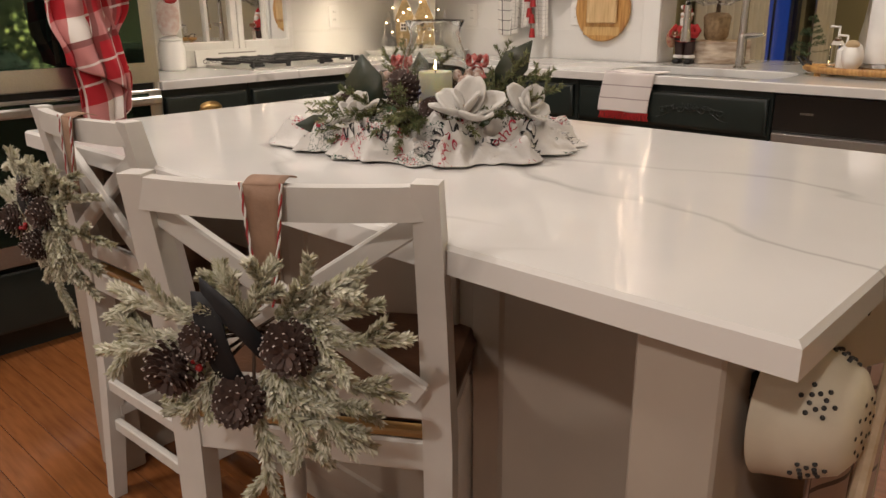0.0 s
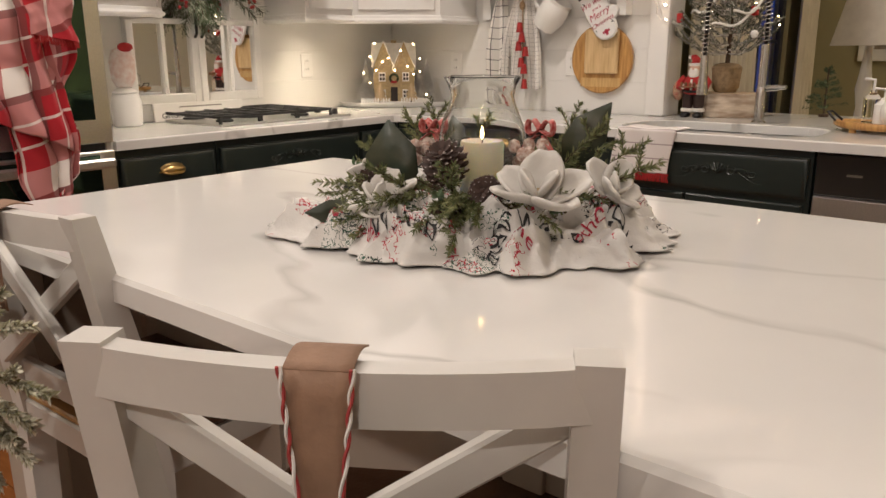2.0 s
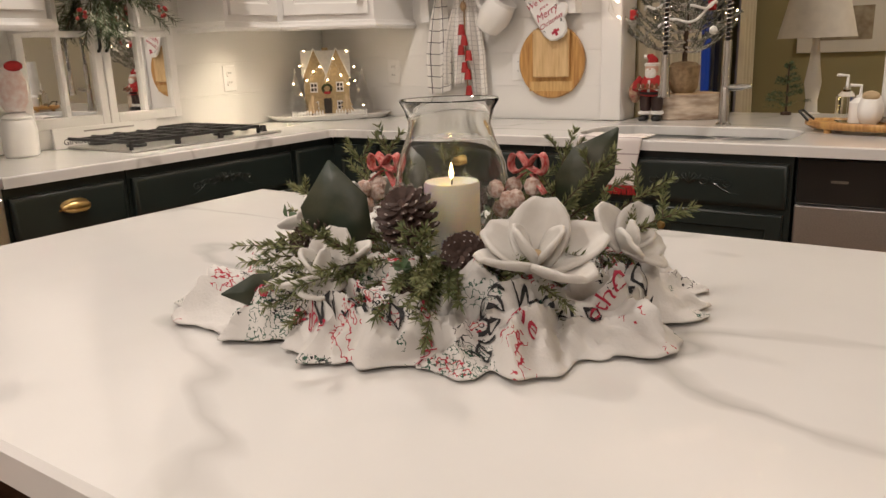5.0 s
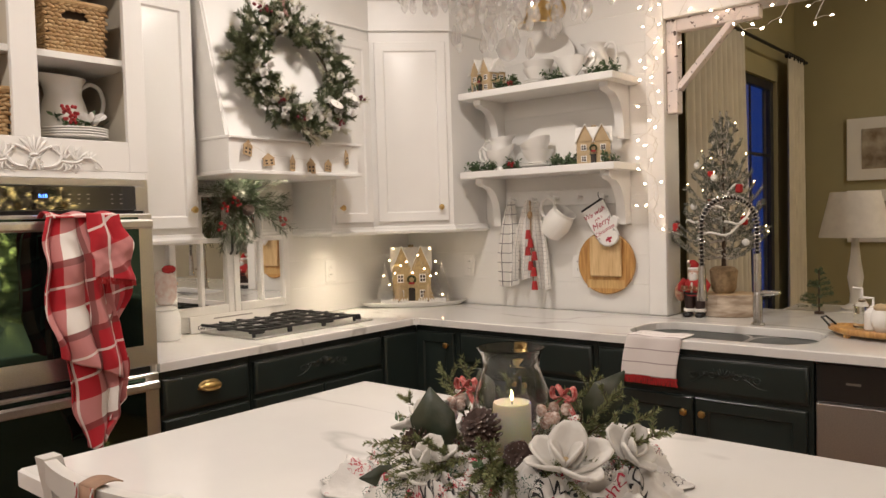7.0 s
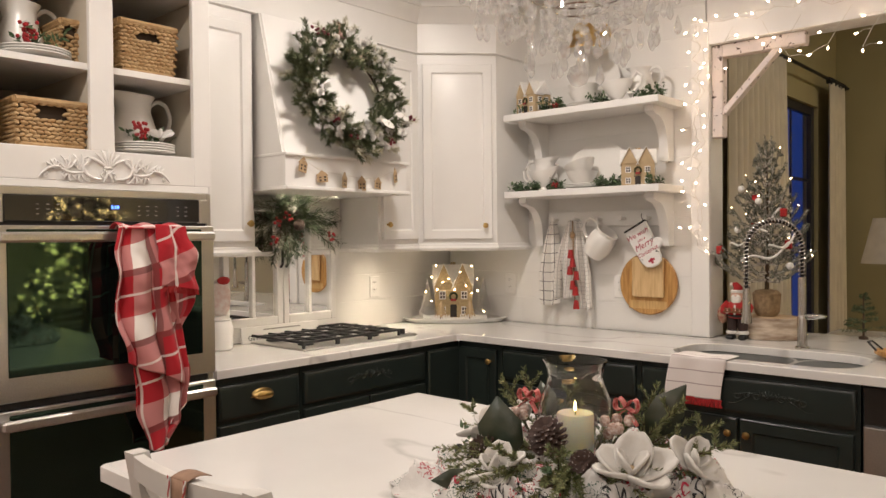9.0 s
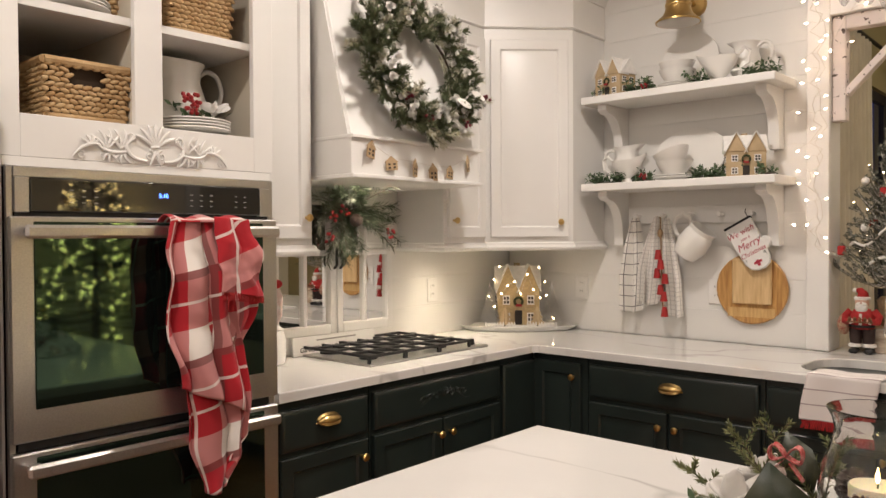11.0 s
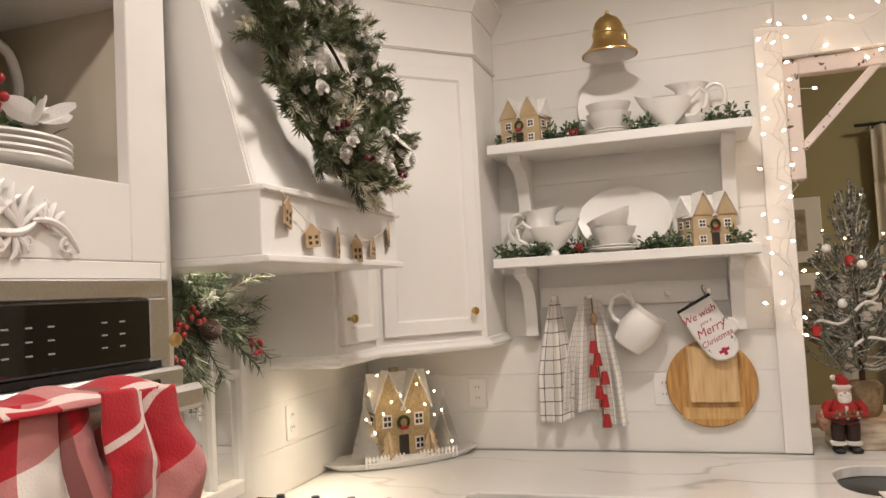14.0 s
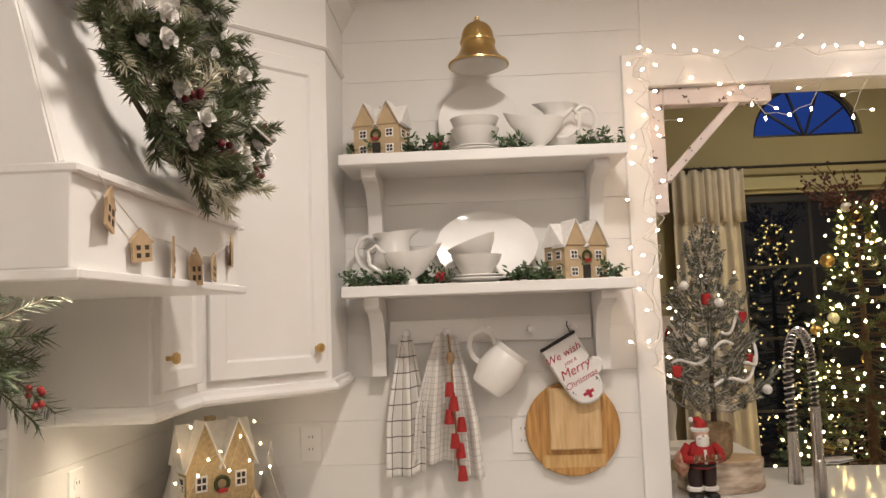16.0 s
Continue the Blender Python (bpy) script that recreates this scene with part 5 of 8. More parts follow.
flame = bpy.data.lights.new("candle_lamp", "POINT")
flame.energy, flame.color, flame.shadow_soft_size = 0.30, (1.0, 0.72, 0.38), 0.0022
new("candle_lamp", flame).matrix_world = pose(CX, CY, IZ + 0.040 + 0.121)
vs = thing("hurricane_vase", "clear glass hurricane vase round the candle", "vase", at(CX, CY, IZ + 0.030))
prof = [(0.040, 0.0), (0.052, 0.004), (0.062, 0.03), (0.072, 0.075), (0.074, 0.11), (0.069, 0.145), (0.056, 0.178), (0.052, 0.193), (0.056, 0.211), (0.063, 0.224)]
inner = [(r - 0.0025, z + (0.002 if i else 0.004)) for i, (r, z) in enumerate(prof)]
g = Geo().lathe(prof + [(0.0615, 0.2255)] + inner[::-1][1:] + [(0.001, 0.004)], 40, cap=True)
part("glass", g, M_GLASS, vs, "thin clear blown glass")

cg = thing("floral_arrangement", "magnolia, pine cone and fir arrangement round the candle", "floral arrangement", at(CX, CY, IZ))
sp, tw, lf = Geo(), Geo(), Geo()
for i in range(92):
    a = rng.uniform(0, 6.283)
    r0 = rng.uniform(0.07, 0.12)
    L = rng.uniform(0.11, 0.18)
    if i % 3 == 0 or i > 84:
        a = rng.uniform(3.7, 5.2)
    lift = rng.uniform(-0.1, 0.5) if math.sin(a) < 0.2 else rng.uniform(0.5, 1.5)
    p0 = Vector((r0 * math.cos(a), r0 * math.sin(a), 0.062))
    d = Vector((math.cos(a), math.sin(a), lift)).normalized()
    pts = [p0 + d * L * t - Vector((0, 0, 0.03 * t * t)) for t in (0, 0.33, 0.66, 1)]
    tw.tube(pts, lambda t: 0.0016 * (1.2 - t), 4)
    needle_spray(sp, pts, 0.013, 150, rng, 0.0011, 0.75)
# upright fir sprigs behind the flowers
for x, y, dx, dy, L in ((-0.15, 0.05, -0.55, 0.1, 0.15), (-0.13, 0.06, -0.2, 0.1, 0.16), (-0.10, 0.09, 0.15, 0.2, 0.13), (0.10, 0.07, 0.1, 0.1, 0.16), (0.12, 0.06, 0.5, 0.0, 0.15), (0.16, 0.04, 1.1, 0.1, 0.15), (0.20, 0.02, 1.5, 0.3, 0.12), (-0.2, 0.0, -1.4, -0.2, 0.10), (0.0, -0.17, -0.4, -1.2, 0.10), (0.06, -0.15, 0.5, -1.0, 0.11)):
    d = Vector((dx, dy, 1.0)).normalized()
    L *= 0.8
    pts = [Vector((x, y, 0.085)) + d * L * t + Vector((0.02 * t * t * (1 if dx > 0 else -1), 0, 0)) for t in (0, 0.35, 0.7, 1)]
    tw.tube(pts, lambda t: 0.0018 * (1.2 - t), 4)
    needle_spray(sp, pts, 0.012, 130, rng, 0.0011, 0.7)
    for k in (1, 2):
        for q in (-1, 1):
            e = pts[k] + (d + Vector((q * 0.9, 0.1, 0))).normalized() * L * 0.28
            tw.tube([pts[k], e], 0.001, 4)
            needle_spray(sp, [pts[k], e], 0.011, 50, rng, 0.0011, 0.7)
part("twigwork", tw, M_TWIG, cg, "thin brown twigs")
M_CEDAR = material("olive_cedar_needles", (0.055, 0.085, 0.025), 0.7, vary=0.2, scale=20, color2=(0.27, 0.27, 0.12), island=0.65)
tagged(part("fir_needles", sp, M_CEDAR, cg, "olive green cedar needles", 0), kind="stuff")
for x, y, z, r, rx, ry in ((0.003, -0.10, 0.125, 0.036, 35, 10), (-0.123, -0.13, 0.085, 0.030, 75, -30), (0.075, -0.09, 0.085, 0.026, 60, 40), (-0.06, 0.13, 0.1, 0.03, 20, 0), (0.06, -0.17, 0.06, 0.024, 80, 20)):
    pine_cone(cg, pose(x, y, z, rx, ry, 0), r, r * 1.9, rng)
for x, y, z, R, rx, ry, rz in ((0.185, -0.100, 0.105, 0.100, 16, 4, 22), (0.245, 0.02, 0.105, 0.07, 30, 30, 40), (-0.060, -0.195, 0.078, 0.088, 18, -6, 14), (-0.180, -0.045, 0.115, 0.100, 20, -22, -30), (-0.19, 0.08, 0.12, 0.075, 10, -40, 0)):
    magnolia(cg, pose(x * 0.92, y * 0.95, z - 0.02, rx, ry, rz), R * 0.70, rng)
M_MAGLEAF = material("dark_magnolia_leaf", (0.012, 0.024, 0.011), 0.45, vary=0.2, scale=22, color2=(0.050, 0.050, 0.026), bump=0.25, bump_scale=70)
for p, w, L, W in (((-0.080, -0.115, 0.062), (-0.16, -0.1, 1), 0.150, 0.125), ((0.125, 0.05, 0.11), (0.55, 0.2, 0.9), 0.15, 0.085), ((-0.10, 0.06, 0.10), (-0.5, 0.3, 0.9), 0.12, 0.07), ((0.05, -0.15, 0.05), (0.4, -0.8, 0.4), 0.08, 0.05), ((-0.09, -0.19, 0.05), (-0.3, -0.9, 0.1), 0.11, 0.055)):
    g = Geo()
    leaf_blade(g, p, w, (0.3, -1, 0.2), L * 0.85, W * 0.8, 0.12)
    part("leaf", g, M_MAGLEAF, cg, "dark glossy magnolia leaf", 60).modifiers.new("thick", "SOLIDIFY").thickness = 0.001
ICING = material("pink_white_icing", (0.36, 0.20, 0.15), 0.7, vary=0.2, scale=150, color2=(0.70, 0.62, 0.55), bump=0.4, bump_scale=200)
gingham = material("red_gingham_ribbon", (0.40, 0.025, 0.025), 0.8, vary=0.2, scale=160, color2=(0.60, 0.30, 0.27), bump=0.2, bump_scale=300)
for x, y, z in ((-0.125, 0.02, 0.155), (0.10, 0.02, 0.165)):
    g = Geo()
    for s in (-1, 1):
        g.grid(lambda u, v: (x + s * 0.030 * math.sin(math.pi * v) * (0.6 + 0.4 * v), y + (u - 0.5) * 0.018, z + 0.012 * math.sin(2 * math.pi * v) + 0.008 + 0.014 * v * (1 - v) * 4 * abs(u - 0.5)), 3, 12)
        g.grid(lambda u, v: (x + s * (0.006 + 0.022 * v), y - 0.01 * v + (u - 0.5) * 0.014, z - 0.022 * v), 3, 5)
    g.uv = None
    part("bow", g, gingham, cg, "red gingham bow", 60).modifiers.new("thick", "SOLIDIFY").thickness = 0.001
    for k in range(7):
        g = Geo().ball((x + rng.uniform(-0.03, 0.03), y - 0.02 + rng.uniform(-0.02, 0.02), z - 0.028 + rng.uniform(-0.02, 0.015)), 0.012, 8, (1, 0.8, 1))
        part("gingerbread_ornament", g, ICING, cg)
g = Geo()
for k in range(16):
    a = rng.uniform(0, 6.28)
    r = rng.uniform(0.13, 0.19)
    p = Vector((r * math.cos(a), r * math.sin(a), 0.06))
    leafy_sprig(g, [p, p + Vector((0.05 * math.cos(a), 0.05 * math.sin(a), rng.uniform(0.0, 0.05)))], rng, 9, 0.02, 0.011)
tagged(part("leaves", g, M_LEAF, cg, "small green leaves", 60), kind="stuff")

# ---------- wreath on the hood ----------
rng = random.Random(21)
wr = thing("wreath", "frosted green wreath with white blossoms on the hood", "wreath", pose(-2.785, 2.222, 2.05, 0, -15.5, 0) @ Matrix.Scale(0.98, 4))
# local: x out of the face, ring in yz
sp, tw, fr = Geo(), Geo(), Geo()
ring = [(0.012, 0.225 * math.cos(2 * math.pi * i / 40), 0.225 * math.sin(2 * math.pi * i / 40)) for i in range(41)]
tw.tube(ring, 0.005, 8)
for i in range(430):
    a = rng.uniform(0, 6.283)
    R = 0.228 + rng.gauss(0, 0.030)
    p0 = Vector((rng.uniform(0.025, 0.065), R * math.cos(a), R * math.sin(a)))
    da = rng.choice((-1, 1)) * rng.uniform(0.2, 0.9)
    out = rng.uniform(-0.6, 1.1)
    d = Vector((rng.uniform(-0.25, 1.25), -math.sin(a) * da + math.cos(a) * out, math.cos(a) * da + math.sin(a) * out)).normalized()
    L = rng.uniform(0.05, 0.11)
    pts = [p0, p0 + d * L * 0.5, p0 + d * L]
    tw.tube(pts, 0.0014, 4)
    needle_spray(fr if rng.random() < 0.24 else sp, pts, 0.027, 130, rng, 0.0013, 0.70)
part("ring", tw, M_TWIG, wr, "twig ring")
tagged(part("needles", sp, material("lightly_frosted_needles", (0.032, 0.054, 0.018), 0.7, vary=0.3, scale=20, color2=(0.16, 0.175, 0.085), island=0.55), wr, "green needles dusted with frost", 0), kind="stuff")
tagged(part("frosted_needles", fr, M_FROST, wr, "white frosted needle tips", 0), kind="stuff")
blossom = Geo()
for k in range(16):
    petal(blossom, rng.uniform(0.014, 0.022), 0.015, 0.6, pose(0, 0, 0, (8, 38, 62)[k % 3] + rng.uniform(-8, 8), rng.uniform(-15, 15), 77 * k))
bme = blossom.mesh("blossom", 60)
bme.materials.append(M_SNOW)
for i in range(150):
    a = rng.uniform(0, 6.283)
    R = 0.235 + max(-0.06, min(0.06, rng.gauss(0, 0.035)))
    ob = new("blossom", bme)
    ob.parent = wr
    ob.matrix_basis = pose(0.065 + rng.uniform(0, 0.055), R * math.cos(a), R * math.sin(a)) @ pose(0, 0, 0, rng.uniform(-50, 50), 90 + rng.uniform(-50, 50), 0) @ Matrix.Scale(rng.uniform(0.8, 1.35), 4)
for a, R in ((-58, 0.21), (8, 0.24), (-32, 0.25)):
    g = Geo().lathe([(0.030, 0), (0.032, 0.001), (0.032, 0.003), (0.002, 0.003)], 20, m=pose(0.135, R * math.cos(radians(a)), R * math.sin(radians(a)), 0, 62, 0))
    part("silver_dollar_leaf", g, M_PETAL, wr, "round white frosted leaf")
for a, R in ((250, 0.27), (225, 0.25), (300, 0.28), (130, 0.31), (-20, 0.33), (120, 0.28)):
    c = Vector((0.10, R * math.cos(radians(a)), R * math.sin(radians(a))))
    berries(wr, [c + Vector((rng.uniform(-0.01, 0.02), rng.uniform(-0.02, 0.02), rng.uniform(-0.02, 0.02))) for _ in range(5)], 0.007, material("burgundy_berries", (0.16, 0.01, 0.02), 0.3, vary=0.2))
g = Geo().grid(lambda u, v: (0.05 + 0.02 * math.sin(3 * v), (u - 0.5) * 0.05, 0.20 + 0.15 * v), 4, 8)
g.grid(lambda u, v: (0.065 + 0.01 * math.sin(4 * u), (u - 0.5) * 0.07, 0.27 + (v - 0.5) * 0.035), 8, 3)
g.uv = None
part("bow", g, material("dusty_pink_ribbon", (0.40, 0.22, 0.19), 0.7, vary=0.12, scale=60), wr, "dusty pink ribbon bow", 60).modifiers.new("thick", "SOLIDIFY").thickness = 0.002

# ---------- plaid towel on the oven handle ----------


def plaid(u, v, op, mix):
    """Woven bands, u and v in repeats of the cloth."""
    red, dark, pink, white = (0.43, 0.012, 0.022), (0.15, 0.05, 0.045), (0.52, 0.24, 0.24), (0.80, 0.75, 0.70)
    a, b = band(op, u, 1.0, 0.56, 0.90), band(op, v, 1.0, 0.56, 0.90)
    base = mix(op("MULTIPLY", op("ADD", a, b), 0.27), red, white)
    base = mix(op("MULTIPLY", a, b), base, white)
    dk = op("MAXIMUM", band(op, u, 1.0, 0.90, 0.99), band(op, v, 1.0, 0.90, 0.99))
    base = mix(op("MULTIPLY", dk, 0.7), base, dark)
    ln = op("MAXIMUM", band(op, u, 1.0, 0.24, 0.275), band(op, v, 1.0, 0.24, 0.275))
    return mix(op("MULTIPLY", ln, 0.75), base, white)


M_PLAID = uv_pattern("red_white_plaid_wool", plaid, 0.95, 0.5)
HBX = TF + 0.02 + 0.072   # handle's middle line
tl = thing("plaid_scarf", "red and white plaid scarf over the oven handle", "scarf", Matrix())


def smooth_path(rows, t):
    """A value between (t, value) rows, eased."""
    for (t0, a0), (t1, a1) in zip(rows, rows[1:]):
        if t <= t1:
            k = (t - t0) / (t1 - t0)
            k = k * k * (3 - 2 * k)
            return a0 + (a1 - a0) * k
    return rows[-1][1]


def fold(p):
    """A round crest and a sharper valley, from -1 to 1."""
    return 2 * abs(math.sin(p)) ** 0.8 - 1


def scarf_fall(name, left, right, top, bottom, x0, depth, folds, seed, turn, label, repeats=1.15, shift=(0.15, 0.2)):
    """A fall of cloth between two side lines, with folds that run down and lean."""
    z0, z1 = top
    g = Geo()
    nu, nv = 64, 70
    vs, uv = [], []
    for j in range(nv + 1):
        v = j / nv
        for i in range(nu + 1):
            u = i / nu
            zb = bottom[0] + (bottom[1] - bottom[0]) * u + bottom[2] * math.sin(math.pi * u)
            z = z0 + (z1 - z0) * u + 0.008 * math.sin(math.pi * min(1, v * 9)) - (z0 - zb) * v
            y = smooth_path(left, v) * (1 - u) + smooth_path(right, v) * u
            grow = min(1.0, 0.25 + 2.4 * v)
            ph = folds * math.pi * (u + 0.10 * math.sin(3.0 * v + seed)) + turn * v + seed
            n1 = noise.noise(Vector((u * 2.2 + seed, v * 3.4, seed)))
            n2 = noise.noise(Vector((u * 5 + 2 * seed, v * 8, seed + 3)))
            x = x0 + depth * grow * (0.6 * fold(ph) + 0.7 * n1 + 0.30 * n2)
            x = max(x, x0 - 0.016)
            y += 0.4 * depth * grow * math.cos(ph) * math.sin(math.pi * u) + 0.012 * n1 * grow
            vs.append((x, y, z))
            uv.append((shift[0] + repeats * u + 0.22 * v * turn / 2 + 0.06 * n1, shift[1] + (z0 - zb) * v / 0.225 + 0.25 * u))
    fs = [(j * (nu + 1) + i, j * (nu + 1) + i + 1, (j + 1) * (nu + 1) + i + 1, (j + 1) * (nu + 1) + i) for j in range(nv) for i in range(nu)]
    g.add(vs, fs)
    g.uv = uv
    ob = part(name, g, M_PLAID, tl, label, 60)
    ob.modifiers.new("thick", "SOLIDIFY").thickness = 0.003
    return ob


scarf_fall("tail", [(0, 1.09), (0.55, 1.10), (0.8, 1.125), (1, 1.165)], [(0, 1.285), (0.35, 1.325), (0.55, 1.275), (0.75, 1.315), (0.9, 1.30), (1, 1.235)], (1.42, 1.42), (0.72, 0.80, -0.035), HBX + 0.026, 0.028, 2.3, 2.2, 1.6, "long twisted lower end", 1.1, (0.0, 0.1))
scarf_fall("front_fall", [(0, 1.062), (0.2, 1.040), (0.7, 1.042), (1, 1.075)], [(0, 1.185), (0.3, 1.235), (0.7, 1.285), (1, 1.29)], (1.458, 1.456), (1.02, 0.92, 0.0), HBX + 0.046, 0.030, 2.6, 0.5, 1.4, "bunched long fall")
scarf_fall("short_fall", [(0, 1.165), (0.5, 1.172), (1, 1.185)], [(0, 1.268), (0.4, 1.302), (1, 1.315)], (1.458, 1.452), (1.262, 1.245, 0.0), HBX + 0.080, 0.012, 1.5, 4.0, 0.4, "short fringed end", 0.5, (0.02, 0.02))
g = Geo()
g.uv = None
g.grid(lambda u, v: (HBX - 0.022 + (0.075 + 0.03 * u) * v, 1.062 + 0.206 * u, 1.440 + 0.020 * math.sin(math.pi * (0.1 + 0.8 * v)) + 0.005 * math.sin(u * 15 + 1) * math.sin(math.pi * v)), 40, 10)
g.uv = [(0.15 + 1.15 * a, 0.3 * b) for a, b in g.uv]
part("over_bar", g, M_PLAID, tl, "", 60).modifiers.new("thick", "SOLIDIFY").thickness = 0.003
g = Geo()
rng = random.Random(5)
for i in range(64):
    t = i / 63
    y, z = 1.186 + 0.128 * t, 1.263 - 0.017 * t
    x = HBX + 0.080 + rng.uniform(-0.006, 0.006)
    e = 2.2 if i in (9, 17) else 1.0
    g.tube([(x, y, z), (x + 0.003, y + rng.uniform(-0.003, 0.003), z - 0.010 * e), (x + 0.002, y + rng.uniform(-0.007, 0.007), z - 0.022 * e)], 0.0013, 4)
tagged(part("fringe", g, M_REDFELT, tl, "red wool fringe", 60), kind="stuff")

# ---------- mirrored window panel behind the cooktop ----------
mw = thing("mirror_panel", "white window frame with mirrored panes and black handles", "mirror", Matrix())
MX = WA + 0.004
Y0, Y1, Z0, Z1, ZM = 1.845, 2.50, 1.0, 1.575, 1.338
YC = (Y0 + Y1) / 2
part("back", Geo().box(MX, MX + 0.008, Y0, Y1, CT + 0.001, Z1), M_CAB, mw)
part("apron", Geo().box(MX + 0.008, MX + 0.026, Y0, Y1, CT + 0.001, Z0 + 0.002, 0.002), M_CAB, mw)
for ya, yb in ((Y0, YC - 0.002), (YC + 0.002, Y1)):
    sash = part("sash", Geo().box(MX + 0.0085, MX + 0.032, ya, ya + 0.032, Z0, Z1, 0.003).box(MX + 0.0085, MX + 0.032, yb - 0.032, yb, Z0, Z1, 0.003).box(MX + 0.0085, MX + 0.032, ya + 0.032, yb - 0.032, Z0, Z0 + 0.04, 0.003).box(MX + 0.0085, MX + 0.032, ya + 0.032, yb - 0.032, Z1 - 0.035, Z1, 0.003), M_CAB, mw, "white painted sash")
    ym = (ya + yb) / 2
    part("muntin", Geo().box(MX + 0.0105, MX + 0.029, ym - 0.009, ym + 0.009, Z0 + 0.04, Z1 - 0.035, 0.002), M_CAB, sash)
    part("muntin", Geo().box(MX + 0.0107, MX + 0.0285, ya + 0.032, yb - 0.032, ZM - 0.011, ZM + 0.011, 0.002), M_CAB, sash)
    for a, b in ((ya + 0.031, ym - 0.0085), (ym + 0.0085, yb - 0.031)):
        for c, e in ((Z0 + 0.039, ZM - 0.0105), (ZM + 0.0105, Z1 - 0.034)):
            part("mirror_pane", Geo().box(MX + 0.0088, MX + 0.0125, a, b, c, e), M_MIRROR, sash)
for s in (-1, 1):
    y = YC + s * 0.016
    part("handle", Geo().tube([(MX + 0.034, y, ZM - 0.065), (MX + 0.05, y, ZM - 0.05), (MX + 0.05, y, ZM + 0.03), (MX + 0.034, y, ZM + 0.045)], 0.006, 8), M_BLACK, mw, "black iron handle")
sg = thing("wooden_sign", "white wooden sign lettered GINGERBREAD BAKING CO", "sign", at(MX + 0.075, 1.91, CT + 0.001, 90, -6))
part("plank", Geo().box(0, 0.44, 0, 0.014, 0, 0.075, 0.002), M_CAB, sg)
ink = material("black_sign_paint", (0.02, 0.02, 0.02), 0.7)
part("lettering", text_mesh("GINGERBREAD BAKING CO", 0.030), ink, sg, "black capital letters", m=pose(0.22, -0.0008, 0.022, 90))
part("lettering", Geo().box(0.12, 0.33, -0.001, 0.0, 0.054, 0.060), material("grey_script", (0.35, 0.33, 0.31), 0.7), sg, "small unreadable grey script")

# swag over the mirrored window
rng = random.Random(31)
sw = thing("pine_swag", "green pine swag with red berries over the window mirror", "christmas decoration", at(MX + 0.055, 2.20, 1.515))
sp, tw, fr = Geo(), Geo(), Geo()
for i in range(58):
    a = rng.uniform(0, 6.283)
    L = rng.uniform(0.12, 0.25) * (1.08 if abs(math.cos(a)) > 0.5 else 0.70)
    d = Vector((rng.uniform(0.0, 0.7), math.cos(a), math.sin(a) * 0.85)).normalized()
    p0 = Vector((0.01, rng.uniform(-0.06, 0.06), rng.uniform(-0.02, 0.03)))
    pts = [p0 + d * L * t - Vector((0, 0, 0.05 * t * t)) for t in (0, 0.35, 0.7, 1)]
    for p in pts:
        p.x = max(p.x, 0.0)
    tw.tube(pts, 0.0018, 4)
    needle_spray(fr if i % 4 == 0 else sp, pts, 0.042, 150, rng, 0.0011, 0.75)
part("twigwork", tw, M_TWIG, sw, "thin brown twigs")
tagged(part("needles", sp, material("long_green_needles", (0.024, 0.048, 0.020), 0.6, vary=0.3, scale=20, color2=(0.075, 0.105, 0.045), island=0.6), sw, "long green needles", 0), kind="stuff")
tagged(part("frosted_needles", fr, M_PINE, sw, "frosted needles", 0), kind="stuff")
for y, z in ((-0.13, -0.03), (-0.07, 0.0), (0.19, -0.10), (-0.15, -0.11)):
    c = Vector((0.075, y, z))
    berries(sw, [c + Vector((rng.uniform(-0.01, 0.02), rng.uniform(-0.022, 0.022), rng.uniform(-0.022, 0.022))) for _ in range(6)], 0.0078)
pine_cone(sw, pose(0.07, 0.0, -0.04, 30, 60, 0), 0.026, 0.05, rng)

# ---------- dishes ----------


def bowl_geo(r, h):
    out = [(r * 0.45, 0), (r * 0.5, 0.004), (r * 0.62, h * 0.25), (r * 0.9, h * 0.7), (r, h), (r - 0.004, h)]
    inn = [(r * 0.86, h * 0.7), (r * 0.55, h * 0.22), (0.004, h * 0.12)]
    return Geo().lathe(out + inn, 32)


def plate_geo(r, h=0.014):
    return Geo().lathe([(r * 0.5, 0), (r * 0.55, 0.003), (r, h), (r - 0.001, h + 0.003), (r * 0.62, 0.007), (0.004, 0.006)], 36)


def dish(name, geo, m, label, category, group=""):
    return tagged(part(name, geo, M_CHINA, None, "", 50, m), label, category, group)


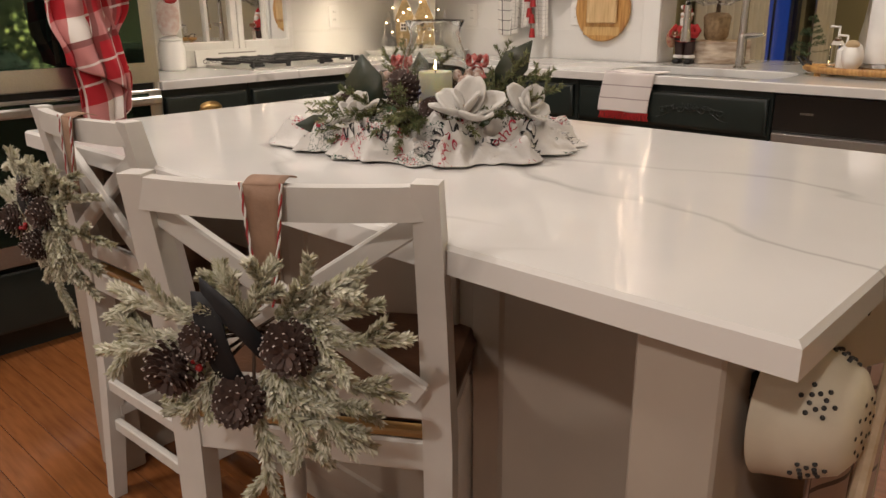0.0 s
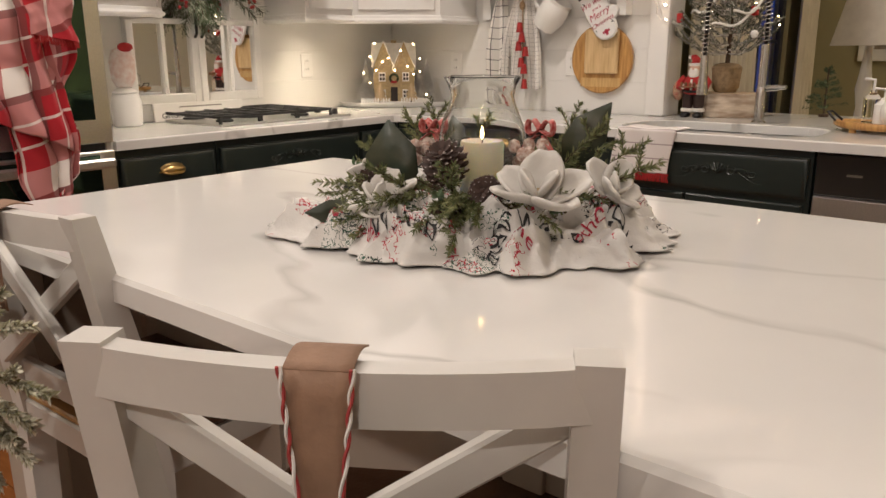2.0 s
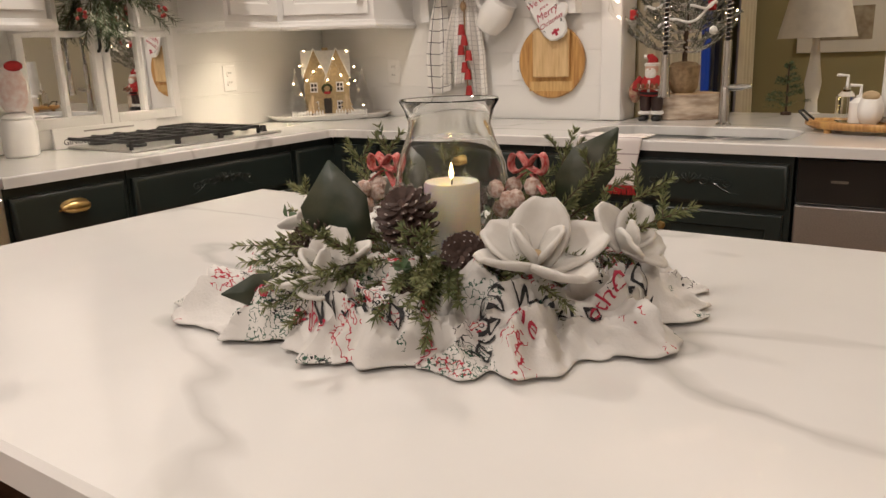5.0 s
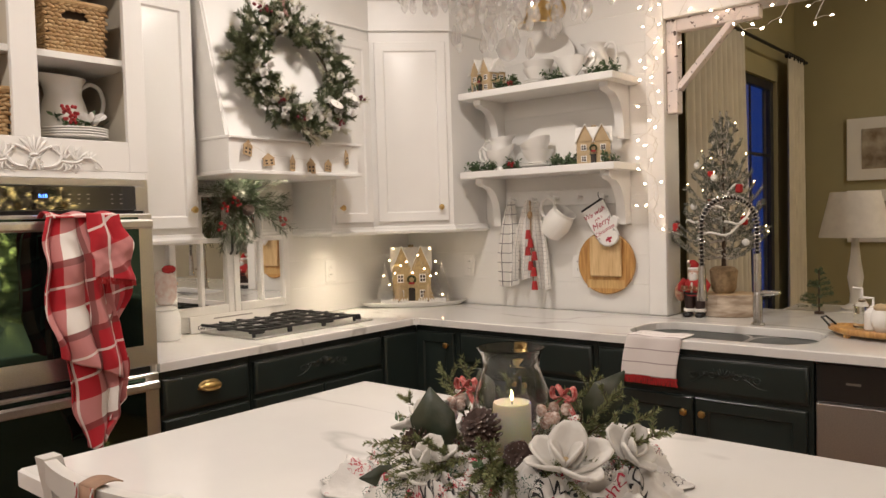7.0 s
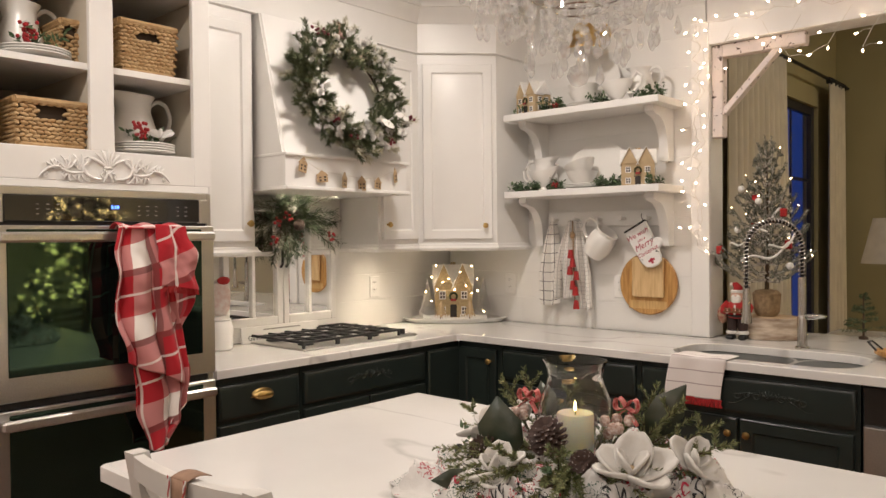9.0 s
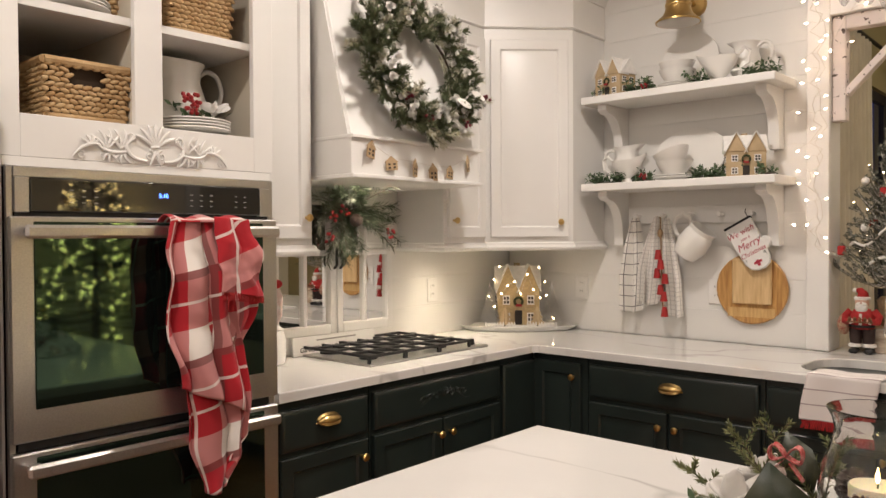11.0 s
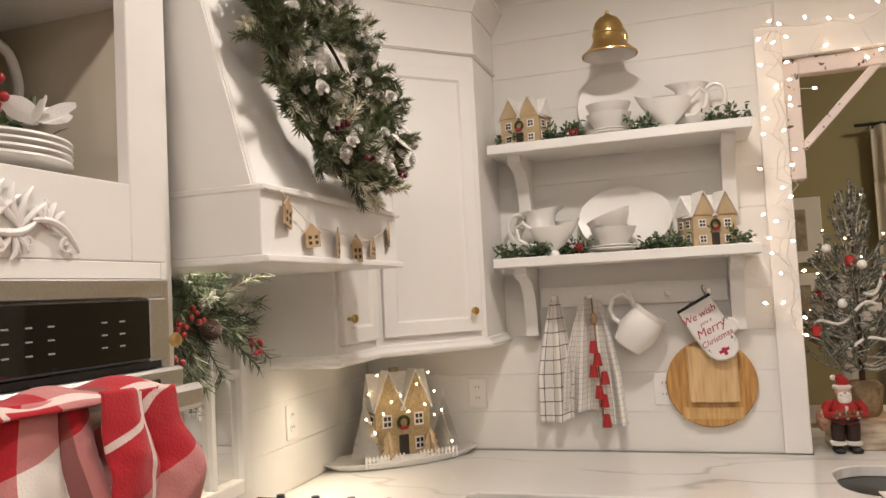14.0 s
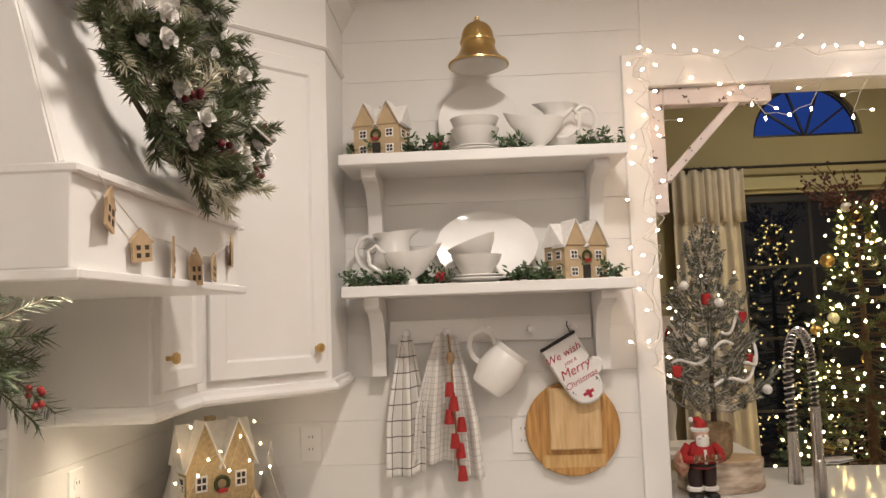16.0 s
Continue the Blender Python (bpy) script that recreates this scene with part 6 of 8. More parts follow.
def pitcher(m, label, H=0.19, R=0.062):
    root = thing("pitcher", label, "pitcher", m)
    prof = [(R * 0.62, 0), (R * 0.66, 0.006), (R * 0.6, 0.012), (R * 0.98, H * 0.28), (R, H * 0.42), (R * 0.72, H * 0.75), (R * 0.74, H * 0.9), (R * 0.9, H), (R * 0.86, H), (R * 0.68, H * 0.88), (R * 0.64, H * 0.7), (R * 0.9, H * 0.4), (0.003, 0.02)]
    g = Geo().lathe(prof, 32)
    g.v = [(x * (1 + (0.55 if x < 0 else 0) * max(0, z / H - 0.85) / 0.15 * max(0, -x) / R), y * (1 - 0.4 * max(0, -x) / R * max(0, z / H - 0.85) / 0.15), z + max(0, -x) / R * 0.014 * max(0, z / H - 0.85) / 0.15) for x, y, z in g.v]
    part("jug", g, M_CHINA, root)
    pts = [(R * 0.7, 0, H * 0.86), (R * 1.1, 0, H * 0.98), (R * 1.55, 0, H * 0.92), (R * 1.75, 0, H * 0.70), (R * 1.55, 0, H * 0.45), (R * 1.15, 0, H * 0.30), (R * 0.92, 0, H * 0.28)]
    fine = []
    for i in range(len(pts) - 1):
        for k in range(4):
            fine.append(Vector(pts[i]).lerp(Vector(pts[i + 1]), k / 4))
    fine.append(Vector(pts[-1]))
    for _ in range(2):
        fine = [fine[0]] + [(fine[i - 1] + fine[i] * 2 + fine[i + 1]) / 4 for i in range(1, len(fine) - 1)] + [fine[-1]]
    part("handle", Geo().tube(fine, 0.0075, 10), M_CHINA, root)
    return root


def gravy_boat(m, label, s=1.0):
    root = thing("gravy_boat", label, "gravy boat", m)
    g = Geo()
    rs = []
    for k, (z, w) in enumerate(((0, 0.30), (0.008, 0.32), (0.016, 0.22), (0.03, 0.5), (0.06, 0.86), (0.085, 1.0), (0.083, 0.95), (0.06, 0.78), (0.03, 0.4))):
        ring = []
        for j in range(28):
            a = 2 * math.pi * j / 28
            spout = max(0, math.cos(a)) ** 4
            x = 0.065 * w * math.cos(a) * (1 + 0.35 * spout * w)
            y = 0.042 * w * math.sin(a) * (1 - 0.2 * spout)
            ring.append((x * s, y * s, (z + 0.022 * spout * w * w * (z > 0.04)) * s))
        rs.append(ring)
    g.rings(rs)
    part("boat", g, M_CHINA, root, smooth=60)
    pts = [(-0.058, 0, 0.08), (-0.085, 0, 0.105), (-0.105, 0, 0.09), (-0.10, 0, 0.055), (-0.07, 0, 0.035), (-0.045, 0, 0.035)]
    part("handle", Geo().tube([Vector(p) * s for p in pts], 0.0055 * s, 8), M_CHINA, root)
    return root


ZU, ZL = 2.0485, 1.6455
# upper shelf
part_plate = dish("plate", plate_geo(0.135), pose(-2.17, 3.395, ZU + 0.133, 78, 0, 0), "round white plate leaning against the wall", "plate")
dish("saucer", plate_geo(0.085), at(-2.185, 3.285, ZU), "white ceramic saucer on the upper shelf", "plate")
dish("saucer", plate_geo(0.082), at(-2.185, 3.285, ZU + 0.009), "white ceramic saucer on another saucer", "plate")
dish("bowl", bowl_geo(0.078, 0.066), at(-2.185, 3.285, ZU + 0.018), "white ceramic bowl on saucers", "bowl")
dish("bowl", bowl_geo(0.078, 0.066), at(-2.185, 3.285, ZU + 0.054, 0, 2), "white ceramic bowl nested in another", "bowl")
gravy_boat(at(-1.985, 3.262, ZU, 176), "white ceramic gravy boat on the upper shelf", 1.25)
pitcher(at(-1.905, 3.352, ZU, -8), "white ceramic pitcher behind the gravy boat", 0.168, 0.066)
# lower shelf
g = Geo().lathe([(0.09, 0), (0.1, 0.003), (0.165, 0.013), (0.166, 0.017), (0.105, 0.008), (0.003, 0.007)], 40)
g.v = [(x * (1 + 0.012 * math.cos(12 * math.atan2(y, x))), y * 0.72, z) for x, y, z in g.v]
dish("platter", g, pose(-2.16, 3.385, ZL + 0.122, 76, 0, 0), "oval white platter leaning against the wall", "platter")
dish("saucer", plate_geo(0.092), at(-2.195, 3.275, ZL), "white ceramic saucer on the lower shelf", "plate")
dish("saucer", plate_geo(0.088), at(-2.195, 3.275, ZL + 0.009), "white ceramic saucer stacked on a saucer", "plate")
dish("bowl", bowl_geo(0.080, 0.07), at(-2.195, 3.275, ZL + 0.018), "white ceramic bowl on saucers", "bowl")
dish("bowl", bowl_geo(0.080, 0.066), at(-2.188, 3.275, ZL + 0.070, 0, 0, -20), "white ceramic bowl tilted in another bowl", "bowl")
pitcher(at(-2.462, 3.342, ZL, 176), "white ceramic pitcher on the lower shelf", 0.172, 0.072)
gravy_boat(at(-2.405, 3.235, ZL, -4), "white ceramic gravy boat before the pitcher", 1.2)
# oven tower shelves
pitcher(at(-2.85, 1.275, 1.706, 90), "white ceramic pitcher behind stacked plates", 0.225, 0.083)
for i in range(4):
    dish("plate", plate_geo(0.112), at(-2.76, 1.262, 1.706 + 0.0085 * i), "white ceramic plate in a stack", "plate", "stacked plates")
pitcher(at(-2.86, 0.90, 1.987, 90), "white ceramic pitcher on the higher shelf", 0.20, 0.07)
for i in range(3):
    dish("plate", plate_geo(0.11), at(-2.76, 0.905, 1.986 + 0.0085 * i), "white ceramic plate on the higher shelf", "plate", "stacked plates")

# ---------- sprigs on the plates ----------


def berry_sprig(m, seed, flower, label):
    rng = random.Random(seed)
    root = thing("berry_sprig", label, "christmas decoration", m)
    g = Geo()
    for k in range(11):
        a = rng.uniform(0, 6.28)
        p = Vector((rng.uniform(-0.02, 0.02), rng.uniform(-0.05, 0.05), 0.005))
        leafy_sprig(g, [p, p + Vector((0.045 * math.cos(a), 0.06 * math.sin(a), rng.uniform(0.02, 0.07)))], rng, 7, 0.026, 0.012)
    part("leaves", g, M_LEAF, root, "green leaves", 60)
    c = Vector((0.03, -0.04, 0.045))
    berries(root, [c + Vector((rng.uniform(-0.02, 0.02), rng.uniform(-0.024, 0.024), rng.uniform(-0.03, 0.03))) for _ in range(24)], 0.0068)
    if flower:
        g = Geo()
        for k in range(6):
            petal(g, 0.05, 0.03, 0.25, pose(0.04, 0.025, 0.03, 15, 0, 60 * k) @ pose(0, 0, 0, 0, 50, 0))
        part("white_flower", g, M_WHITECLOTH, root, "white cloth poinsettia", 60)
    return root


berry_sprig(at(-2.735, 1.275, 1.746), 3, True, "red berries and white flower on the plates")
berry_sprig(at(-2.735, 0.91, 2.017), 4, False, "red berries and green leaves on the plates")

# ---------- woven baskets ----------
M_WICKER = material("seagrass_wicker", (0.54, 0.38, 0.20), 0.75, vary=0.2, scale=40, color2=(0.36, 0.21, 0.085), bump=0.35, bump_scale=160, island=0.45)


def basket(m, w, d, h, label):
    root = thing("basket", label, "basket", m, "woven baskets")
    # front faces -y, x across
    g = Geo()
    step = 0.0128
    rows = int(h / step)
    hz0, hz1, hw = h * 0.64, h * 0.84, 0.044
    per = [(-w / 2, -d / 2), (w / 2, -d / 2), (w / 2, d / 2), (-w / 2, d / 2)]
    rng = random.Random(int(w * 1000))
    for r in range(rows):
        z = step * (r + 0.5)
        grow = 1 + 0.10 * z / h
        for s in range(4):
            (xa, ya), (xb, yb) = per[s], per[(s + 1) % 4]
            L = math.hypot(xb - xa, yb - ya)
            n = int(L / 0.020)
            for k in range(n):
                t = (k + 0.5 + (0.5 if r % 2 else 0)) / n
                if t > 1:
                    continue
                x, y = (xa + (xb - xa) * t) * grow, (ya + (yb - ya) * t) * grow
                if s == 0 and abs(x) < hw and hz0 < z < hz1:
                    continue
                ang = math.degrees(math.atan2(yb - ya, xb - xa))
                g.ball((0, 0, 0), 1.0, 8, (0.0150 * rng.uniform(0.9, 1.08), 0.0085, 0.0066), m=pose(x, y, z, 0, (17 if r % 2 else -17) + rng.uniform(-6, 6), ang))
    tagged(part("weave", g, M_WICKER, root, "thick twisted seagrass weave", 60), kind="stuff")
    g = Geo()
    for zz, rr in ((h - 0.006, 0.011), (0.006, 0.008)):
        g = Geo()
        grow = 1 + 0.10 * zz / h
        loop = [(x * grow, y * grow, zz) for x, y in per] + [(per[0][0] * grow, per[0][1] * grow, zz)]
        for i in range(4):
            g.tube([loop[i], loop[i + 1]], rr, 8)
        part("rim", g, M_WICKER, root, "wrapped rim")
    # Dark inner sheet: the shade behind the handle hole is in its colour.
    inner = Geo()
    ia = [(x * 0.90, y * 0.90) for x, y in per]
    inner.rings([[(x, y, 0.004) for x, y in ia], [(x * 1.07, y * 1.07, h - 0.012) for x, y in ia]], cap=False)
    inner.add([(x, y, 0.005) for x, y in ia], [(0, 1, 2, 3)])
    part("lining", inner, material("shaded_basket_inside", (0.05, 0.03, 0.015), 0.8, vary=0.1), root, "inside with its shade put in the colour")
    return root


basket(at(-2.82, 0.93, 1.707, 90), 0.195, 0.24, 0.148, "woven seagrass basket with dark handle hole, lower shelf")
basket(at(-2.82, 1.255, 1.987, 90), 0.185, 0.24, 0.175, "woven seagrass basket with dark handle hole, higher shelf")
basket(at(-2.86, 1.015, 1.987, 90), 0.05, 0.2, 0.15, "narrow woven basket behind the plates")

# ---------- paper houses ----------


def paper_house(m, w, d, h, peaks, label, body=None, lit=False):
    root = thing("paper_house", label, "ornament house", m, "kraft paper houses")
    wall_h = h * 0.58
    mt = body or M_KRAFT
    part("wall_block", Geo().box(-w / 2, w / 2, -d / 2, d / 2, 0, wall_h), mt, root)
    part("main_roof", Geo().rings([[(x, -d / 2 - 0.001, wall_h + 0.0005), (x, d / 2 + 0.004, wall_h + 0.0005), (x, d * 0.06, h * 0.985)] for x in (-w / 2 - 0.008, w / 2 + 0.008)]), M_SNOW, root, "white glittered roof")
    pw = w / peaks
    for k in range(peaks):
        x0 = -w / 2 + pw * k
        rs = [[(x0, y, wall_h), (x0 + pw, y, wall_h), (x0 + pw / 2, y, h)] for y in (-d / 2 - 0.004, d * 0.05)]
        part("gable", Geo().rings(rs), mt, root)
        g = Geo()
        for i in range(6):
            t = (i + 0.4) / 6
            hw = pw / 2 * (1 - t)
            g.box(x0 + pw / 2 - hw, x0 + pw / 2 + hw, -d / 2 - 0.003, -d / 2 - 0.0012, wall_h + (h - wall_h) * t, wall_h + (h - wall_h) * t + 0.0016)
        part("siding", g, mt, root)
        for s in (-1, 1):
            L = math.hypot(pw / 2, h - wall_h) * 1.12
            a = math.degrees(math.atan2(h - wall_h, pw / 2))
            q = Geo().box(-0.002, L, -d / 2 - 0.012, d * 0.05, 0, 0.0035, 0.0008, m=pose(x0 + pw / 2, 0, h + 0.001) @ (pose(0, 0, 0, 0, a, 0) if s > 0 else Matrix.Diagonal((-1, 1, 1, 1)) @ pose(0, 0, 0, 0, a, 0)))
            part("roof", q, M_SNOW, root, "white glittered roof")
    if lit or peaks == 2:
        part("chimney", Geo().box(-0.012, 0.012, d * 0.1, d * 0.1 + 0.02, h * 0.8, h * 1.03, 0.001), mt, root)
    white = M_SNOW
    ww, wh = w * 0.17, wall_h * 0.27
    spots = [(-0.29, 0.72), (0.29, 0.72), (-0.29, 0.22), (0.29, 0.22)]
    for fx, fz in spots:
        x, z = fx * w, fz * wall_h
        wd = part("window", Geo().box(x - ww / 2, x + ww / 2, -d / 2 - 0.003, -d / 2 - 0.0005, z - wh / 2, z + wh / 2), white, root, "white window frame")
        for ix in (-1, 1):
            for iz in (-1, 1):
                part("pane", Geo().box(x + ix * ww * 0.21 - ww * 0.15, x + ix * ww * 0.21 + ww * 0.15, -d / 2 - 0.0042, -d / 2 - 0.0031, z + iz * wh * 0.21 - wh * 0.15, z + iz * wh * 0.21 + wh * 0.15), M_DARKHOLE, wd)
    for s in (-1, 1):
        for fy in (-0.22, 0.22):
            for fz in (0.28, 0.72):
                y, z = fy * d, fz * wall_h
                wd = part("window", Geo().box(s * w / 2 - 0.002, s * w / 2 + 0.002, y - ww / 2, y + ww / 2, z - wh / 2, z + wh / 2), white, root)
                for iy in (-1, 1):
                    for iz in (-1, 1):
                        part("pane", Geo().box(s * w / 2 - 0.0032, s * w / 2 + 0.0032, y + iy * ww * 0.21 - ww * 0.15, y + iy * ww * 0.21 + ww * 0.15, z + iz * wh * 0.21 - wh * 0.15, z + iz * wh * 0.21 + wh * 0.15), M_DARKHOLE, wd)
    part("door", Geo().box(-w * 0.085, w * 0.085, -d / 2 - 0.004, -d / 2 - 0.0005, 0.002, wall_h * 0.42), M_DARKHOLE, root, "dark door")
    ring = [(0.016 * w / 0.17 * math.cos(6.283 * i / 16), -d / 2 - 0.006, wall_h * 0.68 + 0.016 * w / 0.17 * math.sin(6.283 * i / 16)) for i in range(17)]
    part("small_wreath", Geo().tube(ring, 0.005 * w / 0.17, 6), material("tiny_wreath_green", (0.06, 0.07, 0.02), 0.8, vary=0.3, scale=200), root, "tiny wreath")
    part("small_bow", Geo().box(-0.012 * w / 0.17, 0.012 * w / 0.17, -d / 2 - 0.012, -d / 2 - 0.008, wall_h * 0.68 - 0.02 * w / 0.17, wall_h * 0.68 - 0.010 * w / 0.17), M_RED, root, "tiny red bow")
    return root


paper_house(at(-2.478, 3.262, ZU, -14), 0.150, 0.105, 0.168, 2, "kraft paper house with white roof, upper shelf")
paper_house(at(-1.887, 3.278, ZL, 26), 0.152, 0.115, 0.178, 2, "kraft paper house with white roof, lower shelf")

# ---------- garlands on the shelves ----------


def shelf_garland(z, spans, seed, label):
    rng = random.Random(seed)
    root = thing("boxwood_garland", label, "garland", Matrix(), "boxwood garlands")
    g, tw = Geo(), Geo()
    for x0, x1 in spans:
        line = [(x0 + (x1 - x0) * i / 10, 3.235 + 0.03 * math.sin(i * 1.7 + seed) + 0.02, z + 0.008) for i in range(11)]
        tw.tube(line, 0.003, 5)
        n = int((x1 - x0) * 210)
        for k in range(n):
            t = rng.random() * 10
            i = min(int(t), 9)
            p = Vector(line[i]).lerp(Vector(line[i + 1]), t - i)
            q = p + Vector((rng.uniform(-0.035, 0.035), rng.uniform(-0.055, 0.02), rng.uniform(0.005, 0.055)))
            leafy_sprig(g, [p, q], rng, 10, 0.020, 0.009)
    part("stem", tw, M_TWIG, root, "brown stem")
    tagged(part("leaves", g, M_LEAF, root, "small dark green leaves", 60), kind="stuff")
    x = spans[0][1] - 0.03
    berries(root, [(x + rng.uniform(-0.012, 0.012), 3.20 + rng.uniform(-0.01, 0.01), z + 0.022 + rng.uniform(-0.01, 0.012)) for _ in range(7)], 0.006)
    return root


shelf_garland(ZU, [(-2.59, -2.27), (-2.11, -2.03), (-1.87, -1.74)], 1, "green boxwood garland with berries, upper shelf")
shelf_garland(ZL, [(-2.60, -2.28), (-2.12, -1.76)], 2, "green boxwood garland with berries, lower shelf")

# ---------- wall lamp over the shelves ----------
wl = thing("wall_sconce", "brass bell wall sconce above the shelves", "wall lamp", at(-2.165, WB, 2.415))
part("back_plate", Geo().lathe([(0.055, 0), (0.055, 0.010), (0.048, 0.018), (0.004, 0.02)], 28, m=pose(0, -0.001, 0.03, 90)), M_BRASS, wl)
part("arm", Geo().tube([(0, -0.018, 0.03), (0, -0.09, 0.045), (0, -0.15, 0.04), (0, -0.178, 0.01)], 0.010, 10), M_BRASS, wl)
part("shade", Geo().lathe([(0.003, 0.078), (0.007, 0.074), (0.006, 0.066), (0.012, 0.062), (0.017, 0.056), (0.031, 0.050), (0.043, 0.038), (0.050, 0.020), (0.053, 0.0), (0.056, -0.003), (0.056, -0.010), (0.053, -0.013), (0.055, -0.030), (0.066, -0.052), (0.086, -0.070), (0.096, -0.078), (0.096, -0.084), (0.092, -0.084), (0.062, -0.052), (0.049, -0.028), (0.045, 0.015), (0.003, 0.045)], 40, m=pose(0, -0.18, 0)), M_BRASS, wl, "brass bell shade")
part("lining", Geo().lathe([(0.0905, -0.0842), (0.0605, -0.0535), (0.0475, -0.03), (0.043, 0.01), (0.003, 0.04)], 36, m=pose(0, -0.18, -0.0008), cap=False), M_TRIM, wl, "white enamel inside")

# ---------- outlets ----------


def outlet(m, label):
    root = thing("wall_outlet", label, "outlet", m, "wall outlets")
    part("plate", Geo().box(-0.036, 0.036, -0.006, -0.0005, -0.057, 0.057, 0.003), M_TRIM, root)
    for z in (-0.02, 0.02):
        sock = part("socket", Geo().lathe([(0.0165, 0), (0.0165, 0.002), (0.003, 0.0022)], 20, m=pose(0, -0.006, z, 90)), M_CAB, root)
        for x in (-0.006, 0.006):
            part("slot", Geo().box(x - 0.001, x + 0.001, -0.0088, -0.0083, z - 0.001, z + 0.007), M_BLACK, sock)
    return root


outlet(at(-2.76, WB, 1.144), "white double wall outlet near the corner")
outlet(at(-2.065, WB, 1.152), "white double wall outlet behind the boards")
outlet(at(WA, 2.80, 1.144, 90), "white wall switch plate beside the corner")

# ---------- boards, towels, bells, mug, mitt on the rail ----------
M_ACACIA = woodgrain("acacia_wood", (0.58, 0.33, 0.11), (0.36, 0.17, 0.05), 0.4, (30, 3, 3))
rb = thing("round_board", "round striped acacia cutting board on the worktop", "cutting board", pose(-1.905, WB - 0.008, 1.172, 0, 0, 0))
part("disc", Geo().lathe([(0.146, 0), (0.152, 0.004), (0.152, 0.014), (0.147, 0.018), (0.003, 0.018)], 56, m=pose(0, 0, 0, 90)), M_ACACIA, rb)
part("strip", Geo().box(-0.10, 0.10, -0.0195, -0.0175, -0.122, -0.082), woodgrain("pale_board_strip", (0.66, 0.44, 0.19), (0.48, 0.28, 0.10), 0.4, (26, 3, 3)), rb, "paler lower strip")
part("hanger", Geo().tube([(0, -0.012, 0.15), (0.006, -0.03, 0.24), (0.008, -0.035, 0.31)], 0.002, 6), M_TWIG, rb)
sb = thing("small_board", "square pale maple cutting board on the round board", "cutting board", at(-1.898, WB - 0.03, 1.108))
part("slab", Geo().box(-0.083, 0.083, -0.016, 0, 0, 0.195, 0.005), woodgrain("maple_wood", (0.70, 0.50, 0.26), (0.55, 0.36, 0.17), 0.45, (26, 3, 3)), sb)


def checks(u, v, op, mix):
    ln = op("MAXIMUM", band(op, u, 4, 0.45, 0.52), band(op, v, 9, 0.45, 0.52))
    return mix(ln, (0.78, 0.75, 0.70), (0.10, 0.09, 0.09))


def pinstripe(u, v, op, mix):
    ln = op("MAXIMUM", band(op, u, 9, 0.45, 0.6), band(op, v, 22, 0.45, 0.55))
    return mix(op("MULTIPLY", ln, 0.6), (0.78, 0.75, 0.70), (0.30, 0.28, 0.27))


def hung_towel(m, w, L, mat, label, skew, seed):
    root = thing("hanging_towel", label, "towel", m)
    def f(u, v):
        spread = 0.15 + 0.85 * min(1, v * 1.6) ** 0.7
        x = (u - 0.5) * w * spread + skew * v
        y = -0.022 * math.sin(u * 12 + seed) * spread - 0.012 * math.sin(u * 5 + v * 3)
        return (x, y, -L * v * (1 - 0.08 * abs(u - 0.5 + 0.2 * math.sin(seed))))
    ob = part("fabric", Geo().grid(f, 36, 44), mat, root, "", 60)
    ob.modifiers.new("thick", "SOLIDIFY").thickness = 0.002
    return root


hung_towel(at(PEGS[0] + 0.0, WB - 0.06, 1.495), 0.125, 0.46, uv_pattern("windowpane_check_cotton", checks), "white cotton towel with black windowpane check", -0.012, 1.0)
hung_towel(at(PEGS[1] - 0.02, WB - 0.06, 1.495), 0.13, 0.42, uv_pattern("fine_stripe_cotton", pinstripe), "white cotton towel with fine grey stripes", -0.035, 2.3)
hung_towel(at(PEGS[1] + 0.02, WB - 0.055, 1.485), 0.10, 0.46, uv_pattern("fine_stripe_cotton_back", pinstripe), "white cotton towel hanging behind the bells", 0.035, 4.1)
bl = thing("bell_garland", "string of red metal bells on jute rope", "bells", at(PEGS[1] + 0.005, WB - 0.085, 1.49))
part("rope", Geo().tube([(0, 0, 0), (0.008, -0.01, -0.1), (0.012, -0.012, -0.22), (0.02, -0.014, -0.42)], 0.0035, 6), material("jute_rope", (0.33, 0.21, 0.11), 0.9, vary=0.2, scale=80), bl, "jute rope")
part("knot", Geo().ball((0.006, -0.012, -0.075), 0.014, 8, (1, 1, 1.6)), material("jute_knot", (0.33, 0.21, 0.11), 0.9, vary=0.2, scale=80), bl)
for x, z in ((0.0, -0.165), (0.012, -0.21), (-0.004, -0.25), (0.034, -0.275), (0.012, -0.325), (0.028, -0.355), (0.032, -0.425)):
    b = part("bell", Geo().lathe([(0.008, 0.045), (0.011, 0.043), (0.017, 0.0), (0.016, 0.0), (0.003, 0.03)], 14, m=pose(x, -0.022, z - 0.03)), material("red_enamel", (0.38, 0.015, 0.015), 0.45, vary=0.1, scale=30), bl, "red enamel bell")
mg = thing("hanging_pitcher", "white ceramic jug hung on a peg by its handle", "pitcher", at(PEGS[2] + 0.03, WB - 0.085, 1.372) @ Matrix.Scale(1.25, 4))
part("jug", Geo().lathe([(0.035, -0.06), (0.042, -0.056), (0.056, -0.01), (0.052, 0.03), (0.046, 0.045), (0.05, 0.06), (0.046, 0.06), (0.042, 0.04), (0.05, -0.01), (0.003, -0.05)], 30, m=pose(0, 0, 0, 0, 38, 0)), M_CHINA, mg)
part("handle", Geo().tube([(-0.006, 0, 0.060), (-0.016, 0, 0.090), (-0.040, 0, 0.104), (-0.066, 0, 0.092), (-0.076, 0, 0.062), (-0.066, 0, 0.034), (-0.047, 0, 0.018)], 0.007, 8), M_CHINA, mg)
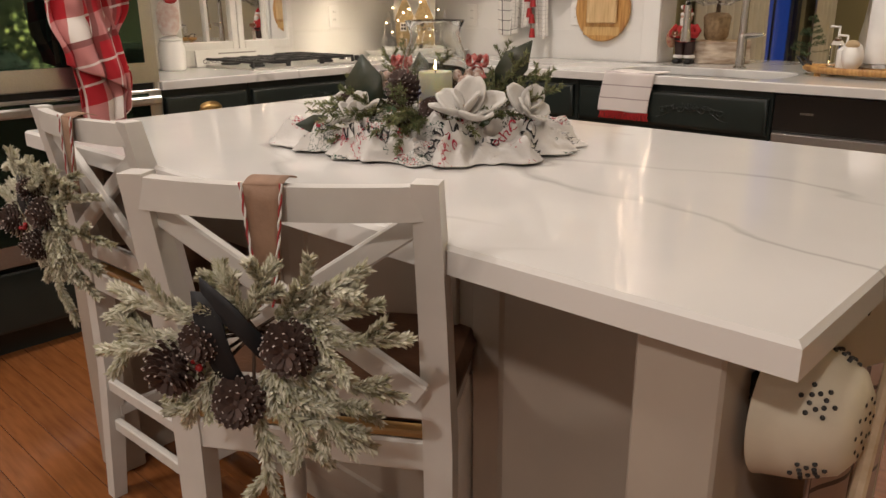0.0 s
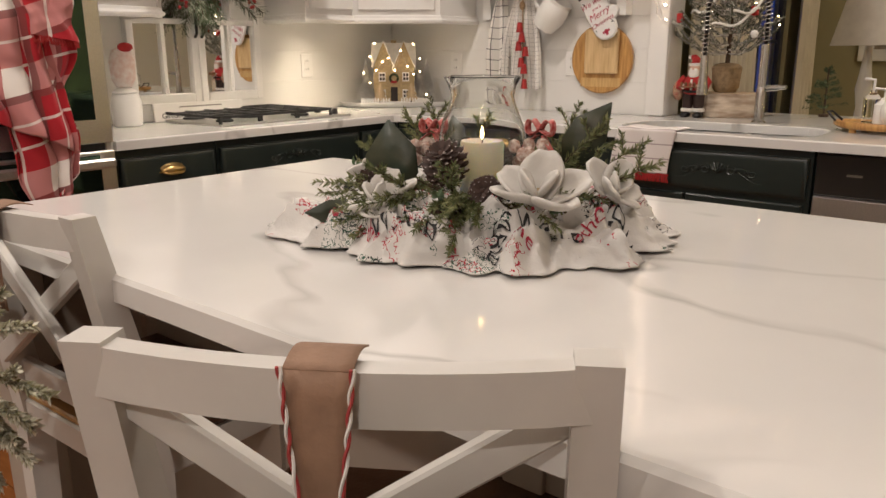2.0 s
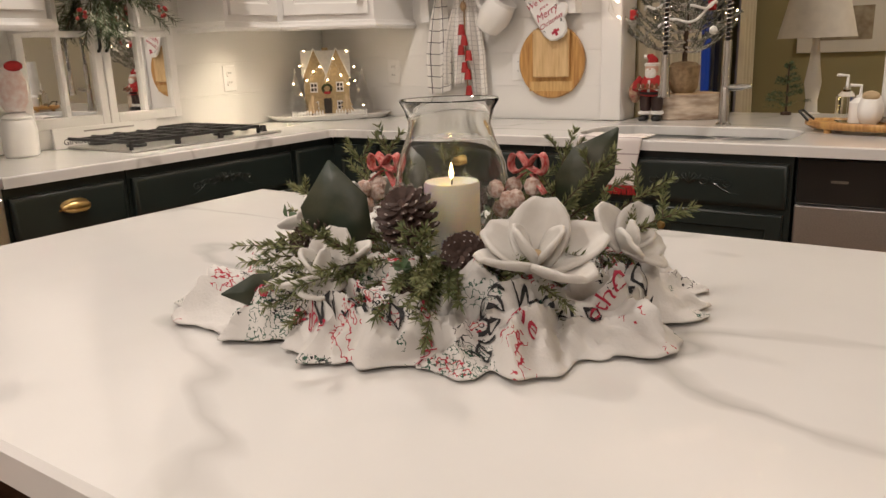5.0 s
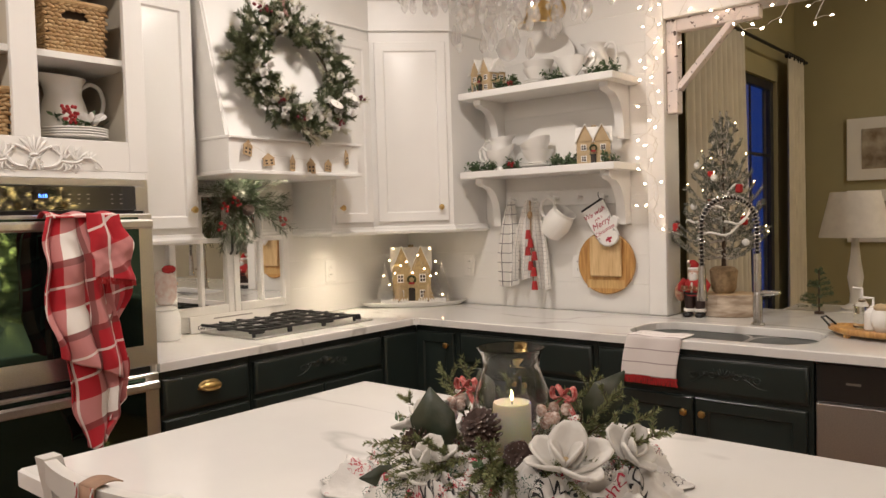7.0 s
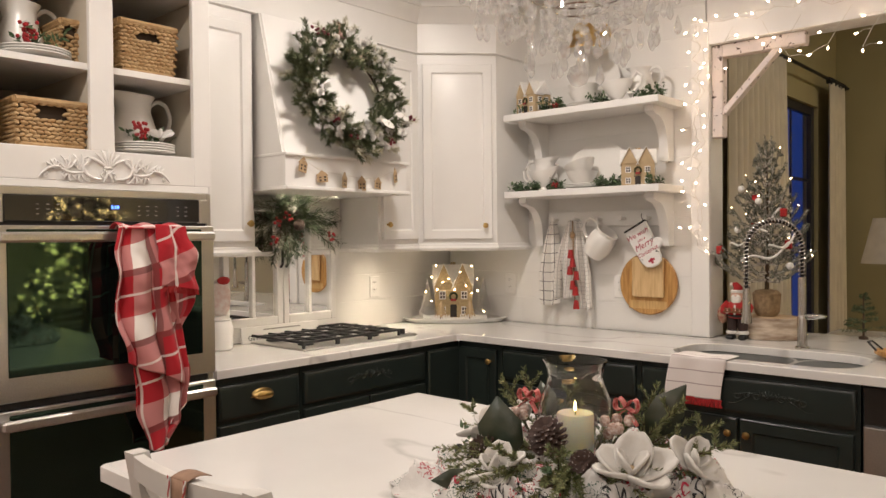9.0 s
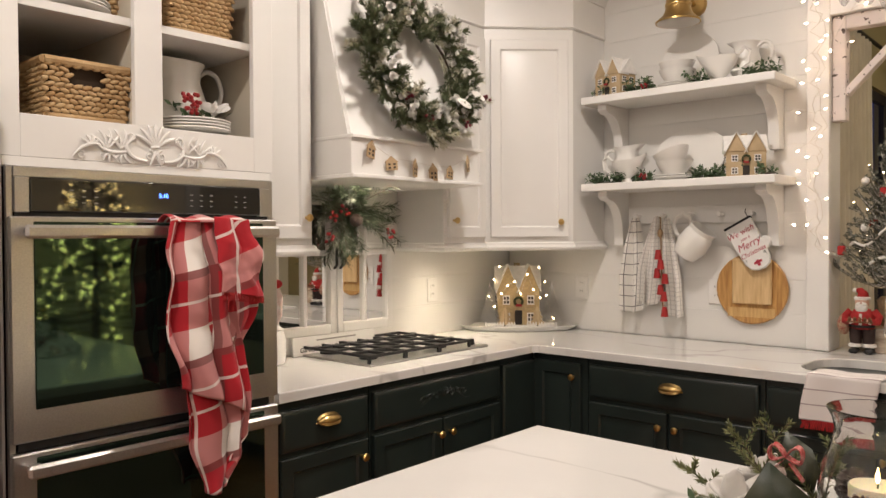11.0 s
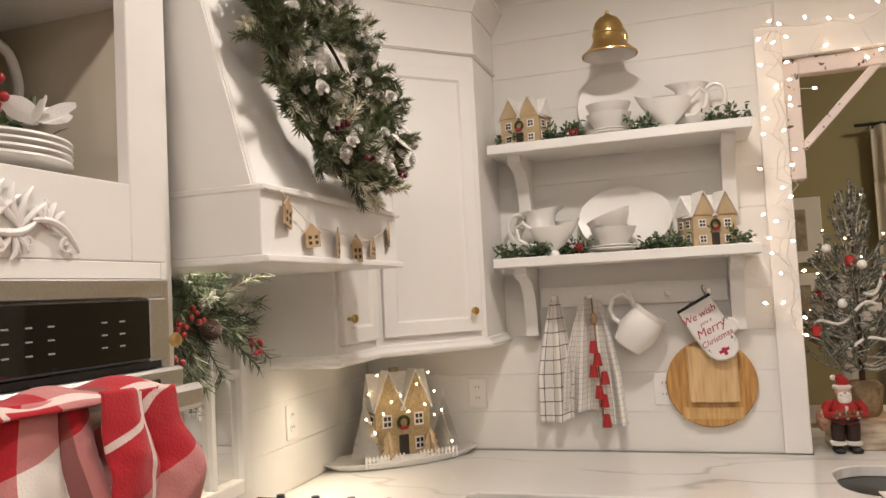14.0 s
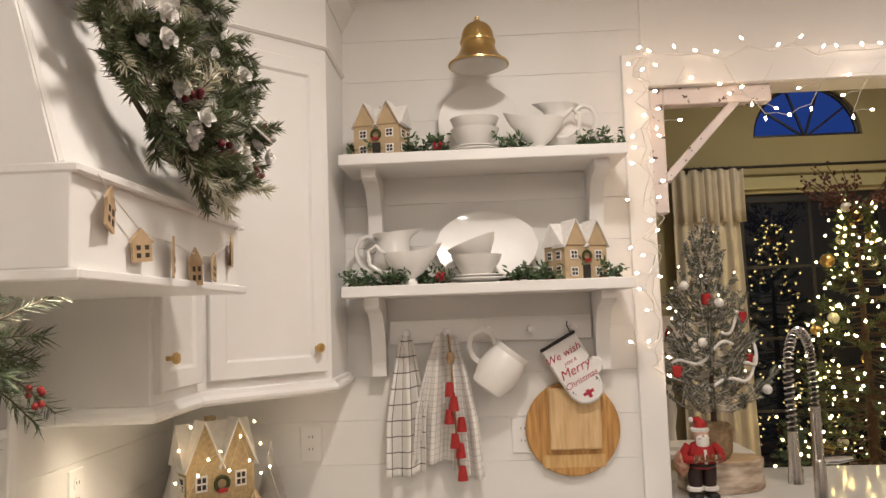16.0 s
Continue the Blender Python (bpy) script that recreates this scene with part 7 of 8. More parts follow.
mt = thing("oven_mitt", "white oven mitt lettered in red script, hung on a peg", "oven mitt", at(PEGS[4] - 0.058, WB - 0.066, 1.462) @ pose(0, 0, 0, 0, -29, 0))
out = [(-0.075, -0.01), (0.075, -0.01), (0.075, -0.12), (0.088, -0.115), (0.108, -0.13), (0.110, -0.15), (0.092, -0.17), (0.070, -0.178), (0.066, -0.21), (0.05, -0.238), (0.02, -0.25), (-0.02, -0.247), (-0.05, -0.232), (-0.068, -0.20), (-0.075, -0.12)]
out = [(x * 0.82 + 0.0, z * 0.92) for x, z in out]
part("mitt", Geo().extrude(out, -0.014, 0.004, 0.006), M_WHITECLOTH, mt)
part("trim", Geo().box(-0.063, 0.063, -0.0155, 0.0055, -0.014, -0.004, 0.002), M_BLACK, mt, "black edge binding")
part("loop", Geo().tube([(0.05, -0.005, -0.008), (0.052, -0.005, 0.02), (0.06, -0.003, 0.03)], 0.002, 6), M_BLACK, mt)
rp = material("red_print", (0.42, 0.03, 0.06), 0.8)
for k, (wd, sz, x, z) in enumerate((("We wish", 0.034, -0.008, -0.052), ("you a", 0.020, 0.0, -0.082), ("Merry", 0.042, 0.0, -0.112), ("Christmas", 0.028, 0.0, -0.150))):
    part("lettering", text_mesh(wd, sz, 0.0004, shear=0.3), rp, mt, "red script lettering", m=pose(x, -0.0148, z, 90))
g = Geo()
rng = random.Random(8)
for p in ((-0.05, -0.035), (0.052, -0.10), (-0.045, -0.165), (0.045, -0.165)):
    leafy_sprig(g, [(p[0], -0.0148, p[1]), (p[0] + 0.006, -0.0150, p[1] - 0.015)], rng, 7, 0.010, 0.004)
part("printed_leaves", g, material("dark_green_print", (0.03, 0.06, 0.04), 0.8), mt, "small printed leaves", 60)
part("printed_bow", Geo().box(-0.018, 0.018, -0.0152, -0.0144, -0.20, -0.19).box(-0.006, 0.006, -0.0153, -0.0143, -0.212, -0.185), rp, mt, "small printed red bow")

# ---------- wooden house garland on the hood ----------
hg = thing("house_garland", "string of small wooden house cutouts on the hood", "garland", Matrix())
M_PLY = material("birch_ply", (0.50, 0.36, 0.21), 0.7, vary=0.15, scale=30, color2=(0.36, 0.24, 0.13))
hooks = [(1.935, 0.0, 0.050, 0.062), (2.035, -0.045, 0.052, 0.050), (2.16, -0.052, 0.036, 0.068), (2.262, -0.062, 0.036, 0.066), (2.36, -0.058, 0.044, 0.052), (2.47, -0.015, 0.036, 0.066)]
cord = [(HX + 0.012, 1.90, HZ1)] + [(HX + 0.012, y, HZ1 - 0.02 + dz) for y, dz, w, h in hooks] + [(HX + 0.012, 2.53, HZ1 - 0.002)]
part("cord", Geo().tube(cord, 0.0012, 5), M_WIRE, hg, "thin white cord")
for k, (y, dz, w, h) in enumerate(hooks):
    o = [(-w / 2, -h * 0.62), (w / 2, -h * 0.62), (w / 2, 0), (w * 0.62, -0.002), (0, h * 0.42), (-w * 0.62, -0.002), (-w / 2, 0)]
    hs = part("house_cutout", Geo().extrude(o, -0.004, 0.0, m=at(HX + 0.010, y, HZ1 - 0.035 + dz, 90 + (14, -8, 20, -16, 10, 24)[k], 0, (10, -6, 4, -3, 6, -12)[k])), M_PLY, hg, "thin wooden house cutout")
    for sx in (-1, 1):
        for zz in (-0.18, -0.42):
            part("cut_window", Geo().box(sx * w * 0.22 - w * 0.1, sx * w * 0.22 + w * 0.1, -0.0048, -0.0038, h * zz - h * 0.07, h * zz + h * 0.07, m=at(HX + 0.010, y, HZ1 - 0.035 + dz, 90 + (14, -8, 20, -16, 10, 24)[k], 0, (10, -6, 4, -3, 6, -12)[k])), M_DARKHOLE, hs)

# ---------- lit village house on a tray ----------
VX, VY = -3.0, 3.215
VM = at(VX, VY, CT, 42, s=1.28)
tr = thing("village_tray", "white oval tray with a small picket fence", "tray", VM)
o = [(0.235 * math.cos(2 * math.pi * i / 40), 0.10 * math.sin(2 * math.pi * i / 40)) for i in range(40)]
part("tray", Geo().rings([[(x * 0.86, y * 0.8, 0) for x, y in o], [(x * 0.9, y * 0.86, 0.004) for x, y in o], [(x, y, 0.020) for x, y in o], [(x * 0.985, y * 0.97, 0.021) for x, y in o], [(x * 0.88, y * 0.84, 0.008) for x, y in o]]), M_CHINA, tr, smooth=60)
for x0, x1 in ((-0.135, -0.025), (0.025, 0.135)):
    fc = part("fence", Geo().box(x0, x1, -0.079, -0.077, 0.028, 0.031).box(x0, x1, -0.079, -0.077, 0.018, 0.021), M_SNOW, tr, "white picket fence")
    n = 11
    for i in range(n):
        x = x0 + (x1 - x0) * i / (n - 1)
        part("picket", Geo().extrude([(x - 0.0028, 0.008), (x + 0.0028, 0.008), (x + 0.0028, 0.036), (x, 0.040), (x - 0.0028, 0.036)], -0.0815, -0.0795), M_SNOW, fc)
M_GOLDH = material("gold_glitter_card", (0.50, 0.38, 0.20), 0.5, vary=0.15, scale=120, bump=0.2, bump_scale=300)
paper_house(VM @ pose(-0.005, 0.012, 0.0215), 0.165, 0.085, 0.235, 2, "gold glittered village house with snowy roof and lights", M_GOLDH, True)
part_step = tagged(part("house_step", Geo().box(-0.085, 0.085, -0.058, -0.034, 0.0085, 0.0215, 0.001), M_SNOW, None, "", 35, VM @ pose(-0.005, 0, 0)), "white snowy step before the village house", "step")


def bottle_tree(m, h, r, mat, label, gold=False):
    root = thing("tabletop_tree", label, "ornament tree", m, "small village trees")
    if gold:
        o = [(-r * 0.25, 0), (r * 0.25, 0)]
        pts = [(-r, h * 0.12), (-r * 0.45, h * 0.4), (-r * 0.78, h * 0.4), (-r * 0.35, h * 0.65), (-r * 0.55, h * 0.65), (0, h)]
        o = pts + [(-x, z) for x, z in pts[::-1][1:]]
        part("cutout", Geo().extrude(o, -0.004, 0.004), mat, root)
        part("cutout", Geo().extrude(o, -0.004, 0.004, m=pose(0, 0, 0, 0, 0, 90)), mat, root)
        part("trunk", Geo().lathe([(0.006, 0), (0.006, h * 0.14), (0.001, h * 0.145)], 8), M_TWIG, root)
        return root
    rng = random.Random(int(h * 1000))
    g = Geo()
    for i in range(2600):
        t = rng.random() ** 0.8
        a = rng.uniform(0, 6.283)
        rr = r * (1 - t)
        p = Vector((0, 0, h * (0.06 + 0.94 * t)))
        e = p + Vector((rr * math.cos(a), rr * math.sin(a), -0.004))
        s = Vector((-math.sin(a), math.cos(a), 0)) * 0.0016
        g.add([p - s, p + s, e + s, e - s], [(0, 1, 2, 3)])
    tagged(part("bristles", g, mat, root, "white bristles", 0), kind="stuff")
    part("trunk", Geo().lathe([(0.008, 0), (0.004, 0.02), (0.002, h)], 8), M_SNOW, root)
    return root


bottle_tree(VM @ pose(-0.118, -0.035, 0.021), 0.17, 0.045, M_SNOW, "white frosted bristle tree on the tray")
bottle_tree(VM @ pose(0.128, -0.02, 0.021), 0.17, 0.045, M_SNOW, "white frosted bristle tree on the tray")
bottle_tree(VM @ pose(-0.06, -0.058, 0.020), 0.075, 0.03, M_KRAFT, "gold card tree beside the village house", True)
bottle_tree(VM @ pose(0.065, -0.058, 0.020), 0.075, 0.03, M_KRAFT, "gold card tree beside the village house", True)

bulb_me = Geo().ball((0, 0, 0), 0.0032, 8).mesh("bulb", 60)
bulb_me.materials.append(M_BULB2)
vl = thing("fairy_lights", "tiny warm fairy lights draped over the village house", "string lights", VM)
rng = random.Random(77)
spots = []
for i in range(11):
    t = i / 10
    spots.append((-0.125 + 0.25 * t, -0.062 + rng.uniform(-0.012, 0.0), 0.10 + 0.11 * math.sin(math.pi * t) * (0.6 + 0.4 * rng.random()) - 0.05 * rng.random() + (0.05 if i % 3 == 0 else 0)))
part("wire", Geo().tube(spots, 0.0006, 4), M_WIRE, vl, "thin wire")
for p in spots + [(-0.08, -0.04, 0.252), (0.075, -0.04, 0.247), (-0.10, -0.02, 0.20), (0.10, -0.02, 0.19)]:
    ob = new("bulb", bulb_me)
    ob.parent, ob.matrix_basis = vl, pose(*p)

# ---------- corner bracket and string lights at the opening ----------
def chipped_paint():
    mt = material("chipped_white_paint", (0.78, 0.70, 0.66), 0.6, vary=0.05, scale=9, bump=0.25, bump_scale=60)
    nt = mt.node_tree
    N, L = nt.nodes, nt.links
    bs = N["Principled BSDF"]
    last = bs.inputs["Base Color"].links[0].from_socket
    tc = N.new("ShaderNodeTexCoord")
    no = N.new("ShaderNodeTexNoise")
    no.inputs["Scale"].default_value, no.inputs["Detail"].default_value = 38, 6
    L.new(tc.outputs["Object"], no.inputs[0])
    th = N.new("ShaderNodeMath")
    th.operation = "GREATER_THAN"
    th.inputs[1].default_value = 0.635
    L.new(no.outputs[0], th.inputs[0])
    mx = N.new("ShaderNodeMix")
    mx.data_type = "RGBA"
    L.new(th.outputs[0], mx.inputs[0])
    L.new(last, mx.inputs[6])
    mx.inputs[7].default_value = (0.10, 0.065, 0.05, 1)
    L.new(mx.outputs[2], bs.inputs["Base Color"])
    return mt


M_CHIP = chipped_paint()
tb = thing("corner_bracket", "weathered white wooden corner bracket in the opening", "bracket", Matrix())
TYA, TYB = 3.440, 3.498
part("upright", Geo().box(-1.597, -1.545, TYA, TYB, 1.862, 2.287, 0.004), M_CHIP, tb)
part("beam", Geo().box(-1.545, -1.185, TYA, TYB, 2.228, 2.287, 0.004), M_CHIP, tb)
L = math.hypot(0.25, 0.265)
part("brace", Geo().box(0, L, TYA + 0.006, TYB - 0.006, -0.014, 0.014, 0.003, m=pose(-1.549, 0, 1.972, 0, -math.degrees(math.atan2(0.265, 0.25)), 0)), M_CHIP, tb)

sl = thing("string_lights", "warm white string lights along the opening", "string lights", Matrix())
rng = random.Random(9)
main = []
for i in range(36):
    main.append((-1.63 + rng.uniform(-0.03, 0.03), 3.385 + rng.uniform(-0.045, 0.0), 2.37 - 1.04 * i / 35))
topl = [(-1.66 + 0.075 * i, 3.375 + rng.uniform(-0.03, 0.0), 2.365 + rng.uniform(-0.015, 0.03)) for i in range(30)]
part("wire", Geo().tube(main, 0.0016, 5), M_WIRE, sl, "thin white wire")
part("wire", Geo().tube([(p[0] + 0.02, p[1] + 0.004, p[2]) for p in main[::2]], 0.0014, 5), M_WIRE, sl)
part("wire", Geo().tube(topl, 0.0016, 5), M_WIRE, sl)
big = Geo().ball((0, 0, 0.006), 0.0042, 8, (1, 1, 1.8)).mesh("bulb", 60)
big.materials.append(M_BULB)
bulbs = []
def twig_light(p, d):
    p, d = Vector(p), Vector(d)
    mid = p + d * 0.55 + Vector((0, 0, 0.006))
    e = p + d
    part("branch_wire", Geo().tube([p, mid, e], 0.0011, 4), M_WIRE, sl)
    bulbs.append((e, d))
for i, p in enumerate(main):
    if i % 2 == 0:
        for s in ((-1, 1) if i % 4 == 0 else (rng.choice((-1, 1)),)):
            twig_light(p, (s * rng.uniform(0.02, 0.055), rng.uniform(-0.02, 0.0), rng.uniform(-0.03, 0.025)))
for i, p in enumerate(topl):
    twig_light(p, (rng.uniform(-0.02, 0.02), rng.uniform(-0.015, 0.0), rng.uniform(0.005, 0.03)))
for j in range(7):
    x = -1.50 + 0.165 * j + rng.uniform(-0.03, 0.03)
    p = Vector((x, 3.395, 2.345))
    pts = [p]
    for k in range(rng.choice((2, 3, 3))):
        p = p + Vector((rng.choice((-1, 1)) * rng.uniform(0.02, 0.05), -0.004, -rng.uniform(0.05, 0.075)))
        pts.append(p.copy())
        twig_light(p, (rng.choice((-1, 1)) * rng.uniform(0.04, 0.075), 0, rng.uniform(-0.03, 0.02)))
    part("drop_wire", Geo().tube(pts, 0.0012, 4), M_WIRE, sl)
    bulbs.append((pts[-1] + Vector((0, 0, -0.01)), Vector((0, 0, -1))))
for e, d in bulbs:
    ob = new("bulb", big)
    ob.parent, ob.matrix_basis = sl, Matrix.Translation(e) @ d.to_track_quat("Z", "Y").to_matrix().to_4x4()

# ---------- beside the sink ----------
fx, fy = -1.167, 3.330
fa = thing("kitchen_faucet", "brushed nickel spring neck kitchen faucet", "faucet", at(fx, fy, CT))
part("base", Geo().lathe([(0.028, 0), (0.028, 0.006), (0.020, 0.012), (0.019, 0.13), (0.016, 0.14), (0.003, 0.141)], 24), M_CHROME, fa)
part("post", Geo().tube([(0, 0, 0.12), (0, 0, 0.30)], 0.016, 14), M_CHROME, fa)
dx, dy = -0.155, -0.205
arc = [(dx * 0.5 * (1 - math.cos(math.pi * i / 20)), dy * 0.5 * (1 - math.cos(math.pi * i / 20)), 0.42 + 0.115 * math.sin(math.pi * i / 20)) for i in range(21)]
line = [(0, 0, 0.30), (0, 0, 0.36)] + arc + [(dx, dy, 0.36), (dx, dy, 0.26)]
part("hose", Geo().tube(line, 0.007, 10), M_BLACK, fa, "dark inner hose")
coil, n = [], 26 * 30
P = [Vector(p) for p in line]
acc = [0]
for i in range(1, len(P)):
    acc.append(acc[-1] + (P[i] - P[i - 1]).length)
for k in range(n + 1):
    s = acc[-1] * k / n
    i = max(j for j in range(len(P) - 1) if acc[j] <= s + 1e-9)
    q = P[i].lerp(P[i + 1], (s - acc[i]) / max(1e-6, acc[i + 1] - acc[i]))
    d = (P[i + 1] - P[i]).normalized()
    a = Vector((-dy, dx, 0)).normalized()
    b = d.cross(a)
    th = 2 * math.pi * 42 * k / n
    coil.append(q + 0.0125 * (a * math.cos(th) + b * math.sin(th)))
part("spring", Geo().tube(coil, 0.0028, 5), M_CHROME, fa, "coiled steel spring")
part("spray_head", Geo().lathe([(0.013, 0.26), (0.015, 0.24), (0.016, 0.17), (0.021, 0.13), (0.021, 0.115), (0.003, 0.114)], 20, m=pose(dx, dy, 0)), M_CHROME, fa, "spray head")
part("lever", Geo().tube([(0.012, 0, 0.135), (0.055, -0.01, 0.138), (0.095, -0.015, 0.142)], lambda t: 0.012 if t < 0.6 else 0.007, 10), M_CHROME, fa, "side lever")

SM = at(-1.487, 3.462, CT, 4)
skin = material("painted_skin", (0.60, 0.37, 0.28), 0.6, vary=0.03)
fur = material("white_painted_fur", (0.80, 0.77, 0.72), 0.85, vary=0.06, scale=90, bump=0.5, bump_scale=220)
trousers = material("dark_brown_painted_trousers", (0.035, 0.016, 0.013), 0.6, vary=0.1)
sackcloth = material("patterned_sack_cloth", (0.45, 0.33, 0.22), 0.9, vary=0.3, scale=120, color2=(0.28, 0.05, 0.04))
gingerbread = material("brown_gingerbread", (0.24, 0.10, 0.045), 0.8, vary=0.2, scale=90)
pieces = []


def shape(mat):
    g = Geo()
    pieces.append((g, mat))
    return g


for s in (-1, 1):
    shape(M_BLACK).box(s * 0.027 - 0.017, s * 0.027 + 0.017, -0.040, 0.018, 0, 0.020, 0.007).lathe([(0.014, 0.016), (0.016, 0.030)], 12, m=pose(s * 0.026, 0, 0))
    shape(fur).lathe([(0.018, 0.022), (0.026, 0.026), (0.026, 0.036), (0.018, 0.040)], 14, m=pose(s * 0.025, 0, 0))
    shape(trousers).lathe([(0.020, 0.036), (0.023, 0.060), (0.024, 0.098), (0.012, 0.104)], 14, m=pose(s * 0.023, 0, 0))
    shape(M_REDFELT).tube([(s * 0.040, 0.0, 0.168), (s * 0.060, -0.006, 0.146), (s * 0.058, -0.026, 0.128), (s * 0.036, -0.044, 0.130)], lambda t: 0.0155 - 0.003 * t, 10)
    shape(fur).ball((s * 0.034, -0.046, 0.131), 0.012, 10, (0.7, 0.9, 1))
    shape(skin).ball((s * 0.024, -0.051, 0.132), 0.009, 10)
shape(M_REDFELT).lathe([(0.030, 0.096), (0.044, 0.102), (0.046, 0.125), (0.042, 0.155), (0.030, 0.175), (0.012, 0.182)], 20)
shape(M_BLACK).lathe([(0.0445, 0.104), (0.0468, 0.106), (0.0468, 0.113), (0.0445, 0.115)], 20)
shape(fur).tube([(0.0, -0.044, 0.116), (0.0, -0.046, 0.135), (0.0, -0.040, 0.160)], 0.005, 8)
shape(gingerbread).box(-0.046, 0.046, -0.066, -0.054, 0.126, 0.132, 0.001)
for k in range(5):
    shape(gingerbread).ball((-0.036 + 0.018 * k, -0.060, 0.140), 0.009, 8, (0.8, 0.5, 1.1))
shape(sackcloth).ball((-0.066, -0.002, 0.112), 0.034, 14, (0.72, 0.85, 1.25))
shape(skin).ball((0, -0.006, 0.203), 0.026, 16, (1, 1, 1.1))
shape(skin).ball((0, -0.033, 0.203), 0.005, 8)
shape(fur).ball((0, -0.022, 0.184), 0.024, 14, (0.95, 0.62, 1.25)).ball((0, -0.018, 0.166), 0.014, 10, (0.9, 0.7, 1.3))
shape(fur).ball((0.010, -0.031, 0.196), 0.009, 8, (1.2, 0.6, 0.6)).ball((-0.010, -0.031, 0.196), 0.009, 8, (1.2, 0.6, 0.6))
shape(fur).lathe([(0.022, 0.212), (0.030, 0.214), (0.031, 0.222), (0.024, 0.227)], 18)
shape(M_REDFELT).tube([(0, 0, 0.220), (0.002, 0, 0.238), (-0.008, 0, 0.250), (-0.020, 0.002, 0.252)], lambda t: 0.024 * (1.05 - 0.72 * t), 12)
shape(fur).ball((-0.026, 0.002, 0.250), 0.010, 10)
whole, slots, index = Geo(), [], []
for g, mt in pieces:
    if mt not in slots:
        slots.append(mt)
    index += [slots.index(mt)] * len(g.f)
    whole.join(g)
me = whole.mesh("christmas_figurine", 50)
for mt in slots:
    me.materials.append(mt)
me.polygons.foreach_set("material_index", index)
tagged(part("christmas_figurine", me, None, None, "", 50, SM), "small painted bearded christmas figurine standing on the worktop", "figurine")

M_BIRCH = material("birch_bark", (0.62, 0.53, 0.42), 0.85, vary=0.2, scale=9, color2=(0.22, 0.14, 0.09), stretch=(1, 1, 4), bump=0.5, bump_scale=40)
st = thing("birch_log", "birch log slice used as a stand", "log", at(-1.39, 3.590, CT))
rs = []
for z, k in ((0, 0.96), (0.004, 1), (0.05, 0.97), (0.095, 1.0), (0.10, 0.98)):
    rs.append([(0.145 * k * math.cos(a) * (1 + 0.05 * math.sin(3 * a + 1) + 0.03 * math.sin(7 * a)), 0.105 * k * math.sin(a) * (1 + 0.06 * math.sin(2 * a)), z) for a in [2 * math.pi * i / 36 for i in range(36)]])
part("bark", Geo().rings(rs), M_BIRCH, st)
part("cut_face", Geo().rings([[(x * 0.93, y * 0.93, 0.1005) for x, y, z in rs[-1]], [(x * 0.92, y * 0.92, 0.102) for x, y, z in rs[-1]]]), woodgrain("pale_cut_wood", (0.55, 0.40, 0.24), (0.40, 0.27, 0.15)), st, "pale cut top")

# frosted tabletop tree
rng = random.Random(41)
TT = thing("tabletop_tree", "frosted tabletop tree with red and white ornaments", "christmas tree", at(-1.40, 3.590, CT + 0.1025) @ Matrix.Scale(0.95, 4))
part("burlap_base", Geo().lathe([(0.045, 0), (0.058, 0.02), (0.062, 0.07), (0.066, 0.11), (0.05, 0.125), (0.02, 0.13), (0.003, 0.125)], 22), material("burlap", (0.36, 0.25, 0.14), 0.95, vary=0.2, scale=50, bump=0.6, bump_scale=220), TT, "burlap wrapped base")
tw, sp = Geo(), Geo()
part("trunk", Geo().tube([(0, 0, 0.11), (0.004, 0, 0.4), (0, 0.003, 0.82)], lambda t: 0.011 * (1.05 - 0.85 * t), 8), M_TWIG, TT)
ends = []
for lev in range(13):
    z0 = 0.19 + 0.047 * lev
    R = 0.215 * (1 - lev / 14.0) + 0.012
    nb = max(5, 11 - lev // 2)
    for k in range(nb):
        a = 6.283 * (k + 0.5 * (lev % 2)) / nb + rng.uniform(-0.25, 0.25)
        r = R * rng.uniform(0.6, 1.15)
        z = z0 + rng.uniform(-0.03, 0.03)
        d = Vector((math.cos(a), math.sin(a), 0))
        pts = [Vector((0, 0, z)) + d * r * t + Vector((0, 0, 0.05 * t + 0.05 * t * t - 0.03 * math.sin(math.pi * t))) for t in (0, 0.3, 0.6, 0.85, 1)]
        tw.tube(pts, lambda t: 0.0042 * (1.15 - 0.7 * t), 5)
        needle_spray(sp, pts[1:], 0.013, int(230 * r / 0.2) + 50, rng, 0.0015, 0.85)
        ends.append(pts[-1])
        for q in (2, 3):
            e = pts[q] + (d * 0.5 + Vector((rng.uniform(-1, 1), rng.uniform(-1, 1), 0.4))).normalized() * r * 0.32
            tw.tube([pts[q], e], 0.0026, 4)
            needle_spray(sp, [pts[q], e], 0.013, 80, rng, 0.0015, 0.85)
needle_spray(sp, [(0, 0, 0.72), (0, 0, 0.83)], 0.016, 160, rng, 0.0011, 0.7)
part("branchwork", tw, material("frosted_grey_twig", (0.34, 0.31, 0.27), 0.85, vary=0.3, scale=60, color2=(0.78, 0.75, 0.70)), TT, "frosted bare branches")
tagged(part("needles", sp, material("grey_green_frost_needles", (0.032, 0.048, 0.026), 0.8, vary=0.3, scale=20, color2=(0.36, 0.36, 0.29), island=0.6), TT, "grey green frosted needles", 0), kind="stuff")
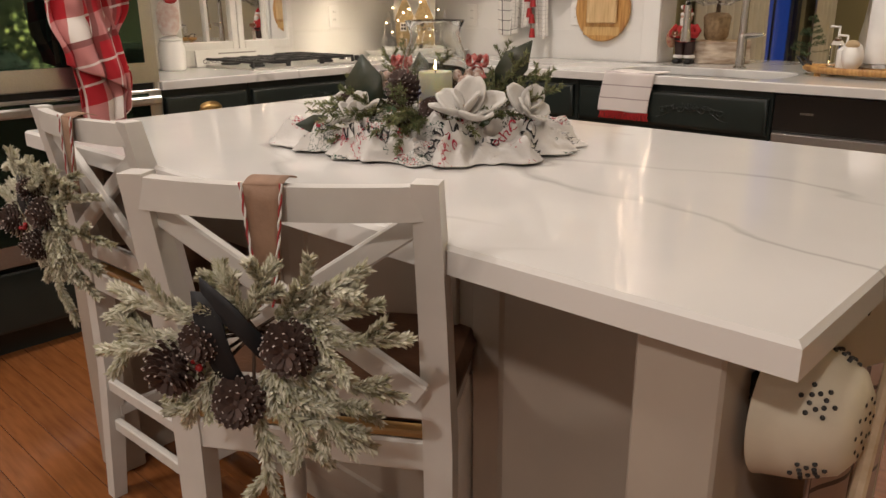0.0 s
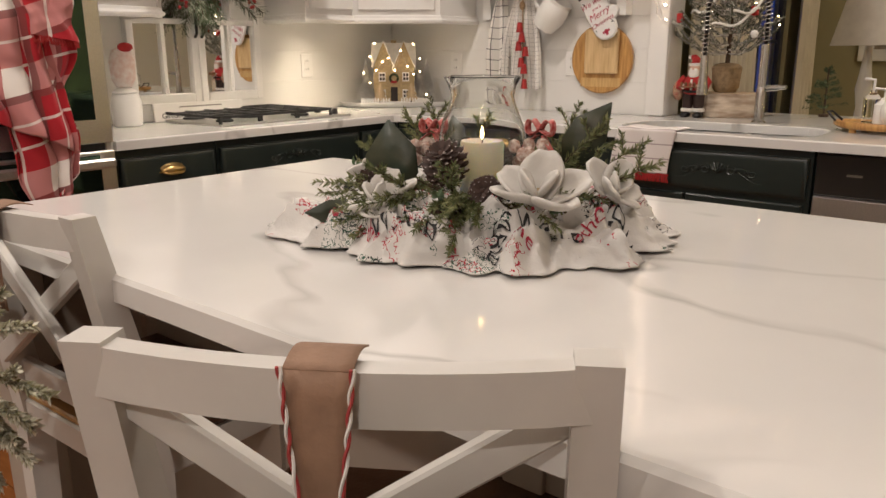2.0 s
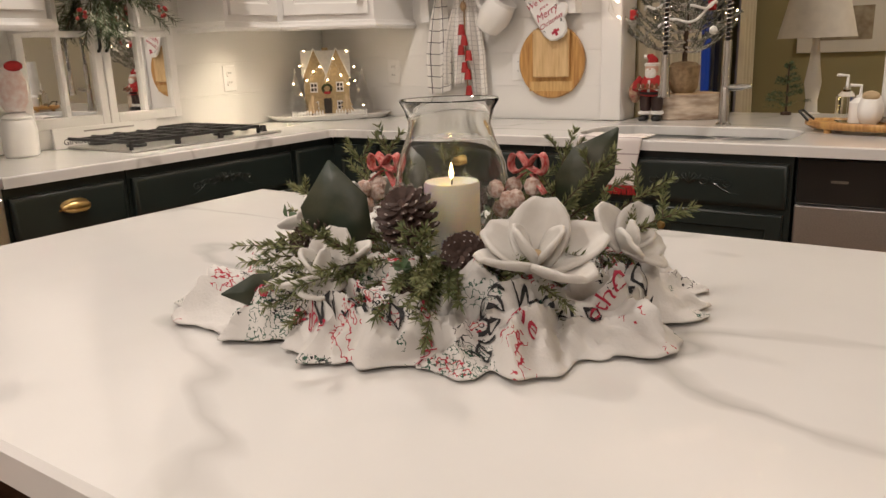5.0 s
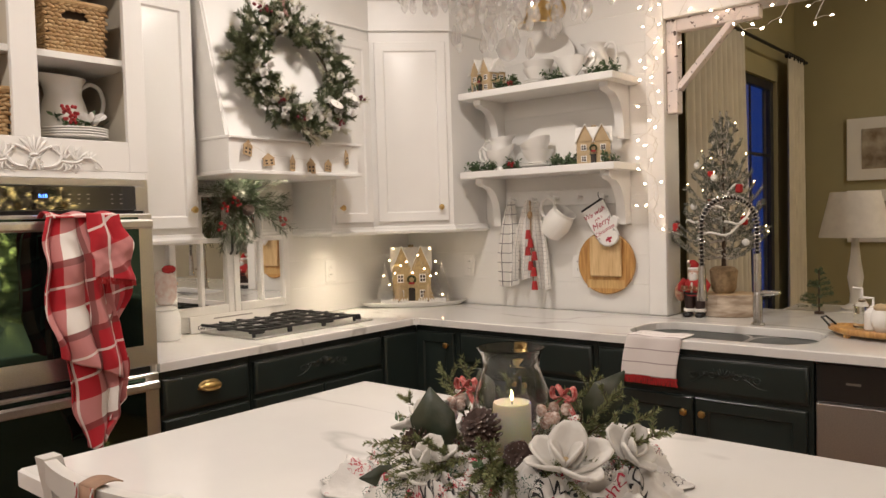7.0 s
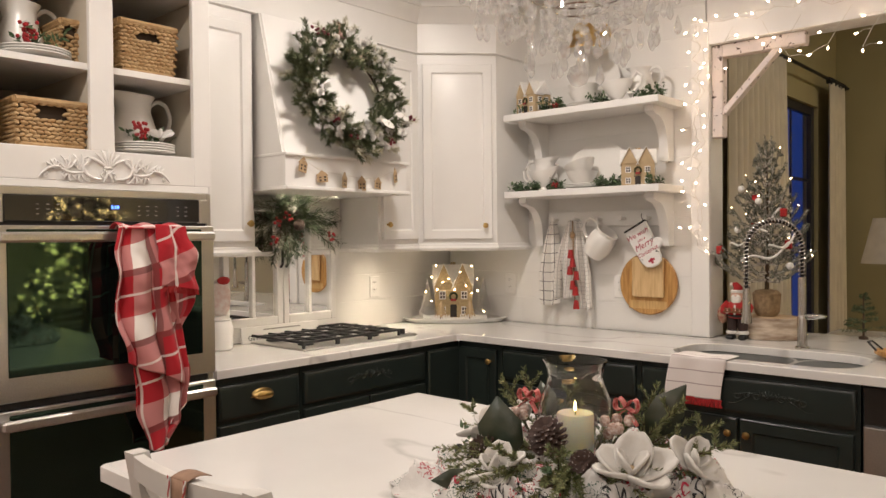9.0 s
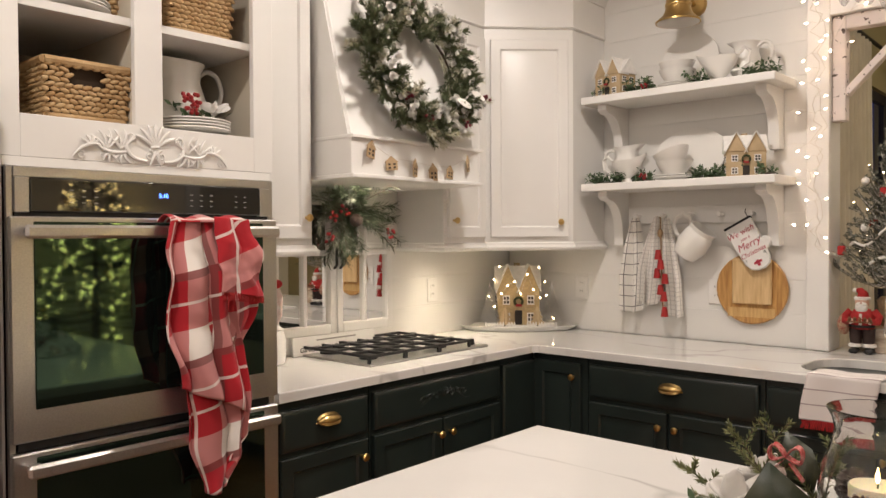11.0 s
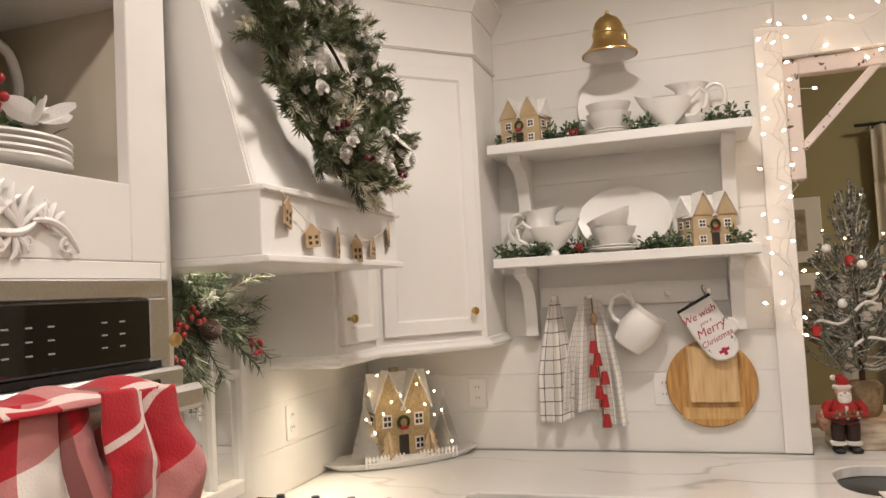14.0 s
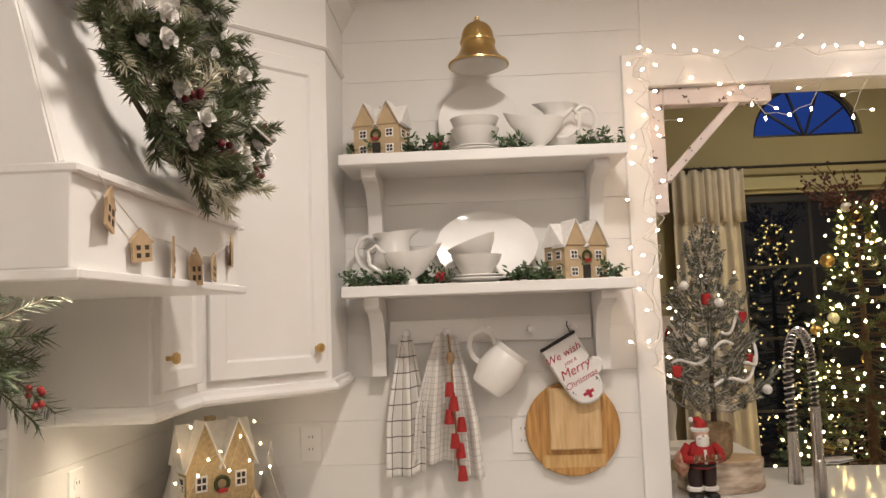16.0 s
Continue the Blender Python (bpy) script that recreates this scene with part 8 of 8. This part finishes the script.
for k, (a, r, z) in enumerate(((-1.9, 0.20, 0.26), (-2.7, 0.17, 0.33), (-1.2, 0.18, 0.33), (-1.55, 0.13, 0.45))):
    # twisted white garland loops
    line = [Vector((r * (1 - 0.25 * t) * math.cos(a + 1.5 * t), r * (1 - 0.25 * t) * math.sin(a + 1.5 * t), z + 0.09 * t + 0.02 * math.sin(9 * t + k))) for t in [i / 14 for i in range(15)]]
    part("garland_loop", Geo().tube(line, 0.0055, 7), M_SNOW, TT, "frosted white twig garland")
for k in range(12):
    e = ends[(k * 7 + 3) % len(ends)]
    if k % 2:
        part("bauble", Geo().ball(e + Vector((0, 0, -0.02)), 0.017, 12), M_SNOW, TT, "white bauble")
    else:
        part("ornament", Geo().box(e.x - 0.014, e.x + 0.014, e.y - 0.014, e.y + 0.014, e.z - 0.045, e.z - 0.005, 0.004), M_REDFELT, TT, "small red ornament")
for k in range(20):
    e = ends[(k * 5 + 1) % len(ends)]
    ob = new("bulb", bulb_me)
    ob.parent, ob.matrix_basis = TT, Matrix.Translation(e + Vector((0, 0, 0.006)))

# hand towel over the sink's edge
def sinkstripe(u, v, op, mix):
    ln = op("MULTIPLY", band(op, v, 5.5, 0.42, 0.50), op("GREATER_THAN", v, 0.2))
    return mix(ln, (0.78, 0.73, 0.70), (0.42, 0.34, 0.34))
ht = thing("dish_towel", "white striped dish towel with red fringe over the counter edge", "towel", Matrix())
def edge_towel(u, v):
    x = -1.512 + 0.222 * u + 0.008 * math.sin(v * 5)
    s = v * 0.285
    if s < 0.13:
        return (x + 0.01 * (1 - s / 0.13), 2.93 - s * 0.89, CT + 0.004 + 0.002 * math.sin(u * 9))
    q = s - 0.13
    return (x - 0.012 * q / 0.18, EB - 0.006 - 0.004 * math.sin(u * 10 + 1) * min(1, q * 20), CT + 0.003 - q)
ob = part("fabric", Geo().grid(edge_towel, 30, 60), uv_pattern("striped_towel_cotton", sinkstripe), ht, "", 60)
ob.modifiers.new("thick", "SOLIDIFY").thickness = 0.003
g = Geo()
rng = random.Random(15)
for i in range(70):
    x = -1.522 + 0.22 * i / 69
    g.tube([(x, EB - 0.008, CT - 0.150), (x + rng.uniform(-0.003, 0.003), EB - 0.010, CT - 0.164), (x + rng.uniform(-0.004, 0.004), EB - 0.009, CT - 0.181)], 0.0022, 5)
tagged(part("fringe", g, M_REDFELT, ht, "thick red fringe", 60), kind="stuff")

# tray with soap and paper towels
wt = thing("wooden_tray", "live edge wooden tray on the worktop", "tray", at(-0.62, 3.20, CT, -8))
o = [(0.26 * math.cos(a) * (1 + 0.06 * math.sin(3 * a)), 0.12 * math.sin(a) * (1 + 0.08 * math.cos(2 * a))) for a in [2 * math.pi * i / 40 for i in range(40)]]
part("board", Geo().rings([[(x * 0.93, y * 0.92, 0.012) for x, y in o], [(x, y, 0.022) for x, y in o], [(x, y, 0.034) for x, y in o], [(x * 0.98, y * 0.97, 0.037) for x, y in o], [(x * 0.9, y * 0.88, 0.030) for x, y in o]]), M_ACACIA, wt, smooth=50)
for x in (-0.17, 0.17):
    for y in (-0.06, 0.06):
        part("foot", Geo().lathe([(0.012, 0), (0.012, 0.0165), (0.003, 0.017)], 10, m=pose(x, y, 0)), M_ACACIA, wt)
part("handle", Geo().tube([(-0.24, -0.03, 0.034), (-0.275, -0.02, 0.065), (-0.275, 0.02, 0.065), (-0.24, 0.03, 0.034)], 0.004, 6), M_BLACK, wt, "black iron handle")
for x, y, h, nm, lb in ((-0.76, 3.235, 0.15, "soap_bottle", "clear pump bottle of soap on the tray"), (-0.715, 3.19, 0.12, "lotion_bottle", "white pump bottle on the tray")):
    b = thing(nm, lb, "bottle", at(x, y, CT + 0.0305))
    part("bottle", Geo().lathe([(0.026, 0), (0.030, 0.004), (0.030, h * 0.55), (0.012, h * 0.68), (0.011, h * 0.74), (0.003, h * 0.745)], 20), M_GLASS if nm == "soap_bottle" else M_CHINA, b)
    part("pump", Geo().tube([(0, 0, h * 0.74), (0, 0, h * 0.98), (-0.03, -0.012, h)], 0.005, 8), M_TRIM, b, "white pump")
b = thing("ornament_jar", "clear glass ornament with gold and white filling", "ornament", at(-0.68, 3.155, CT + 0.0305))
part("jar", Geo().lathe([(0.02, 0), (0.034, 0.02), (0.038, 0.05), (0.028, 0.085), (0.012, 0.10), (0.003, 0.102)], 20), M_CHINA, b)
part("bow", Geo().ball((0, -0.02, 0.09), 0.016, 10, (1.6, 0.8, 1)), M_KRAFT, b, "tan bow")
pt = thing("paper_towel_holder", "white paper towel roll on a steel holder", "paper towels", at(-0.60, 3.24, CT + 0.0305))
part("base", Geo().lathe([(0.075, 0), (0.078, 0.006), (0.072, 0.018), (0.01, 0.019)], 28), M_CHROME, pt)
part("roll", Geo().lathe([(0.060, 0.020), (0.062, 0.022), (0.062, 0.295), (0.060, 0.298), (0.022, 0.298), (0.020, 0.28)], 36), M_WHITECLOTH, pt, "white paper roll")
part("rod", Geo().tube([(0, 0, 0.015), (0, 0, 0.335)], 0.006, 8), M_CHROME, pt)
mini = thing("small_tree", "small dark tabletop pine tree on the ledge", "christmas tree", at(-1.045, 3.80, CT))
rng = random.Random(3)
sp = Geo()
for i in range(34):
    t = rng.random()
    a = rng.uniform(0, 6.28)
    r = 0.085 * (1 - t) + 0.01
    p = Vector((0, 0, 0.03 + 0.17 * t))
    needle_spray(sp, [p, p + Vector((r * math.cos(a), r * math.sin(a), 0.01))], 0.013, 60, rng, 0.001)
tagged(part("needles", sp, M_FIR, mini, "dark needles", 0), kind="stuff")
part("trunk", Geo().lathe([(0.02, 0), (0.02, 0.012), (0.005, 0.014), (0.003, 0.2)], 10), M_TWIG, mini)

# canister beside the mirrored panel
cn = thing("canister", "white ceramic canister with red painted letters and trim", "canister", at(-3.09, 1.765, CT))
part("jar", Geo().lathe([(0.05, 0), (0.055, 0.005), (0.058, 0.09), (0.050, 0.12), (0.046, 0.125), (0.003, 0.126)], 28), M_CHINA, cn)
part("lid", Geo().lathe([(0.048, 0.1265), (0.050, 0.132), (0.03, 0.146), (0.008, 0.15), (0.003, 0.151)], 28), M_CHINA, cn)
gb = thing("gingerbread_bowl", "white gingerbread ornament with red stripes on the canister", "ornament", at(-3.09, 1.765, CT + 0.1515))
part("cup", Geo().lathe([(0.03, 0), (0.045, 0.03), (0.048, 0.10), (0.035, 0.14), (0.004, 0.155)], 20), material("pink_white_ceramic", (0.66, 0.48, 0.43), 0.4, vary=0.2, scale=40, color2=(0.78, 0.74, 0.70)), gb)
part("bow", Geo().ball((0.035, 0, 0.15), 0.02, 10, (0.7, 1.6, 0.9)), M_REDFELT, gb, "red bow")

# ---------- island end: colander and apron ----------
ir = thing("hook_rail", "dark iron hook rail on the island's end", "hook rail", at(-0.084, 0.78, 0.80, 90))
part("bar", Geo().box(-0.05, 0.85, -0.008, 0.0, -0.012, 0.012, 0.002), M_BLACK, ir)
for x in (0.02, 0.2, 0.38, 0.56, 0.74):
    part("hook", Geo().tube([(x, -0.008, 0.0), (x, -0.03, -0.015), (x, -0.035, 0.008)], 0.004, 6), M_BLACK, ir)
co = thing("colander", "cream enamel colander hanging on the island's end", "colander", at(-0.02, 0.85, 0.775, 90, 90) @ Matrix.Scale(0.78, 4))
M_ENAMEL = material("cream_enamel", (0.62, 0.56, 0.44), 0.35, vary=0.06, scale=12)
part("bowl", Geo().lathe([(0.105, -0.055), (0.112, -0.055), (0.108, -0.045), (0.098, 0.0), (0.075, 0.045), (0.05, 0.06), (0.003, 0.062)], 32), M_ENAMEL, co)
g = Geo()
for ring, (rr, zz, n) in enumerate(((0.02, 0.0628, 6), (0.04, 0.0625, 10))):
    for k in range(n):
        g.ball((rr * math.cos(6.283 * k / n), rr * math.sin(6.283 * k / n), zz - 0.001 * ring), 0.0036, 6, (1, 1, 0.3))
for k in range(5):
    for j in range(12):
        a = 6.283 * k / 5
        da, dz = 0.24 * math.cos(6.283 * j / 12) * (1 if j % 2 else 0.5), 0.019 * math.sin(6.283 * j / 12) * (1 if j % 2 else 0.5)
        z = 0.018 + dz
        rr = 0.098 - 0.023 * z / 0.045 + 0.001
        g.ball((rr * math.cos(a + da), rr * math.sin(a + da), z), 0.0036, 6)
tagged(part("perforation", g, M_BLACK, co, "small dark drain holes"), kind="stuff")
ap = thing("apron", "dark plaid cloth hanging on the island's end", "cloth", at(-0.02, 1.02, 0.80, 90))
def lattice(u, v, op, mix):
    return mix(op("MAXIMUM", band(op, u, 4, 0.45, 0.55), band(op, v, 7, 0.45, 0.55)), (0.34, 0.22, 0.18), (0.06, 0.03, 0.025))
ob = part("fabric", Geo().grid(lambda u, v: (-0.16 + 0.36 * u, 0.012 * math.sin(u * 14), -0.06 - 0.48 * v), 40, 30), uv_pattern("brown_lattice_cotton", lattice), ap, "", 60)
ob.modifiers.new("thick", "SOLIDIFY").thickness = 0.002
ut = thing("wooden_spoon", "pale wooden spoon hanging beside the colander", "utensil", at(0.015, 0.93, 0.62, 90, 0, 20))
part("handle", Geo().tube([(0, 0, 0), (0, 0, 0.2)], lambda t: 0.010 - 0.003 * t, 8), woodgrain("pale_spoon_wood", (0.6, 0.48, 0.34), (0.45, 0.33, 0.2)), ut)

# ---------- chandelier over the island ----------
ch = thing("chandelier", "crystal drop chandelier over the island", "chandelier", at(-0.93, 1.21, 0))
part("stem", Geo().tube([(0, 0, 2.0), (0, 0, CEIL - 0.03)], 0.008, 8), M_CHROME, ch)
part("ceiling_rose", Geo().lathe([(0.06, CEIL - 0.03), (0.06, CEIL - 0.012), (0.05, CEIL - 0.001), (0.003, CEIL - 0.001)], 24), M_CHROME, ch)
drop = Geo()
drop.lathe([(0.0010, 0.0), (0.003, -0.006), (0.0062, -0.017), (0.0078, -0.025), (0.0066, -0.031), (0.003, -0.036), (0.0006, -0.038)], 7)
dme = drop.mesh("crystal_drop", 0)
dme.materials.append(crystal("crystal"))
bead = Geo().ball((0, 0, 0), 0.0065, 6).mesh("crystal_bead", 0)
bead.materials.append(dme.materials[0])
rng = random.Random(2)
for ringr, z, n in ((0.225, 1.895, 30), (0.19, 1.845, 26), (0.145, 1.805, 22), (0.095, 1.77, 15), (0.045, 1.74, 7)):
    pts = [(ringr * math.cos(6.283 * k / 32), ringr * math.sin(6.283 * k / 32), z + 0.10) for k in range(33)]
    part("ring", Geo().tube(pts, 0.0018, 6), M_CHROME, ch)
    for k in range(n):
        a = 6.283 * k / n + rng.uniform(-0.05, 0.05)
        dz = rng.uniform(-0.03, 0.03)
        for j in range(4):
            ob = new("crystal_bead", bead)
            ob.parent, ob.matrix_basis = ch, pose(ringr * math.cos(a), ringr * math.sin(a), z + 0.088 - 0.019 * j + dz * j / 4)
        ob = new("crystal_drop", dme)
        ob.parent, ob.matrix_basis = ch, pose(ringr * math.cos(a), ringr * math.sin(a), z + 0.012 + dz, 0, 0, rng.uniform(0, 90))
for k in range(6):
    a = 6.283 * k / 6
    part("arm", Geo().tube([(0, 0, 2.05), (0.10 * math.cos(a), 0.10 * math.sin(a), 1.93), (0.20 * math.cos(a), 0.20 * math.sin(a), 1.97)], 0.005, 6), M_CHROME, ch)
part("finial", Geo().ball((0, 0, 1.715), 0.022, 8), dme.materials[0], ch, "faceted crystal ball", 0)

# ---------- living room beyond the opening ----------
M_CURTAIN = material("cream_curtain_linen", (0.66, 0.61, 0.50), 0.9, vary=0.05, scale=6, bump=0.25, bump_scale=200)


def curtain(m, w, h, label, flounce=True):
    root = thing("curtain", label, "curtain", m, "cream curtains")
    ob = part("fabric", Geo().grid(lambda u, v: (w * u * (0.9 + 0.1 * v), 0.03 * math.sin(u * w * 62) * (0.5 + 0.5 * v), -h * v), 90, 10), M_CURTAIN, root, "", 60)
    ob.modifiers.new("thick", "SOLIDIFY").thickness = 0.003
    if not flounce:
        return root
    ob = part("valance", Geo().grid(lambda u, v: (w * u, -0.012 + 0.032 * math.sin(u * w * 62), 0.01 - 0.42 * v), 90, 4), M_CURTAIN, root, "", 60)
    ob.modifiers.new("thick", "SOLIDIFY").thickness = 0.003
    return root


curtain(at(-0.62, 6.9, 2.60), 0.56, 2.58, "cream linen curtain beside the tall window")
curtain(at(1.08, 6.9, 2.60), 0.5, 2.58, "cream linen curtain beside the tall window")
curtain(at(-1.9, 4.42, 2.60, 90), 1.08, 2.58, "cream linen curtain at the side window", False)
curtain(at(-1.9, 6.46, 2.60, 90), 0.46, 2.58, "cream linen curtain at the side window", False)
for m, L in ((at(-0.72, 6.9, 2.62), 2.4), (at(-1.9, 4.36, 2.62, 90), 2.62)):
    rd = thing("curtain_rod", "black iron curtain rod with ring clips", "curtain rod", m)
    part("rod", Geo().tube([(0, 0, 0), (L, 0, 0)], 0.012, 8), M_BLACK, rd)
    for x in (0.12, L - 0.12):
        part("bracket", Geo().tube([(x, 0, 0), (x, 0.098, 0)], 0.008, 6), M_BLACK, rd)
    for k in range(9):
        for x in (0.12 + 0.055 * k, L - 0.12 - 0.055 * k):
            part("ring_clip", Geo().box(x - 0.004, x + 0.004, -0.016, 0.016, -0.035, 0.016, 0.002), M_BLACK, rd)
cs = thing("console_table", "painted console table behind the opening", "table", at(-1.55, 4.95, 0))
part("tabletop", Geo().box(0, 0.76, 0, 0.42, 0.76, 0.79, 0.004), M_TRIM, cs)
for x in (0.02, 0.70):
    for y in (0.02, 0.36):
        part("leg", Geo().box(x, x + 0.04, y, y + 0.04, 0, 0.7595, 0.003), M_TRIM, cs)
lp = thing("table_lamp", "white table lamp with tapered fabric shade", "lamp", at(-1.17, 5.15, 0.7905))
part("base", Geo().lathe([(0.08, 0), (0.08, 0.015), (0.035, 0.04), (0.03, 0.10), (0.045, 0.20), (0.03, 0.30), (0.022, 0.38), (0.018, 0.44), (0.003, 0.45)], 24), M_CHINA, lp)
part("shade", Geo().lathe([(0.20, 0.44), (0.135, 0.71), (0.132, 0.71), (0.197, 0.44)], 36, cap=False), material("linen_shade", (0.70, 0.66, 0.60), 0.9, vary=0.04, scale=20, bump=0.1, bump_scale=200), lp, "off white linen shade")
for z, h in ((1.62, 0.50), (1.12, 0.42)):
    pc = thing("framed_picture", "white framed brown cabin print on the wall", "picture", at(-1.60, 6.97, z))
    part("frame", Geo().box(0, 0.62, 0, 0.028, 0, h, 0.004), M_TRIM, pc)
    part("print", Geo().box(0.11, 0.51, -0.003, 0.0, 0.09, h - 0.09), material("sepia_print", (0.20, 0.15, 0.10), 0.6, vary=0.3, scale=9, color2=(0.50, 0.45, 0.36)), pc, "brown sepia print")


def big_tree(m, H, R, label, seed, nl, dense=70):
    rng = random.Random(seed)
    root = thing("christmas_tree", label, "christmas tree", m, "tall christmas trees")
    part("trunk", Geo().tube([(0, 0, 0), (0, 0, H * 0.5), (0, 0, H * 0.97)], lambda t: 0.045 * (1.05 - t), 10), M_TWIG, root)
    sp, tw = Geo(), Geo()
    ends = []
    for i in range(nl):
        t = rng.random() ** 1.25
        z = 0.25 + (H - 0.3) * t
        r = R * (1 - t) * rng.uniform(0.7, 1.08) + 0.06
        a = rng.uniform(0, 6.283)
        d = Vector((math.cos(a), math.sin(a), 0))
        pts = [Vector((0, 0, z)) + d * r * q + Vector((0, 0, -0.10 * r * math.sin(2.2 * q) + 0.06 * q * q)) for q in (0, 0.4, 0.75, 1)]
        tw.tube(pts, lambda q: 0.006 * (1.1 - 0.8 * q), 4)
        needle_spray(sp, pts[1:], 0.045, dense, rng, 0.0026, 0.8)
        ends.append(pts[-1])
        ends.append(pts[2])
    part("branchwork", tw, M_TWIG, root, "brown branches")
    tagged(part("needles", sp, M_FIR, root, "green fir needles", 0), kind="stuff")
    lit = Geo().ball((0, 0, 0), 0.009, 6).mesh("bulb", 60)
    lit.materials.append(glow("tree_bulb", (1.0, 0.72, 0.26), 30.0))
    for k in range(295):
        e = ends[(k * 13 + 5) % len(ends)]
        ob = new("bulb", lit)
        ob.parent, ob.matrix_basis = root, Matrix.Translation(e + Vector((rng.uniform(-0.06, 0.06), rng.uniform(-0.06, 0.06), rng.uniform(-0.03, 0.05))))
    for k in range(26):
        e = ends[(k * 17 + 9) % len(ends)]
        part("bauble", Geo().ball(e + Vector((0, 0, -0.05)), rng.uniform(0.035, 0.05), 12), (M_CHINA, M_BRASS, M_BLACK)[k % 3], root, "round bauble")
    return root, ends


bt, ends = big_tree(at(0.47, 6.27, 0), 2.3, 0.66, "tall lit christmas tree with baubles and twig topper", 51, 230)
g, bud = Geo(), Geo()
rng = random.Random(52)
for k in range(34):
    a = rng.uniform(0, 6.28)
    d = Vector((math.cos(a) * 0.6, math.sin(a) * 0.6, rng.uniform(0.5, 1.2))).normalized()
    L = rng.uniform(0.3, 0.6)
    pts = [Vector((0, 0, 2.1)) + d * L * q + Vector((0, 0, -0.1 * q * q)) for q in (0, 0.4, 0.7, 1)]
    g.tube(pts, 0.003, 4)
    for q in range(9):
        bud.ball(pts[1].lerp(pts[3], rng.random()) + Vector((rng.uniform(-0.03, 0.03), rng.uniform(-0.03, 0.03), rng.uniform(-0.03, 0.03))), 0.011, 6)
part("twig_topper", g, M_TWIG, bt, "bare twig sprays at the top")
tagged(part("bud_cluster", bud, material("dark_red_buds", (0.10, 0.03, 0.03), 0.6, vary=0.3), bt, "dark red buds"), kind="stuff")
big_tree(at(2.3, 3.05, 0), 2.2, 0.75, "tall lit christmas tree standing in the room behind", 61, 200, 60)

# ---------- floor strips ----------
rng = random.Random(1)
lengths = [1.1, 1.5, 1.9]
meshes = []
for L in lengths:
    me = Geo().box(0, L - 0.0012, 0, 0.0812, -0.012, 0.0, 0.0012).mesh("plank", 0)
    me.materials.append(M_FLOOR)
    meshes.append(me)
count, rest = 0, Geo()
y = -1.3
while y < 1.75:
    x = -3.3 - rng.uniform(0, 0.08)
    while x < 1.5:
        k = rng.randrange(3)
        if x + lengths[k] > -3.0 and count < 290:
            ob = new("plank", meshes[k])
            ob.parent, ob.matrix_basis = floor, pose(x, y, 0)
            count += 1
        x += lengths[k]
    y += 0.0825
rest.box(-3.2, 3.55, 1.78, 3.42, -0.012, -0.001).box(-3.2, 3.55, -2.79, -1.31, -0.012, -0.001).box(1.48, 3.55, -1.3, 1.77, -0.012, -0.001).box(-1.99, 3.55, 3.58, 6.99, -0.012, -0.001)
part("plank_rest", rest, M_FLOOR, floor)
